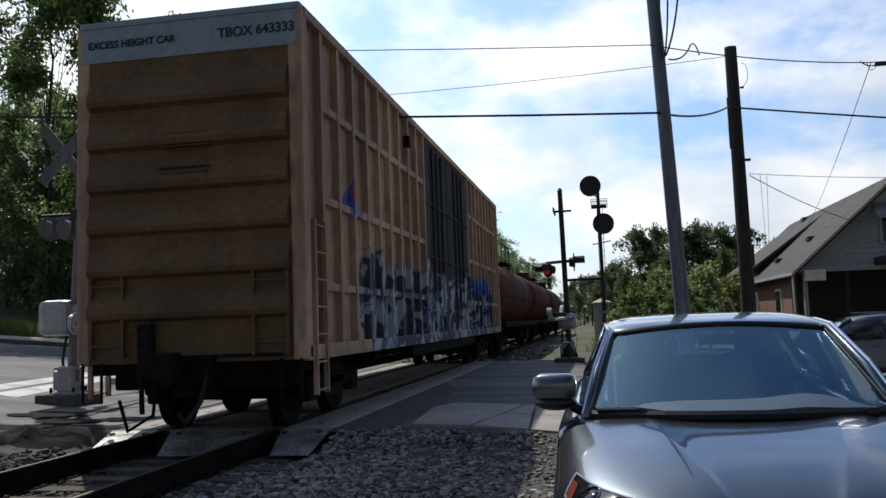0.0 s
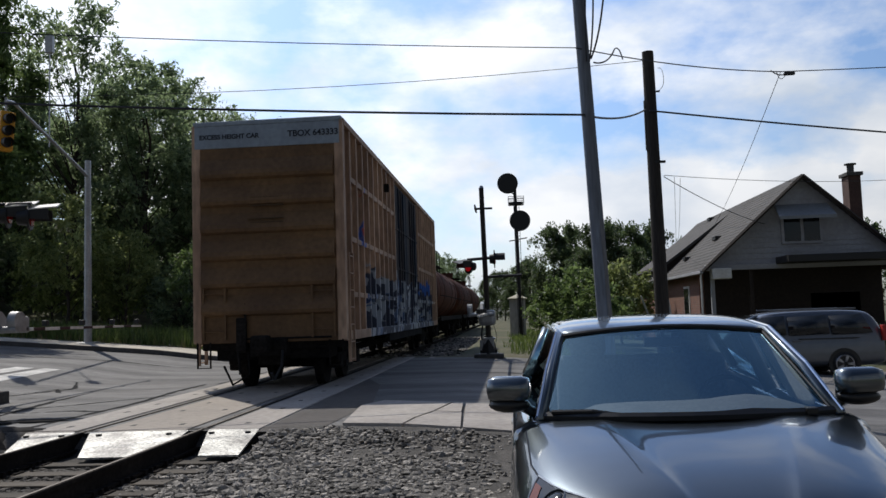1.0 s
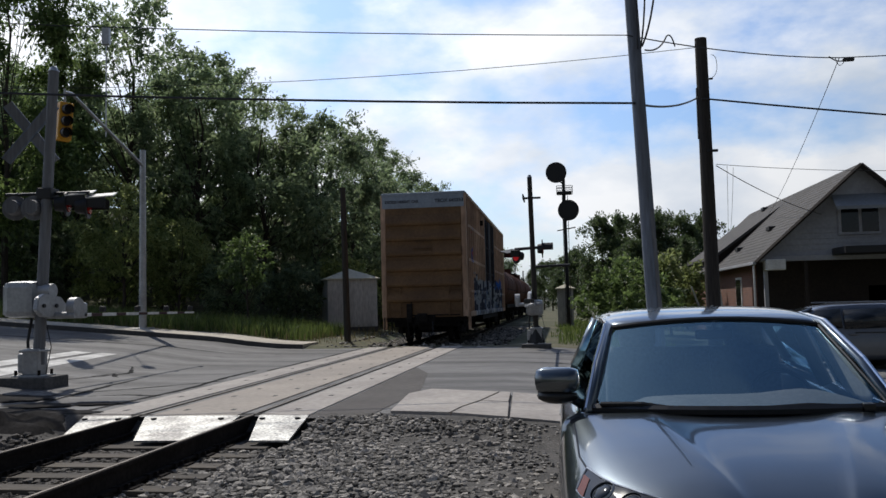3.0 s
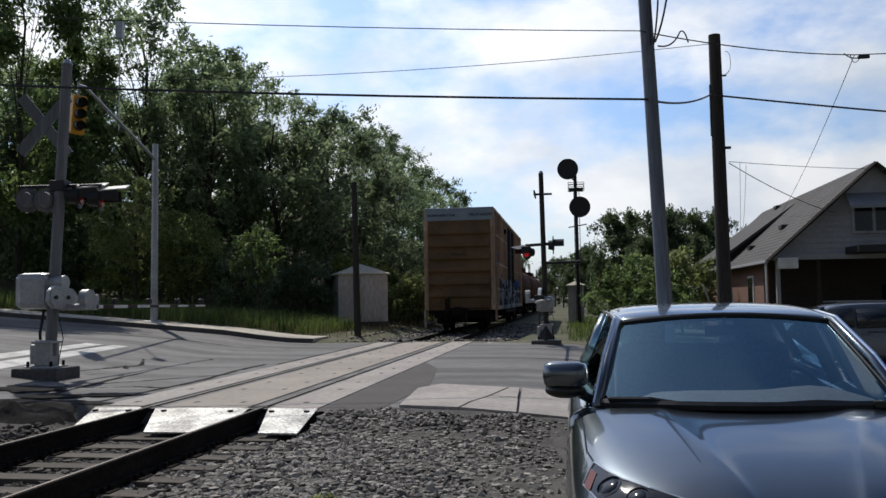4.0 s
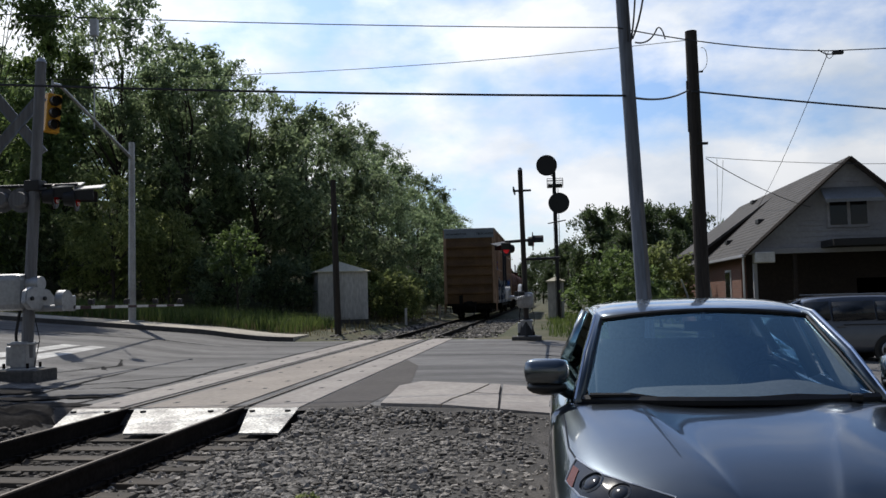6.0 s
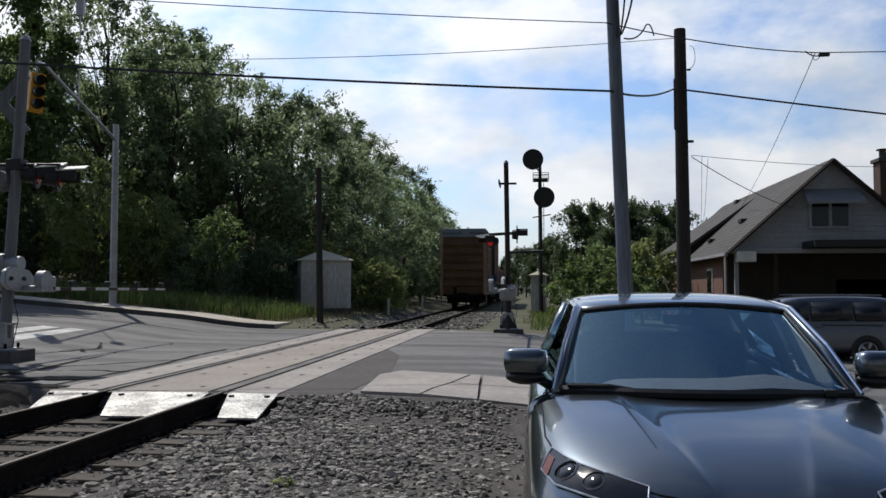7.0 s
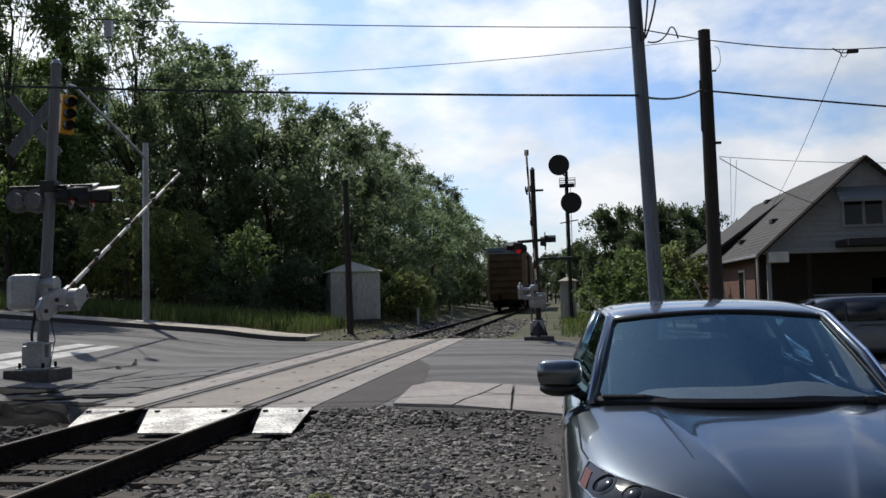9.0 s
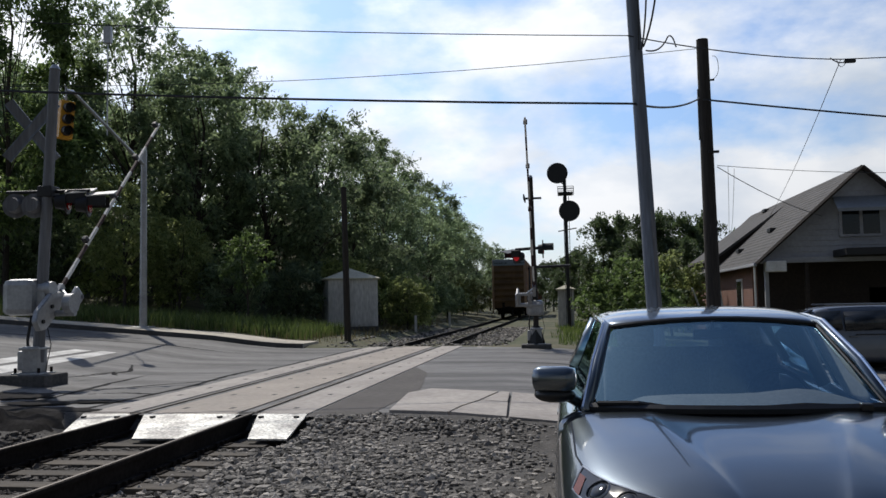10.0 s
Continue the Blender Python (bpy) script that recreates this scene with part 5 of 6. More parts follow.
rod(bm, (0, 0, -0.5), (-0.04, 0, 8.78), 0.205, 0.16, seg=18)
part("pole", bm, M_WOODPOLE, pole_b)
bm = bmn()
box(bm, (-0.02, -0.2, 5.6), (0.26, -0.1, 5.66))
tube(bm, bow((0.14, -0.1, 7.62), (0.38, -0.1, 7.7), (0.34, -0.1, 8.05)) + bow((0.34, -0.1, 8.05), (0.33, -0.1, 8.3), (0.2, -0.1, 8.28))[1:], 0.008)
box(bm, (0.12, -0.13, 7.6), (0.22, -0.07, 7.64))
box(bm, (-0.22, -0.05, 6.0), (-0.18, 0.05, 7.4))
part("bracket", bm, M_BLACK, pole_b)


def wire(a, b, sag, r, label):
    a, b = Vector(a), Vector(b)
    pts = [a.lerp(b, k / 14) - Vector((0, 0, sag * 4 * (k / 14) * (1 - k / 14))) for k in range(15)]
    bm = bmn()
    tube(bm, pts, r, 5)
    tagged(part("overhead_wire", bm, M_WIRE), label, "wire", "overhead wires")


wire((-22, 11.8, 7.6), (1.30, 15.15, 6.08), 0.25, 0.009, "thin overhead wire to the grey pole")
wire((1.30, 15.15, 6.08), (5.85, 18.0, 6.2), 0.10, 0.012, "overhead wire between the poles and the splice")
wire((5.85, 18.0, 6.2), (30, 24.0, 8.6), 0.3, 0.011, "thin overhead wire beyond the splice")
wire((-26, 20, 8.35), (3.95, 23.4, 8.2), 0.7, 0.009, "thin overhead wire to the dark pole")
wire((-30, 9.0, 6.6), (1.40, 15.2, 4.84), 0.35, 0.021, "thick black overhead cable")
wire((1.40, 15.2, 4.84), (3.85, 23.2, 6.75), 0.14, 0.024, "thick black overhead cable")
wire((3.95, 23.2, 6.72), (30, 26.5, 4.6), 0.3, 0.026, "thick black overhead cable")
wire((5.85, 18.0, 6.2), (9.55, 40.0, 5.05), 0.2, 0.008, "thin service wire to the house")
wire((4.25, 23.2, 4.86), (9.9, 33.0, 4.3), 0.15, 0.012, "service cable from the dark pole to the house")
wire((4.25, 23.2, 4.9), (16.0, 31.5, 5.7), 0.2, 0.008, "thin service wire from the dark pole")
wire((4.55, 23.3, 4.86), (8.84, 46.0, 4.9), 0.9, 0.006, "thin slack wire from the dark pole to the dormer")
wire((4.75, 23.5, 4.84), (8.95, 46.2, 4.85), 0.7, 0.006, "thin slack wire from the dark pole to the dormer")
for x0, z0, x1, z1 in ((6.05, 1.95, 6.45, -0.75), (5.05, 1.75, 5.95, -0.75)):
    plank = thing("leaning_board", "pale weathered board leaning beside the house", "board", "leaning boards")
    bm = bmn()
    way = Vector((x1 - x0, 0.35, z1 - z0))
    box(bm, (-0.05, -0.015, -way.length / 2), (0.05, 0.015, way.length / 2), 0.004, Matrix.Translation(((x0 + x1) / 2, 34.0, (z0 + z1) / 2)) @ way.to_track_quat("Z", "Y").to_matrix().to_4x4())
    part("board", bm, M_SHED, plank)
bm = bmn()
box(bm, (5.92, 17.97, 6.12), (6.14, 18.06, 6.185), 0.015)
tube(bm, bow((5.6, 17.85, 6.2), (5.8, 18.0, 6.08), (5.98, 18.0, 6.15)), 0.012)
tube(bm, bow((5.75, 17.95, 6.2), (5.82, 18.0, 5.92), (5.95, 18.0, 6.13)), 0.007)
tagged(part("cable_splice", bm, M_WIRE), "dark splice case hanging on the wire", "splice case")

# ---- parked cars ----
M_PAINT = mat("grey_metallic_paint", (0.078, 0.098, 0.116), 0.28, 0.9, scale=3, vary=0.04, coat=1.0)
M_PAINT.node_tree.nodes["Principled BSDF"].inputs["Coat IOR"].default_value = 1.85
M_VANPAINT = mat("silver_paint", (0.14, 0.148, 0.165), 0.35, 0.6, scale=3, vary=0.05, coat=0.8)
M_GLASS = glass_mat("windscreen_glass", (0.72, 0.88, 1.0), 0.015, 0.92, 2.9)
M_SIDEGLASS = glass_mat("tinted_side_glass", (0.8, 0.9, 1.0), 0.015, 0.45, 1.6)
M_CABIN = mat("dark_cabin", (0.018, 0.019, 0.022), 0.8, scale=10, vary=0.25)
M_SEAT = mat("seat_cloth", (0.16, 0.163, 0.17), 0.9, scale=20, vary=0.2)
M_DASH = mat("dashboard", (0.13, 0.13, 0.135), 0.7, scale=20, vary=0.2)
M_PALETRIM = mat("pale_cabin_trim", (0.55, 0.54, 0.52), 0.8, scale=20, vary=0.1)
M_TRIM = mat("black_trim", (0.012, 0.012, 0.013), 0.35, scale=10, vary=0.2)
M_CHROME = mat("chrome", (0.75, 0.76, 0.78), 0.12, 1.0, scale=10, vary=0.05)
M_TYRE = mat("tyre", (0.02, 0.02, 0.02), 0.85, scale=10, vary=0.2)
M_RIM = mat("alloy", (0.5, 0.5, 0.52), 0.3, 0.9, scale=10, vary=0.1)
M_AMBER = mat("amber_lens", (0.16, 0.035, 0.012), 0.2, scale=10, vary=0.1)


def loft(name, stations, material, parent, label="", levels=2, mirror=True):
    """Stations: (y, [(x, z), ...]) from the underside's middle round to the top's middle, one half; mirrored in x."""
    verts, faces = [], []
    n = len(stations[0][1])
    m = 2 * n - 2 if mirror else n
    for y, sec in stations:
        ring = [(x, q[2] if False else y, z) for x, z in sec for q in ((x, y, z),)]
        if mirror:
            ring = ring + [(-x, yy, z) for x, yy, z in ring[-2:0:-1]]
        verts += ring
    for i in range(len(stations) - 1):
        for k in range(m):
            a, b = i * m + k, i * m + (k + 1) % m
            faces.append((a, b, b + m, a + m))
    faces.append(tuple(range(m - 1, -1, -1)))
    faces.append(tuple((len(stations) - 1) * m + k for k in range(m)))
    ob = raw(name, verts, faces, material, parent, label, smooth=True)
    if levels:
        s = ob.modifiers.new("smooth", "SUBSURF")
        s.levels = s.render_levels = levels
    return ob


def grid_patch(name, rows, material, parent, label="", levels=1, thick=0.0):
    """A panel through rows of points, softly curved."""
    verts = [p for r in rows for p in r]
    n = len(rows[0])
    faces = [(j * n + i, j * n + i + 1, (j + 1) * n + i + 1, (j + 1) * n + i) for j in range(len(rows) - 1) for i in range(n - 1)]
    ob = raw(name, verts, faces, material, parent, label, smooth=True)
    if thick:
        s = ob.modifiers.new("thick", "SOLIDIFY")
        s.thickness = thick
    if levels:
        s = ob.modifiers.new("smooth", "SUBSURF")
        s.levels = s.render_levels = levels
    return ob


def wheel(parent, x, y, r, w, side):
    bm = bmn()
    rod(bm, (x - w / 2, y, r), (x + w / 2, y, r), r, seg=36)
    bmesh.ops.bevel(bm, geom=[e for e in bm.edges if len(e.link_faces) == 2 and e.calc_face_angle() > 1.0], offset=0.03, segments=2, affect="EDGES")
    wh = part("wheel", bm, M_TYRE, parent, "black tyre on alloy rim", True)
    bm = bmn()
    xo = x + side * w / 2
    rod(bm, (xo - side * 0.04, y, r), (xo + side * 0.004, y, r), r * 0.68, seg=32)
    part("rim", bm, M_TRIM, wh)
    for k in range(5):
        bm = bmn()
        a = math.tau * k / 5
        c, s = math.cos(a), math.sin(a)
        for d in (-0.12, 0.12):
            rod(bm, (xo + side * 0.006, y + 0.05 * c, r + 0.05 * s), (xo + side * 0.006, y + r * 0.64 * math.cos(a + d), r + r * 0.64 * math.sin(a + d)), 0.022, seg=6)
        part("spoke", bm, M_RIM, wh)
    bm = bmn()
    for k in range(24):
        a, b = math.tau * k / 24, math.tau * (k + 1) / 24
        rod(bm, (xo + side * 0.004, y + r * 0.66 * math.cos(a), r + r * 0.66 * math.sin(a)), (xo + side * 0.004, y + r * 0.66 * math.cos(b), r + r * 0.66 * math.sin(b)), 0.016, seg=5)
    part("rim_edge", bm, M_RIM, wh)


M_LAMPDARK = mat("headlamp_lens", (0.012, 0.015, 0.02), 0.06, 0.0, scale=12, vary=0.3, spec=0.5)
M_BEZEL = mat("silver_bezel", (0.42, 0.45, 0.5), 0.35, 0.6, scale=12, vary=0.1)


def crossover(at):
    """A compact crossover; its nose is at y = 0, its wheels stand on z = 0."""
    car = thing("parked_car", "dark grey metallic crossover parked on the gravel", "car", "parked cars", at)

    def sec(w, zb, zs, zm, zsh, xsh, x1, z1, x2, z2, zc):
        w, xsh = w * 1.065, xsh * 1.045
        return [(0, zb), (w * 0.8, zb), (w * 0.97, zs), (w, zm), (xsh, zsh), (x1, z1), (x2, z2), (x2 * (0.78 if z2 > zc + 0.002 else 0.84), zc + (0.18 if z2 > zc + 0.002 else 0.1) * (z2 - zc) - 0.005 * (z2 > zc + 0.002)), (0, zc)]
    st = [
        (0.00, sec(0.52, 0.30, 0.36, 0.52, 0.63, 0.50, 0.42, 0.67, 0.16, 0.695, 0.69)),
        (0.07, sec(0.68, 0.24, 0.34, 0.52, 0.67, 0.64, 0.55, 0.73, 0.19, 0.765, 0.755)),
        (0.20, sec(0.80, 0.22, 0.34, 0.54, 0.73, 0.76, 0.66, 0.81, 0.23, 0.838, 0.815)),
        (0.40, sec(0.875, 0.22, 0.34, 0.56, 0.79, 0.835, 0.74, 0.850, 0.29, 0.898, 0.884)),
        (0.62, sec(0.905, 0.22, 0.34, 0.58, 0.85, 0.87, 0.78, 0.902, 0.355, 0.948, 0.931)),
        (0.85, sec(0.91, 0.22, 0.34, 0.60, 0.895, 0.885, 0.81, 0.944, 0.41, 0.988, 0.973)),
        (1.08, sec(0.91, 0.22, 0.34, 0.60, 0.93, 0.89, 0.83, 0.983, 0.455, 1.020, 1.010)),
        (1.19, sec(0.91, 0.22, 0.34, 0.60, 0.95, 0.89, 0.835, 1.006, 0.475, 1.038, 1.034)),
        (1.21, sec(0.91, 0.22, 0.34, 0.60, 0.96, 0.89, 0.835, 1.02, 0.475, 1.030, 1.020)),
        (1.26, sec(0.91, 0.22, 0.34, 0.60, 0.965, 0.89, 0.83, 1.02, 0.50, 0.86, 0.86)),
        (1.40, sec(0.91, 0.22, 0.34, 0.60, 0.975, 0.89, 0.83, 1.02, 0.72, 0.60, 0.60)),
        (2.40, sec(0.915, 0.22, 0.34, 0.60, 0.99, 0.89, 0.83, 1.045, 0.72, 0.55, 0.55)),
        (3.60, sec(0.905, 0.24, 0.34, 0.62, 1.02, 0.88, 0.81, 1.09, 0.70, 0.60, 0.60)),
        (4.05, sec(0.86, 0.26, 0.36, 0.64, 1.03, 0.84, 0.76, 1.10, 0.60, 0.95, 0.95)),
        (4.34, sec(0.78, 0.30, 0.40, 0.64, 1.00, 0.74, 0.68, 1.05, 0.45, 1.05, 1.05)),
        (4.38, sec(0.70, 0.36, 0.42, 0.62, 0.94, 0.68, 0.60, 1.00, 0.40, 1.00, 1.00)),
    ]
    for y, sect in st:
        ease = 0.13 * (1 - sm((y - 0.75) / 0.44)) if 0.05 < y < 1.2 else 0.0
        sect[5] = (sect[5][0] * (1 - ease), sect[5][1] + 0.06 * ease)
        sect[4] = (sect[4][0], sect[4][1] - 0.22 * ease)
    body = loft("body", st, M_PAINT, car, "dark grey metallic body with sculpted bonnet")
    # the two ridges pressed into the bonnet
    crease = body.data.attributes.new("crease_edge", "FLOAT", "EDGE")
    for e in body.data.edges:
        a, b = e.vertices
        if a % 16 == b % 16 and a % 16 in (6, 10) and max(a, b) // 16 <= 8:
            crease.data[e.index].value = 0.7
        if a % 16 == b % 16 and a % 16 in (4, 5, 11, 12) and min(a, b) // 16 >= 8:
            crease.data[e.index].value = 0.95 if a % 16 in (5, 11) else 0.6
    bpy.context.view_layer.update()
    graph = bpy.context.evaluated_depsgraph_get()
    shell = body.evaluated_get(graph)
    # bonnet shut lines
    for s in (-1, 1):
        bm = bmn()
        line = [(s * 0.87, 1.14, 0.985), (s * 0.88, 0.95, 0.95), (s * 0.875, 0.75, 0.91), (s * 0.86, 0.58, 0.915), (s * 0.82, 0.42, 0.905), (s * 0.76, 0.32, 0.875), (s * 0.68, 0.24, 0.845), (s * 0.58, 0.17, 0.80), (s * 0.40, 0.09, 0.765), (s * 0.2, 0.03, 0.745), (0, 0.02, 0.745)]
        fine = []
        for a, b in zip(line, line[1:]):
            for q in range(4):
                fine.append(Vector(a).lerp(Vector(b), q / 4))
        snapped = [shell.closest_point_on_mesh(q, depsgraph=graph)[1] for q in fine]
        tube(bm, snapped, 0.005, 6)
        part("bonnet_gap", bm, M_TRIM, body)
    # roof
    rows = []
    for y, w, zc, ze in ((1.86, 0.605, 1.475, 1.445), (2.0, 0.635, 1.515, 1.475), (2.35, 0.65, 1.555, 1.51), (2.9, 0.65, 1.56, 1.515), (3.4, 0.635, 1.54, 1.49), (3.8, 0.58, 1.475, 1.44), (4.0, 0.55, 1.43, 1.40)):
        rows.append([(-w, y + 0.10 * (y < 1.95), ze), (-w * 0.75, y + 0.04 * (y < 1.95), (zc * 2 + ze) / 3 + 0.008), (0, y, zc), (w * 0.75, y + 0.04 * (y < 1.95), (zc * 2 + ze) / 3 + 0.008), (w, y + 0.10 * (y < 1.95), ze)])
    grid_patch("roof", rows, M_PAINT, car, levels=2, thick=0.03)
    # pillars
    for s in (-1, 1):
        for nm, pts, r in (("front_pillar", [(0.782, 1.24, 1.012), (0.712, 1.55, 1.245), (0.63, 1.92, 1.445), (0.635, 2.3, 1.475), (0.635, 2.9, 1.48), (0.62, 3.4, 1.465), (0.58, 3.8, 1.425)], 0.024),
                           ("middle_pillar", [(0.79, 2.45, 1.03), (0.61, 2.5, 1.48)], 0.045), ("rear_pillar", [(0.79, 3.78, 1.06), (0.60, 3.78, 1.44)], 0.07)):
            bm = bmn()
            q = [Vector((s * a, b, c)) for a, b, c in pts]
            tube(bm, q, r, 10)
            part(nm, bm, M_PAINT if nm != "middle_pillar" else M_TRIM, car, smooth=True)
        # chrome strip down the front pillar and along the roof
        bm = bmn()
        tube(bm, [(s * 0.80, 1.24, 1.032), (s * 0.73, 1.55, 1.265), (s * 0.645, 1.92, 1.465), (s * 0.655, 2.3, 1.49), (s * 0.655, 2.9, 1.495), (s * 0.62, 3.7, 1.45)], 0.011, 6)
        part("pillar_strip", bm, M_CHROME, car, "bright strip along the front pillar")
        # side windows
        grid_patch("side_window", [[(s * 0.825, 1.27, 1.02), (s * 0.845, 2.42, 1.035)], [(s * 0.65, 1.92, 1.45), (s * 0.66, 2.45, 1.475)]], M_SIDEGLASS, car, levels=0)
        grid_patch("side_window", [[(s * 0.845, 2.5, 1.035), (s * 0.85, 3.70, 1.075)], [(s * 0.66, 2.53, 1.475), (s * 0.63, 3.66, 1.45)]], M_SIDEGLASS, car, levels=0)
        # mirror
        bm = bmn()
        box(bm, (-0.125, -0.085, -0.06), (0.125, 0.06, 0.08), 0.055, Matrix.Translation((s * 0.945, 1.40, 1.165)) @ Matrix.Rotation(radians(s * 10), 4, "Z"))
        mir = part("door_mirror", bm, M_PAINT, car, "grey door mirror", True)
        bm = bmn()
        box(bm, (s * 0.845, 1.435, 1.07), (s * 1.06, 1.475, 1.205), 0.015)
        part("mirror_glass", bm, M_TRIM, mir)
        bm = bmn()
        rod(bm, (s * 0.80, 1.43, 1.03), (s * 0.90, 1.41, 1.09), 0.03, seg=8)
        bmesh.ops.create_uvsphere(bm, u_segments=16, v_segments=8, radius=1.0, matrix=Matrix.Translation((s * 0.945, 1.405, 1.085)) @ Matrix.Diagonal((0.118, 0.07, 0.045, 1)))
        part("mirror_foot", bm, M_TRIM, mir, smooth=True)
        bm = bmn()
        for dx in range(10):
            a, b = dx / 10, (dx + 1) / 10
            rod(bm, (s * (0.86 + 0.20 * a), 1.328 + 0.03 * a, 1.13), (s * (0.86 + 0.20 * b), 1.328 + 0.03 * b, 1.13), 0.006, seg=5)
        part("indicator", bm, M_CHROME, mir)
        # headlamp: a dark lens lying in the body's skin
        top = [(0.885, 0.55, 0.965), (0.82, 0.42, 0.945), (0.73, 0.32, 0.90), (0.61, 0.22, 0.85), (0.44, 0.12, 0.785)]
        low = [(0.93, 0.46, 0.81), (0.84, 0.30, 0.77), (0.70, 0.19, 0.725), (0.59, 0.12, 0.695), (0.45, 0.06, 0.67)]

        def on_skin(q, lift):
            ok, co, no, _ = shell.closest_point_on_mesh(Vector(q), depsgraph=graph)
            return co + no * (lift if no.dot(co - Vector((0, 1.6, 0.5))) > 0 else -lift)
        rows = [[on_skin(Vector((s * t[0], t[1], t[2])).lerp(Vector((s * u[0], u[1], u[2])), f), 0.012) for t, u in zip(top, low)] for f in (0.0, 0.33, 0.67, 1.0)]
        skin = []
        for f in range(9):
            line = []
            for q in range(25):
                i, g = min(3, q // 6), q / 6 - min(3, q // 6)
                t, u = Vector(top[i]).lerp(Vector(top[i + 1]), g), Vector(low[i]).lerp(Vector(low[i + 1]), g)
                w = t.lerp(u, f / 8)
                line.append(on_skin((s * w.x, w.y, w.z), 0.012))
            skin.append(line)
        hl = grid_patch("headlamp", skin, M_LAMPDARK, car, "dark headlamp unit with clear lens", levels=0)
        for i, j, r in ((1, 1.3, 0.055), (2, 2.5, 0.048)):
            k = int(j)
            c = (rows[1][k].lerp(rows[1][k + 1], j - k) + rows[2][k].lerp(rows[2][k + 1], j - k)) / 2
            no = shell.closest_point_on_mesh(c, depsgraph=graph)[2]
            mm = Matrix.Translation(c) @ no.to_track_quat("Z", "Y").to_matrix().to_4x4()
            bm = bmn()
            bmesh.ops.create_cone(bm, cap_ends=False, segments=24, radius1=r, radius2=r * 1.12, depth=0.016, matrix=mm)
            part("reflector", bm, M_BEZEL, hl)
            bm = bmn()
            bmesh.ops.create_uvsphere(bm, u_segments=20, v_segments=10, radius=r * 0.8, matrix=mm @ Matrix.Diagonal((1, 1, 0.22, 1)))
            part("projector", bm, M_LAMPDARK, hl, smooth=True)
        bm = bmn()
        rim = [q for q in rows[0]] + [r[-1] for r in rows[1:-1]] + [q for q in rows[3][::-1]] + [r[0] for r in rows[2:0:-1]] + [rows[0][0]]
        tube(bm, [on_skin(q, 0.014) for q in rim], 0.005, 6)
        part("light_strip", bm, M_BEZEL, hl, "bright strip along the lamp")
        am = [[on_skin(rows[1][0].lerp(rows[1][1], f), 0.017) for f in (0.08, 0.5)], [on_skin(rows[3][0].lerp(rows[3][1], f), 0.017) for f in (0.08, 0.5)]]
        grid_patch("side_marker", am, M_AMBER, hl, "amber side marker", levels=0)
    # windscreen and rear window
    def screen(y0, y1):
        rows = []
        for f in (0.0, 0.25, 0.5, 0.75, 1.0):
            w = 0.755 + (0.605 - 0.755) * f
            zc, ze = 1.03 + (1.482 - 1.03) * (f * 1.06 - 0.06 * f * f), 1.025 + (1.437 - 1.025) * (f * 1.08 - 0.08 * f * f)
            yc, ye = y0 + (y1 - y0) * f, y0 + 0.16 + (y1 + 0.06 - y0 - 0.16) * f
            rows.append([(w * k, yc + (ye - yc) * k * k, zc + (ze - zc) * k * k) for k in (-1, -0.75, -0.5, -0.25, 0, 0.25, 0.5, 0.75, 1)])
        return rows
    scr = grid_patch("windscreen", screen(1.10, 1.875), M_GLASS, car, "large tinted windscreen", levels=1)
    bm = bmn()
    edge = screen(1.10, 1.875)
    tube(bm, [Vector(p) + Vector((0, -0.004, 0.006)) for p in edge[0]], 0.026, 6)
    tube(bm, [Vector(p) + Vector((0, 0.0, 0.004)) for p in edge[-1]], 0.014, 6)
    for side in (0, -1):
        tube(bm, [Vector(r[side]) + Vector((0, 0.0, 0.004)) for r in edge], 0.009, 6)
    part("screen_seal", bm, M_TRIM, scr)
    cw = [[(x * 0.80, 1.085 + 0.15 * x * x, 1.022 - 0.012 * abs(x)) for x in (-1, -0.5, 0, 0.5, 1)], [(x * 0.79, 1.20 + 0.12 * x * x, 1.045) for x in (-1, -0.5, 0, 0.5, 1)]]
    grid_patch("cowl_panel", cw, M_TRIM, car, "black plastic cowl below the windscreen", levels=1, thick=0.02)
    grid_patch("rear_window", [[(-0.70, 4.18, 1.08), (0, 4.26, 1.08), (0.70, 4.18, 1.08)], [(-0.54, 3.96, 1.40), (0, 4.0, 1.43), (0.54, 3.96, 1.40)]], M_GLASS, car, levels=0)
    for a, b in (((-0.72, 1.225, 1.06), (-0.30, 1.15, 1.035)), ((0.0, 1.11, 1.04), (0.62, 1.19, 1.04))):
        bm = bmn()
        a, b = Vector(a), Vector(b)
        tube(bm, [a, a.lerp(b, 0.5) + Vector((0, -0.02, 0.018)), b], 0.012, 6)
        box(bm, b - Vector((0.03, 0.03, 0.02)), b + Vector((0.03, 0.03, 0.02)), 0.01)
        part("wiper", bm, M_TRIM, car, "black wiper blade and arm")
    # cabin
    bm = bmn()
    v = [[(x, y, z - 0.05 * (abs(x) > 0.6) + 0.045 * (x == 0.4 and 1.4 < y < 1.75)) for x in (-0.74, -0.4, -0.1, 0.2, 0.4, 0.58, 0.74)] for y, z in ((1.22, 1.01), (1.45, 1.075), (1.72, 1.07), (1.80, 0.85), (1.80, 0.55))]
    grid_patch("dashboard", v, M_DASH, car, "grey dashboard", levels=1)
    bm.free()
    bm = bmn()
    box(bm, (-0.74, 1.3, 0.50), (0.74, 4.1, 0.62))
    part("cabin_floor", bm, M_CABIN, car)
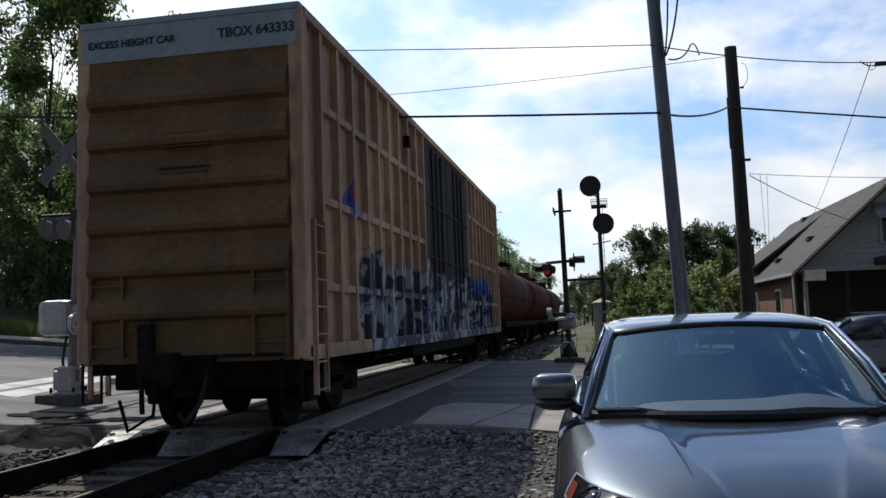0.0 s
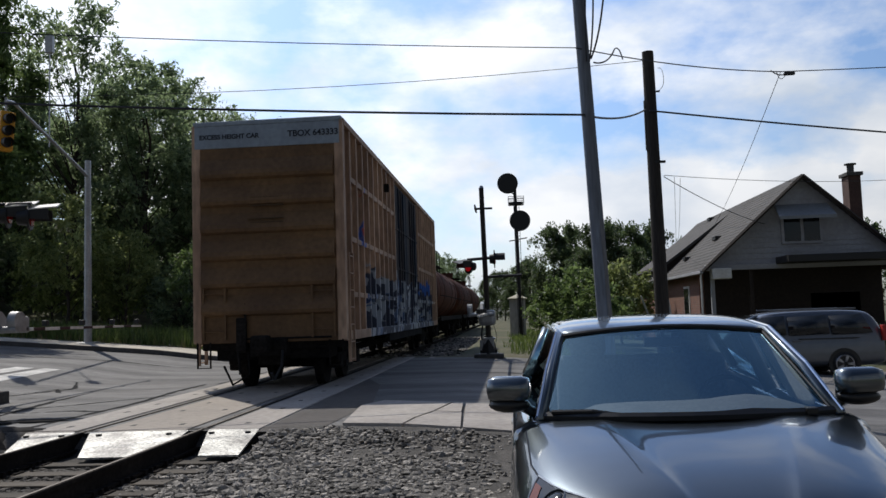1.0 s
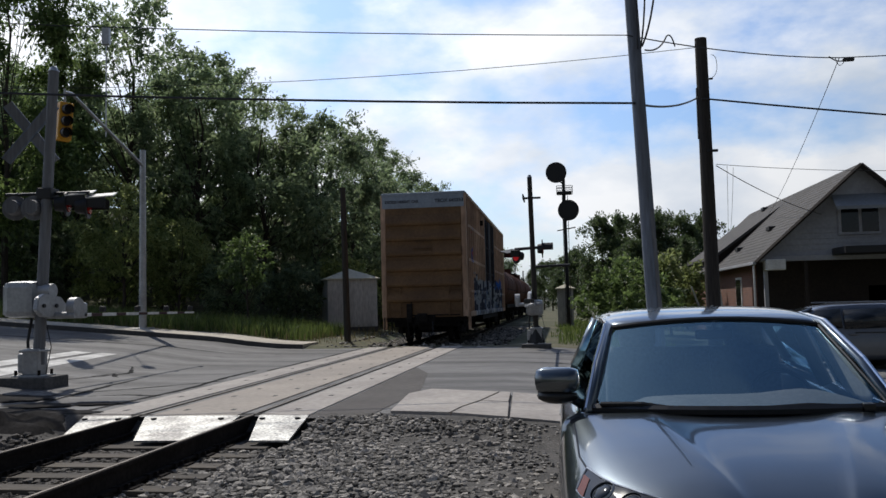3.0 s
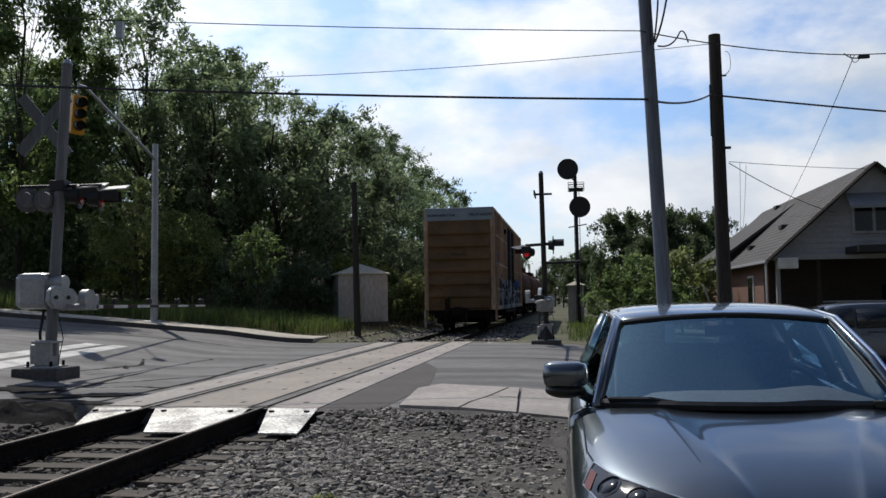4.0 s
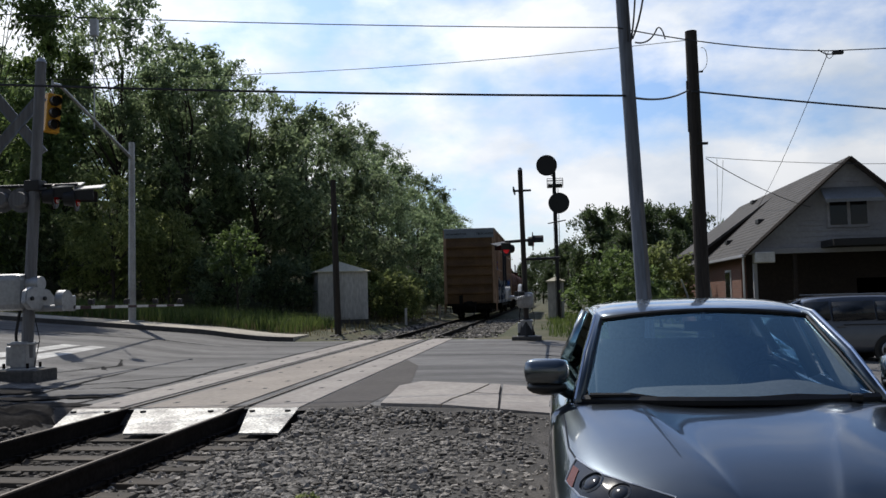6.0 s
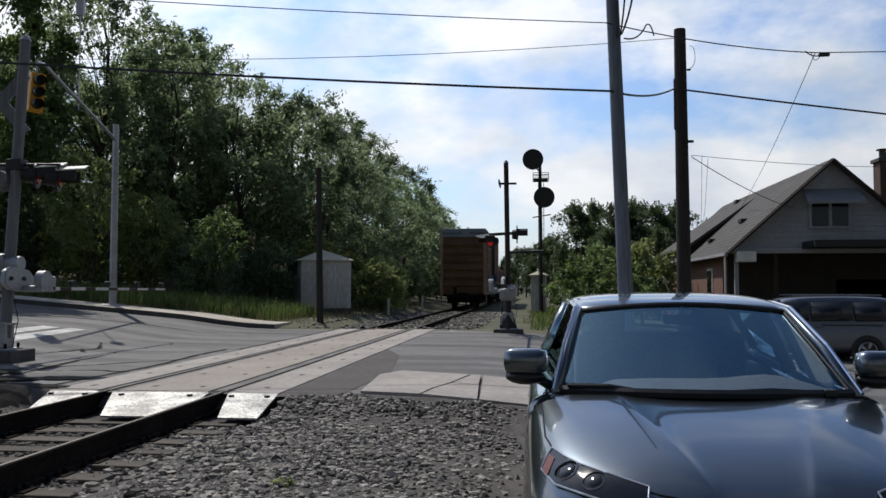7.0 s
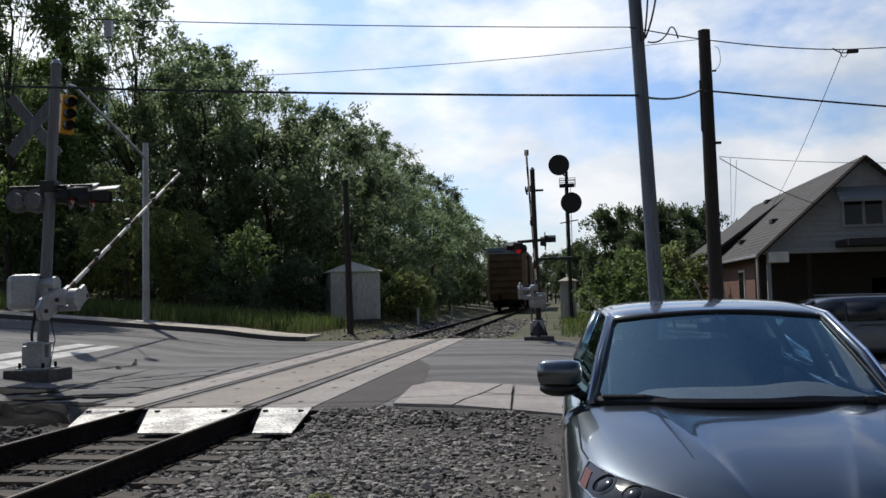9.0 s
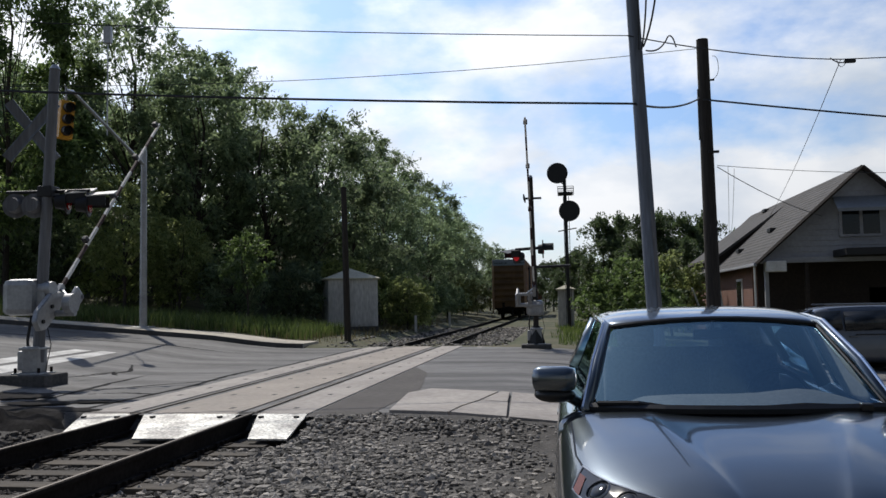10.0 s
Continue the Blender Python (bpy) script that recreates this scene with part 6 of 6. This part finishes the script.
    grid_patch("headliner", [[(-0.57, 1.98, 1.42), (0, 1.94, 1.45), (0.57, 1.98, 1.42)], [(-0.57, 2.9, 1.46), (0, 2.9, 1.50), (0.57, 2.9, 1.46)], [(-0.52, 3.9, 1.39), (0, 3.9, 1.41), (0.52, 3.9, 1.39)]], M_CABIN, car, levels=0)
    for x in (-0.37, 0.37):
        bm = bmn()
        box(bm, (x - 0.25, 2.25, 0.60), (x + 0.25, 2.78, 0.76), 0.05)
        box(bm, (x - 0.24, 0, -0.05), (x + 0.24, 0.15, 0.58), 0.06, Matrix.Translation((0, 2.72, 0.72)) @ Matrix.Rotation(radians(-14), 4, "X"))
        seat = part("front_seat", bm, M_SEAT, car, "dark cloth front seat", True)
        bm = bmn()
        box(bm, (x - 0.13, 2.86, 1.26), (x + 0.13, 2.97, 1.44), 0.04)
        part("headrest", bm, M_SEAT, seat, smooth=True)
    bm = bmn()
    box(bm, (-0.66, 3.25, 0.6), (0.66, 3.75, 0.78), 0.05)
    box(bm, (-0.66, 3.68, 0.7), (0.66, 3.85, 1.22), 0.05)
    part("rear_bench", bm, M_SEAT, car, smooth=True)
    bm = bmn()
    for k in range(20):
        a, b = math.tau * k / 20, math.tau * (k + 1) / 20
        f = lambda q: (0.37 + 0.18 * math.cos(q), 1.88 + 0.07 * math.sin(q), 1.0 + 0.165 * math.sin(q))
        rod(bm, f(a), f(b), 0.014, seg=6)
    rod(bm, (0.37, 1.78, 0.95), (0.37, 1.89, 1.0), 0.03, seg=8)
    part("steering_wheel", bm, M_TRIM, car)
    bm = bmn()
    box(bm, (-0.11, 1.90, 1.36), (0.11, 1.93, 1.42), 0.012)
    rod(bm, (0, 1.90, 1.42), (0, 1.88, 1.47), 0.012, seg=6)
    part("rear_view_mirror", bm, M_TRIM, car)
    for s in (-1, 1):
        grid_patch("pillar_trim", [[(s * 0.755, 1.36, 1.03), (s * 0.735, 1.55, 1.02), (s * 0.68, 1.72, 1.03)], [(s * 0.69, 1.60, 1.23), (s * 0.675, 1.73, 1.22), (s * 0.645, 1.84, 1.22)], [(s * 0.60, 1.92, 1.42), (s * 0.595, 1.98, 1.42), (s * 0.585, 2.04, 1.42)]], M_PALETRIM, car, "pale inner pillar trim", levels=1, thick=0.01)
    for pane in car.children:
        if pane.name.startswith(("windscreen", "side_window", "rear_window")):
            pane.visible_shadow = False
    # front end
    bm = bmn()
    box(bm, (-0.46, -0.03, 0.36), (0.46, 0.06, 0.62), 0.03)
    part("grille", bm, M_TRIM, car, "black grille")
    bm = bmn()
    tube(bm, [(-0.40, 0.02, 0.665), (-0.22, -0.035, 0.42), (0.22, -0.035, 0.42), (0.40, 0.02, 0.665)], 0.022, 8)
    part("grille_trim", bm, M_CHROME, car)
    bm = bmn()
    box(bm, (-0.7, 0.0, 0.2), (0.7, 0.1, 0.3), 0.03)
    part("lower_bumper", bm, M_TRIM, car)
    for s in (-1, 1):
        for y in (0.82, 3.46):
            wheel(car, s * 0.79, y, 0.335, 0.215, s)
            bm = bmn()
            tube(bm, [(s * 0.89, y + 0.385 * math.cos(math.pi * k / 14), 0.335 + 0.385 * math.sin(math.pi * k / 14)) for k in range(15)], 0.035, 6)
            part("wheel_arch", bm, M_TRIM, car)
        for y in (2.2, 3.2):
            bm = bmn()
            box(bm, (s * 0.905, y, 0.86), (s * 0.945, y + 0.2, 0.89), 0.012)
            part("door_handle", bm, M_PAINT, car)
    return car


crossover(pose(0.90, 3.36, -0.30))


def minivan(at):
    """A minivan lying along y, nose at y = 0."""
    van = thing("parked_minivan", "silver minivan standing beyond the grey car", "car", "parked cars", at)

    def sec(w, zb, zm, zbelt, xt, zt):
        return [(0, zb), (w * 0.9, zb), (w, zb + 0.12), (w, zm), (w * 0.97, zbelt), (xt, zt - 0.06), (xt * 0.85, zt), (0, zt + 0.02)]
    st = [(0.0, sec(0.70, 0.3, 0.5, 0.62, 0.55, 0.72)), (0.12, sec(0.86, 0.25, 0.55, 0.72, 0.72, 0.84)), (0.5, sec(0.95, 0.24, 0.6, 0.86, 0.80, 0.97)), (1.05, sec(0.97, 0.24, 0.62, 0.98, 0.82, 1.08)),
          (1.25, sec(0.97, 0.24, 0.62, 1.02, 0.82, 1.18)), (1.95, sec(0.98, 0.24, 0.62, 1.06, 0.72, 1.62)), (2.3, sec(0.98, 0.24, 0.62, 1.07, 0.70, 1.70)), (3.4, sec(0.98, 0.24, 0.62, 1.08, 0.70, 1.73)),
          (4.5, sec(0.97, 0.25, 0.62, 1.09, 0.69, 1.71)), (4.85, sec(0.94, 0.26, 0.62, 1.08, 0.66, 1.66)), (5.05, sec(0.90, 0.3, 0.62, 1.06, 0.70, 1.30)), (5.12, sec(0.84, 0.34, 0.6, 0.98, 0.72, 1.05))]
    loft("body", st, M_VANPAINT, van, "silver painted body")
    for s in (-1, 1):
        for y0, y1, y2, y3 in ((1.55, 2.02, 2.55, 2.60), (2.66, 2.68, 3.68, 3.68), (3.74, 3.74, 4.75, 4.55)):
            grid_patch("side_window", [[(s * 0.975, y0, 1.10), (s * 0.975, y2 if y2 != 2.55 else 2.60, 1.12)], [(s * 0.80, y1, 1.57), (s * 0.80, y3, 1.60)]], M_DARKWIN, van, "dark tinted side window", levels=0, thick=0.03)
        bm = bmn()
        box(bm, (s * 0.96, 2.9, 0.985), (s * 0.995, 4.4, 1.005))
        part("door_track", bm, M_TRIM, van)
        for y in (2.35, 2.75):
            bm = bmn()
            box(bm, (s * 0.975, y, 0.93), (s * 1.01, y + 0.2, 0.965), 0.01)
            part("door_handle", bm, M_VANPAINT, van)
        bm = bmn()
        box(bm, (s * 0.76, 5.0, 0.9), (s * 0.95, 5.1, 1.3), 0.03)
        part("tail_lamp", bm, M_REDPAINT, van)
        bm = bmn()
        box(bm, (s * 0.72, -0.01, 0.64), (s * 0.93, 0.22, 0.80), 0.04)
        part("headlamp", bm, M_CHROME, van)
        bm = bmn()
        box(bm, (s * 0.99, 1.5, 1.04), (s * 1.18, 1.62, 1.2), 0.04)
        part("door_mirror", bm, M_VANPAINT, van)
        for y in (0.95, 4.0):
            bm = bmn()
            rod(bm, (s * 0.90, y, 0.34), (s * 0.985, y, 0.34), 0.40, seg=32)
            part("wheel_well", bm, M_TRIM, van)
            wheel(van, s * 0.90, y, 0.335, 0.2, s)
    grid_patch("windscreen", [[(-0.78, 1.28, 1.18), (0.78, 1.28, 1.18)], [(-0.66, 1.97, 1.63), (0.66, 1.97, 1.63)]], M_DARKWIN, van, levels=0, thick=0.02)
    for s in (-0.6, 0.6):
        bm = bmn()
        box(bm, (s - 0.02, 2.3, 1.73), (s + 0.02, 4.5, 1.77), 0.008)
        part("roof_rail", bm, M_VANPAINT, van)
    return van


minivan(pose(4.42, 23.4, road_z(8.0) - 0.06, 0, 0, -90))

# ---- tank cars ahead of the boxcar ----
M_TANK = mat("rusty_brown_tank", (0.15, 0.058, 0.038), 0.85, scale=3, vary=0.3, second=(0.08, 0.035, 0.026), spec=0.1)


def tank_car():
    t = thing("tank_car", "rust-brown railway tank car", "tank car", "tank cars")
    bm = bmn()
    L, R, zc = 14.6, 1.32, 2.38
    prof = [(0.0, 0.02), (0.08, 0.6), (0.25, 0.95), (0.5, 1.17), (0.8, 1.28), (1.1, R)]
    prof = prof + [(L / 2, R)] + [(L - y, r) for y, r in prof[::-1]]
    n, rings = 32, []
    for y, r in prof:
        rings.append([bm.verts.new((r * math.cos(math.tau * k / n), y, zc + r * math.sin(math.tau * k / n))) for k in range(n)])
    for a, b in zip(rings, rings[1:]):
        for k in range(n):
            bm.faces.new((a[k], a[(k + 1) % n], b[(k + 1) % n], b[k]))
    part("tank", bm, M_TANK, t, "rounded brown tank shell", True)
    for y in (2.4, 4.8, 9.8, 12.2):
        b = bmn()
        rod(b, (0, y - 0.04, zc), (0, y + 0.04, zc), R + 0.012, seg=32)
        part("band", b, M_TANK, t)
    b = bmn()
    rod(b, (0, 7.3, zc + R - 0.1), (0, 7.3, zc + R + 0.45), 0.42, seg=20)
    part("dome", b, M_TANK, t)
    b = bmn()
    for sx in (-0.75, 0.75):
        tube(b, [(sx, 5.9, zc + R + 0.8), (sx, 8.7, zc + R + 0.8)], 0.03)
        for y in (5.9, 7.3, 8.7):
            rod(b, (sx, y, zc + R - 0.4), (sx, y, zc + R + 0.8), 0.025, seg=6)
    box(b, (-0.9, 5.9, zc + R - 0.02), (0.9, 8.7, zc + R + 0.02))
    part("walkway", b, M_UNDER, t, "dark railed walkway")
    for sx in (-1, 1):
        b = bmn()
        box(b, (sx * 1.42, 0.2, 1.0), (sx * 1.5, L - 0.2, 1.2))
        tube(b, [(sx * 1.5, 0.2, 2.1), (sx * 1.56, 1.2, 2.1), (sx * 1.56, L - 1.2, 2.1), (sx * 1.5, L - 0.2, 2.1)], 0.02)
        part("side_beam", b, M_UNDER, t)
    underframe(t, L)
    return t


tank_one = tank_car()
tank_two = copy_thing(tank_one, pose(XC, 60, 0))
tank_three = copy_thing(tank_one, pose(XC, 76, 0))

# ---- the house ----
def brick_mat(name):
    m = bpy.data.materials.new(name)
    m.use_nodes = True
    n, l = m.node_tree.nodes, m.node_tree.links
    b = n["Principled BSDF"]
    b.inputs["Roughness"].default_value = 0.9
    tc, mp, bt = n.new("ShaderNodeTexCoord"), n.new("ShaderNodeMapping"), n.new("ShaderNodeTexBrick")
    mp.inputs["Rotation"].default_value = (radians(90), 0, 0)
    sx = n.new("ShaderNodeSeparateXYZ")
    cx = n.new("ShaderNodeCombineXYZ")
    ad = n.new("ShaderNodeMath")
    l.new(tc.outputs["Object"], sx.inputs[0])
    l.new(sx.outputs[0], ad.inputs[0])
    l.new(sx.outputs[1], ad.inputs[1])
    l.new(ad.outputs[0], cx.inputs[0])
    l.new(sx.outputs[2], cx.inputs[1])
    l.new(cx.outputs[0], bt.inputs["Vector"])
    bt.inputs["Scale"].default_value = 1.0
    bt.inputs["Brick Width"].default_value, bt.inputs["Row Height"].default_value, bt.inputs["Mortar Size"].default_value = 0.215, 0.075, 0.008
    bt.inputs["Color1"].default_value, bt.inputs["Color2"].default_value, bt.inputs["Mortar"].default_value = (0.22, 0.085, 0.052, 1), (0.145, 0.056, 0.04, 1), (0.19, 0.16, 0.135, 1)
    l.new(bt.outputs["Color"], b.inputs["Base Color"])
    return m


M_BRICKWALL = brick_mat("brickwork")
M_AWNING = mat("awning", (0.22, 0.235, 0.25), 0.6, scale=5, vary=0.1)
# near-black brown: painted shade inside the porch; also colours posts and boards
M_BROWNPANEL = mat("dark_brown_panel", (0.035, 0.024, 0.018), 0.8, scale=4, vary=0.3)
# brick darkened to carry the shade on the chimney and in the porch
M_DARKBRICK = mat("shade_dark_brick", (0.09, 0.05, 0.04), 0.9, scale=14, vary=0.3, bump=0.4)
house = thing("house", "brick bungalow with grey gabled roof and shaded porch", "house", at=pose(0, 0, -0.95))
Z = 0.95
X0, X1, XP, YF, YB, ZE, ZP = 7.45, 14.55, 11.0, 32.5, 50.0, 2.85 + Z, 6.05 + Z
bm = bmn()
box(bm, (X0, 34.4, -0.3), (X1, YB, ZE))
part("wall", bm, M_BRICKWALL, house, "red brick wall")
# sheet added over the brick to paint the porch's deep shade
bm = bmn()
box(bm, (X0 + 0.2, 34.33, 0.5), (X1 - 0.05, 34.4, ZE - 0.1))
part("porch_shade_panel", bm, M_BROWNPANEL, house, "near-black brown sheet standing in for the porch's deep shade")
# gable of horizontal boards
k = 0
zb = ZE - 0.05
while zb < ZP - 0.12:
    zt = min(zb + 0.2, ZP - 0.08)
    wa = (ZP - zb) / (ZP - ZE) * (XP - X0)
    wb = (ZP - zt) / (ZP - ZE) * (XP - X0)
    v = [(XP - wa, YF + 0.02, zb), (XP + wa, YF + 0.02, zb), (XP + wb, YF + 0.045, zt), (XP - wb, YF + 0.045, zt), (XP - wa, YF + 0.3, zb), (XP + wa, YF + 0.3, zb), (XP + wb, YF + 0.3, zt), (XP - wb, YF + 0.3, zt)]
    raw("siding_board", v, [(0, 1, 2, 3), (4, 7, 6, 5), (0, 4, 5, 1), (2, 6, 7, 3), (0, 3, 7, 4), (1, 5, 6, 2)], M_SIDING, house)
    zb = zt
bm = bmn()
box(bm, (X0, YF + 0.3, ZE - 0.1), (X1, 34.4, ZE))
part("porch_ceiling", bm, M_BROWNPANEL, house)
bm = bmn()
box(bm, (X0 - 0.15, YF - 0.12, ZE - 0.26), (X1 + 0.15, YF + 0.12, ZE - 0.05), 0.02)
part("porch_beam", bm, M_SIDING, house, "pale beam along the porch roof")
bm = bmn()
box(bm, (9.9, 30.9, ZE - 0.10), (X1 + 0.6, YF - 0.1, ZE + 0.16), 0.02)
part("porch_canopy", bm, M_BLACK, house, "dark flat canopy over the porch")
bm = bmn()
box(bm, (X0, YF, -0.3), (X1, 34.4, 0.55))
part("porch_floor", bm, M_DARKCONC, house)
# parapet added to close off the sides and keep the porch dark
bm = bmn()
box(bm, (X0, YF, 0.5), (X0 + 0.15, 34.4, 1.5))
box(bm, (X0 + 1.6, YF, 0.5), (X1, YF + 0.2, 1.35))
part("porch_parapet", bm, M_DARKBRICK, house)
for x in (X0 + 0.12, X0 + 1.55, X1 - 0.25):
    bm = bmn()
    box(bm, (x - 0.07, YF + 0.02, 0.5), (x + 0.07, YF + 0.16, ZE - 0.2), 0.01)
    part("porch_post", bm, M_SIDING if x < X0 + 1 else M_BROWNPANEL, house)
bm = bmn()
box(bm, (X0 + 2.4, 34.34, 0.55), (X0 + 3.4, 34.42, 2.65), 0.01)
part("door", bm, M_BLACK, house, "dark front door")
bm = bmn()
box(bm, (X0 + 4.3, 34.33, 1.3), (X0 + 6.2, 34.42, 2.6), 0.01)
part("front_window", bm, M_DARKWIN, house)
# roof: two slopes of shingle courses
pitch = math.atan2(ZP - ZE, XP - X0)
slope = math.hypot(ZP - ZE, XP - X0)
for s in (-1, 1):
    for c in range(22):
        d0, d1 = (slope + 0.42) * c / 22, (slope + 0.42) * (c + 1) / 22 + 0.03
        p0 = (XP + s * d0 * math.cos(pitch), ZP - d0 * math.sin(pitch))
        p1 = (XP + s * d1 * math.cos(pitch), ZP - d1 * math.sin(pitch))
        u = 0.012 * c / 22
        v = []
        for y in (YF - 0.35, YB + 0.35):
            v += [(p0[0], y, p0[1] + 0.05), (p1[0], y, p1[1] + 0.066), (p1[0], y, p1[1] + 0.02), (p0[0], y, p0[1] - 0.02)]
        raw("shingle_course", v, [(0, 1, 5, 4), (1, 2, 6, 5), (2, 3, 7, 6), (3, 0, 4, 7), (0, 3, 2, 1), (4, 5, 6, 7)], M_SHINGLE, house)
    bm = bmn()
    a = Vector((XP, YF - 0.37, ZP + 0.0))
    b = Vector((XP + s * (slope + 0.42) * math.cos(pitch), YF - 0.37, ZP - (slope + 0.42) * math.sin(pitch)))
    rod(bm, a, b, 0.07, seg=4)
    part("barge_board", bm, M_BROWNPANEL, house)
    bm = bmn()
    xe = XP + s * (slope + 0.46) * math.cos(pitch)
    box(bm, (xe - 0.06, YF - 0.3, ZE - 0.36), (xe + 0.06, YB + 0.3, ZE - 0.25), 0.02)
    part("gutter", bm, M_SIDING, house, "pale gutter")
    bm = bmn()
    rod(bm, (xe + 0.05, YF + 0.1, -0.2), (xe + 0.05, YF + 0.1, ZE - 0.3), 0.04, seg=8)
    part("downpipe", bm, M_WHITE, house)
# side dormer
bm = bmn()
v = [(10.7, 41.0, 5.80 + Z), (10.7, 49.9, 5.80 + Z), (7.25, 49.9, 3.30 + Z), (7.25, 41.0, 3.30 + Z)]
vs = [bm.verts.new(q) for q in v] + [bm.verts.new((a, b, c - 0.14)) for a, b, c in v]
for f in ((0, 1, 2, 3), (7, 6, 5, 4), (0, 4, 5, 1), (1, 5, 6, 2), (2, 6, 7, 3), (3, 7, 4, 0)):
    bm.faces.new([vs[i] for i in f])
part("dormer_roof", bm, M_SHINGLE, house)
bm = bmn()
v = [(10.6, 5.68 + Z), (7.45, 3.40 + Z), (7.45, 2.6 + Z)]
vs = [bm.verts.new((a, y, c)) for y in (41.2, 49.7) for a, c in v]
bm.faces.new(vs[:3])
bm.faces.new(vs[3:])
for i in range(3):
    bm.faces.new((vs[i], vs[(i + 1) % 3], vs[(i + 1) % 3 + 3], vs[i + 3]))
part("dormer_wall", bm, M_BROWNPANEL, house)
for x, y in ((8.77, 36.4), (10.7, 45.5), (8.0, 39.0)):
    bm = bmn()
    z = ZP - abs(x - XP) * math.tan(pitch)
    box(bm, (x - 0.16, y - 0.28, z), (x + 0.16, y + 0.28, z + 0.17), 0.02)
    part("roof_vent", bm, M_BLACK, house, "small dark roof vent")
bm = bmn()
rod(bm, (7.35, 41.4, 3.2 + Z), (7.35, 41.4, 4.4 + Z), 0.05, seg=10)
part("vent_pipe", bm, M_BLACK, house, "thin dark vent pipe beside the dormer")
# gable window and awning
bm = bmn()
box(bm, (10.2, YF - 0.05, 3.5 + Z), (11.7, YF + 0.08, 4.62 + Z), 0.02)
gw = part("window_frame", bm, M_SIDING, house)
for a, b in ((10.3, 10.9), (11.02, 11.6)):
    bm = bmn()
    box(bm, (a, YF - 0.065, 3.6 + Z), (b, YF + 0.0, 4.5 + Z))
    part("pane", bm, M_DARKWIN, gw)
bm = bmn()
v = [(10.0, YF - 0.02, 5.0 + Z), (11.95, YF - 0.02, 5.0 + Z), (12.0, YF - 0.75, 4.5 + Z), (9.95, YF - 0.75, 4.5 + Z), (9.95, YF - 0.75, 4.38 + Z), (12.0, YF - 0.75, 4.38 + Z)]
vs = [bm.verts.new(q) for q in v]
lo = [bm.verts.new((a, b + 0.02, c - 0.03)) for a, b, c in v[:4]]
bm.faces.new(vs[:4])
bm.faces.new((vs[3], vs[2], vs[5], vs[4]))
bm.faces.new(lo)
part("awning", bm, M_AWNING, house, "pale metal window awning")
bm = bmn()
box(bm, (14.0, 35.6, 3.0 + Z), (14.5, 36.3, 6.45 + Z), 0.01)
ch = part("chimney", bm, M_DARKBRICK, house, "tall brick chimney")
bm = bmn()
box(bm, (13.92, 35.5, 6.45 + Z), (14.58, 36.4, 6.6 + Z), 0.02)
rod(bm, (14.25, 35.95, 6.6 + Z), (14.25, 35.95, 6.95 + Z), 0.14, seg=12)
rod(bm, (14.25, 35.95, 6.95 + Z), (14.25, 35.95, 7.0 + Z), 0.24, seg=12)
part("chimney_cap", bm, M_DARKCONC, ch)
# side window and small white box on the corner
bm = bmn()
box(bm, (X0 - 0.04, 36.2, 1.2 + Z * 0.5), (X0 + 0.05, 37.3, 2.6 + Z * 0.5), 0.01)
sw = part("side_window", bm, M_WHITE, house, "white framed side window")
bm = bmn()
box(bm, (X0 - 0.055, 36.3, 1.3 + Z * 0.5), (X0, 37.2, 2.5 + Z * 0.5))
part("pane", bm, M_DARKWIN, sw)
bm = bmn()
box(bm, (X0 + 0.02, YF - 0.5, 2.26 + Z), (X0 + 0.72, YF - 0.1, 2.66 + Z), 0.04)
part("corner_awning", bm, M_WHITE, house, "small white awning at the porch corner")

# flowering shrubs in front of the porch
shrub = tree("flowering_shrub", "low dark shrub in front of the porch", 31, 1.5, 0.9, 0.1, 1500, 0.09, M_LEAF, "shrub", 0.04, "porch shrubs")
shrub.matrix_basis = pose(11.8, 30.6, ground_z(11.8, 30.6))
put(shrub, 13.4, 30.4, 1.1, 80)
M_PETAL = mat("petal", (0.6, 0.5, 0.52), 0.7, scale=20, vary=0.2)
v, f, _ = crown(32, 1.6, 0.85, 0.9, 60, 0.07)
raw("blossom", v, f, M_PETAL, shrub, "pale blossom")


def motions():
    travel = [(0.0, 9.29), (2.5, 24.95), (4.5, 37.7), (7.0, 54.0), (9.0, 67.3), (10.0, 73.9)]
    for car, ahead in ((the_boxcar, 0.0), (tank_one, BL + 1.35), (tank_two, BL + 17.3), (tank_three, BL + 33.25)):
        walk(car, [(t, pose(XC, y + ahead, 0)) for t, y in travel])
    times = [k / 12 for k in range(121)]

    def gone(t):
        for (a, p), (b, q) in zip(travel, travel[1:]):
            if t <= b:
                return p + (q - p) * (t - a) / (b - a) - travel[0][1]
        return travel[-1][1] - travel[0][1]
    for w in the_boxcar.children:
        if w.name.startswith("wheelset"):
            x, y, z = w.location
            walk(w, [(t, pose(x, y, z, -math.degrees(gone(t) / 0.42), 0, 0)) for t in times])
    lift = [(0.0, -0.2), (7.25, -0.2), (7.4, 2.5), (7.6, 6.0), (7.8, 10.4), (8.0, 14.0), (8.2, 18.2), (8.5, 23.5), (9.0, 31.6), (9.5, 39.2), (10.0, 45.6)]
    walk(near_arm, [(t, pose(0.22, 0.0, 1.25, a, 0, 0)) for t, a in lift])
    walk(far_arm, [(t, pose(0.0, -0.3, 1.35, 0, 0, 180) @ pose(0, 0, 0, a * 1.08, 0, 0)) for t, a in lift])


motions()
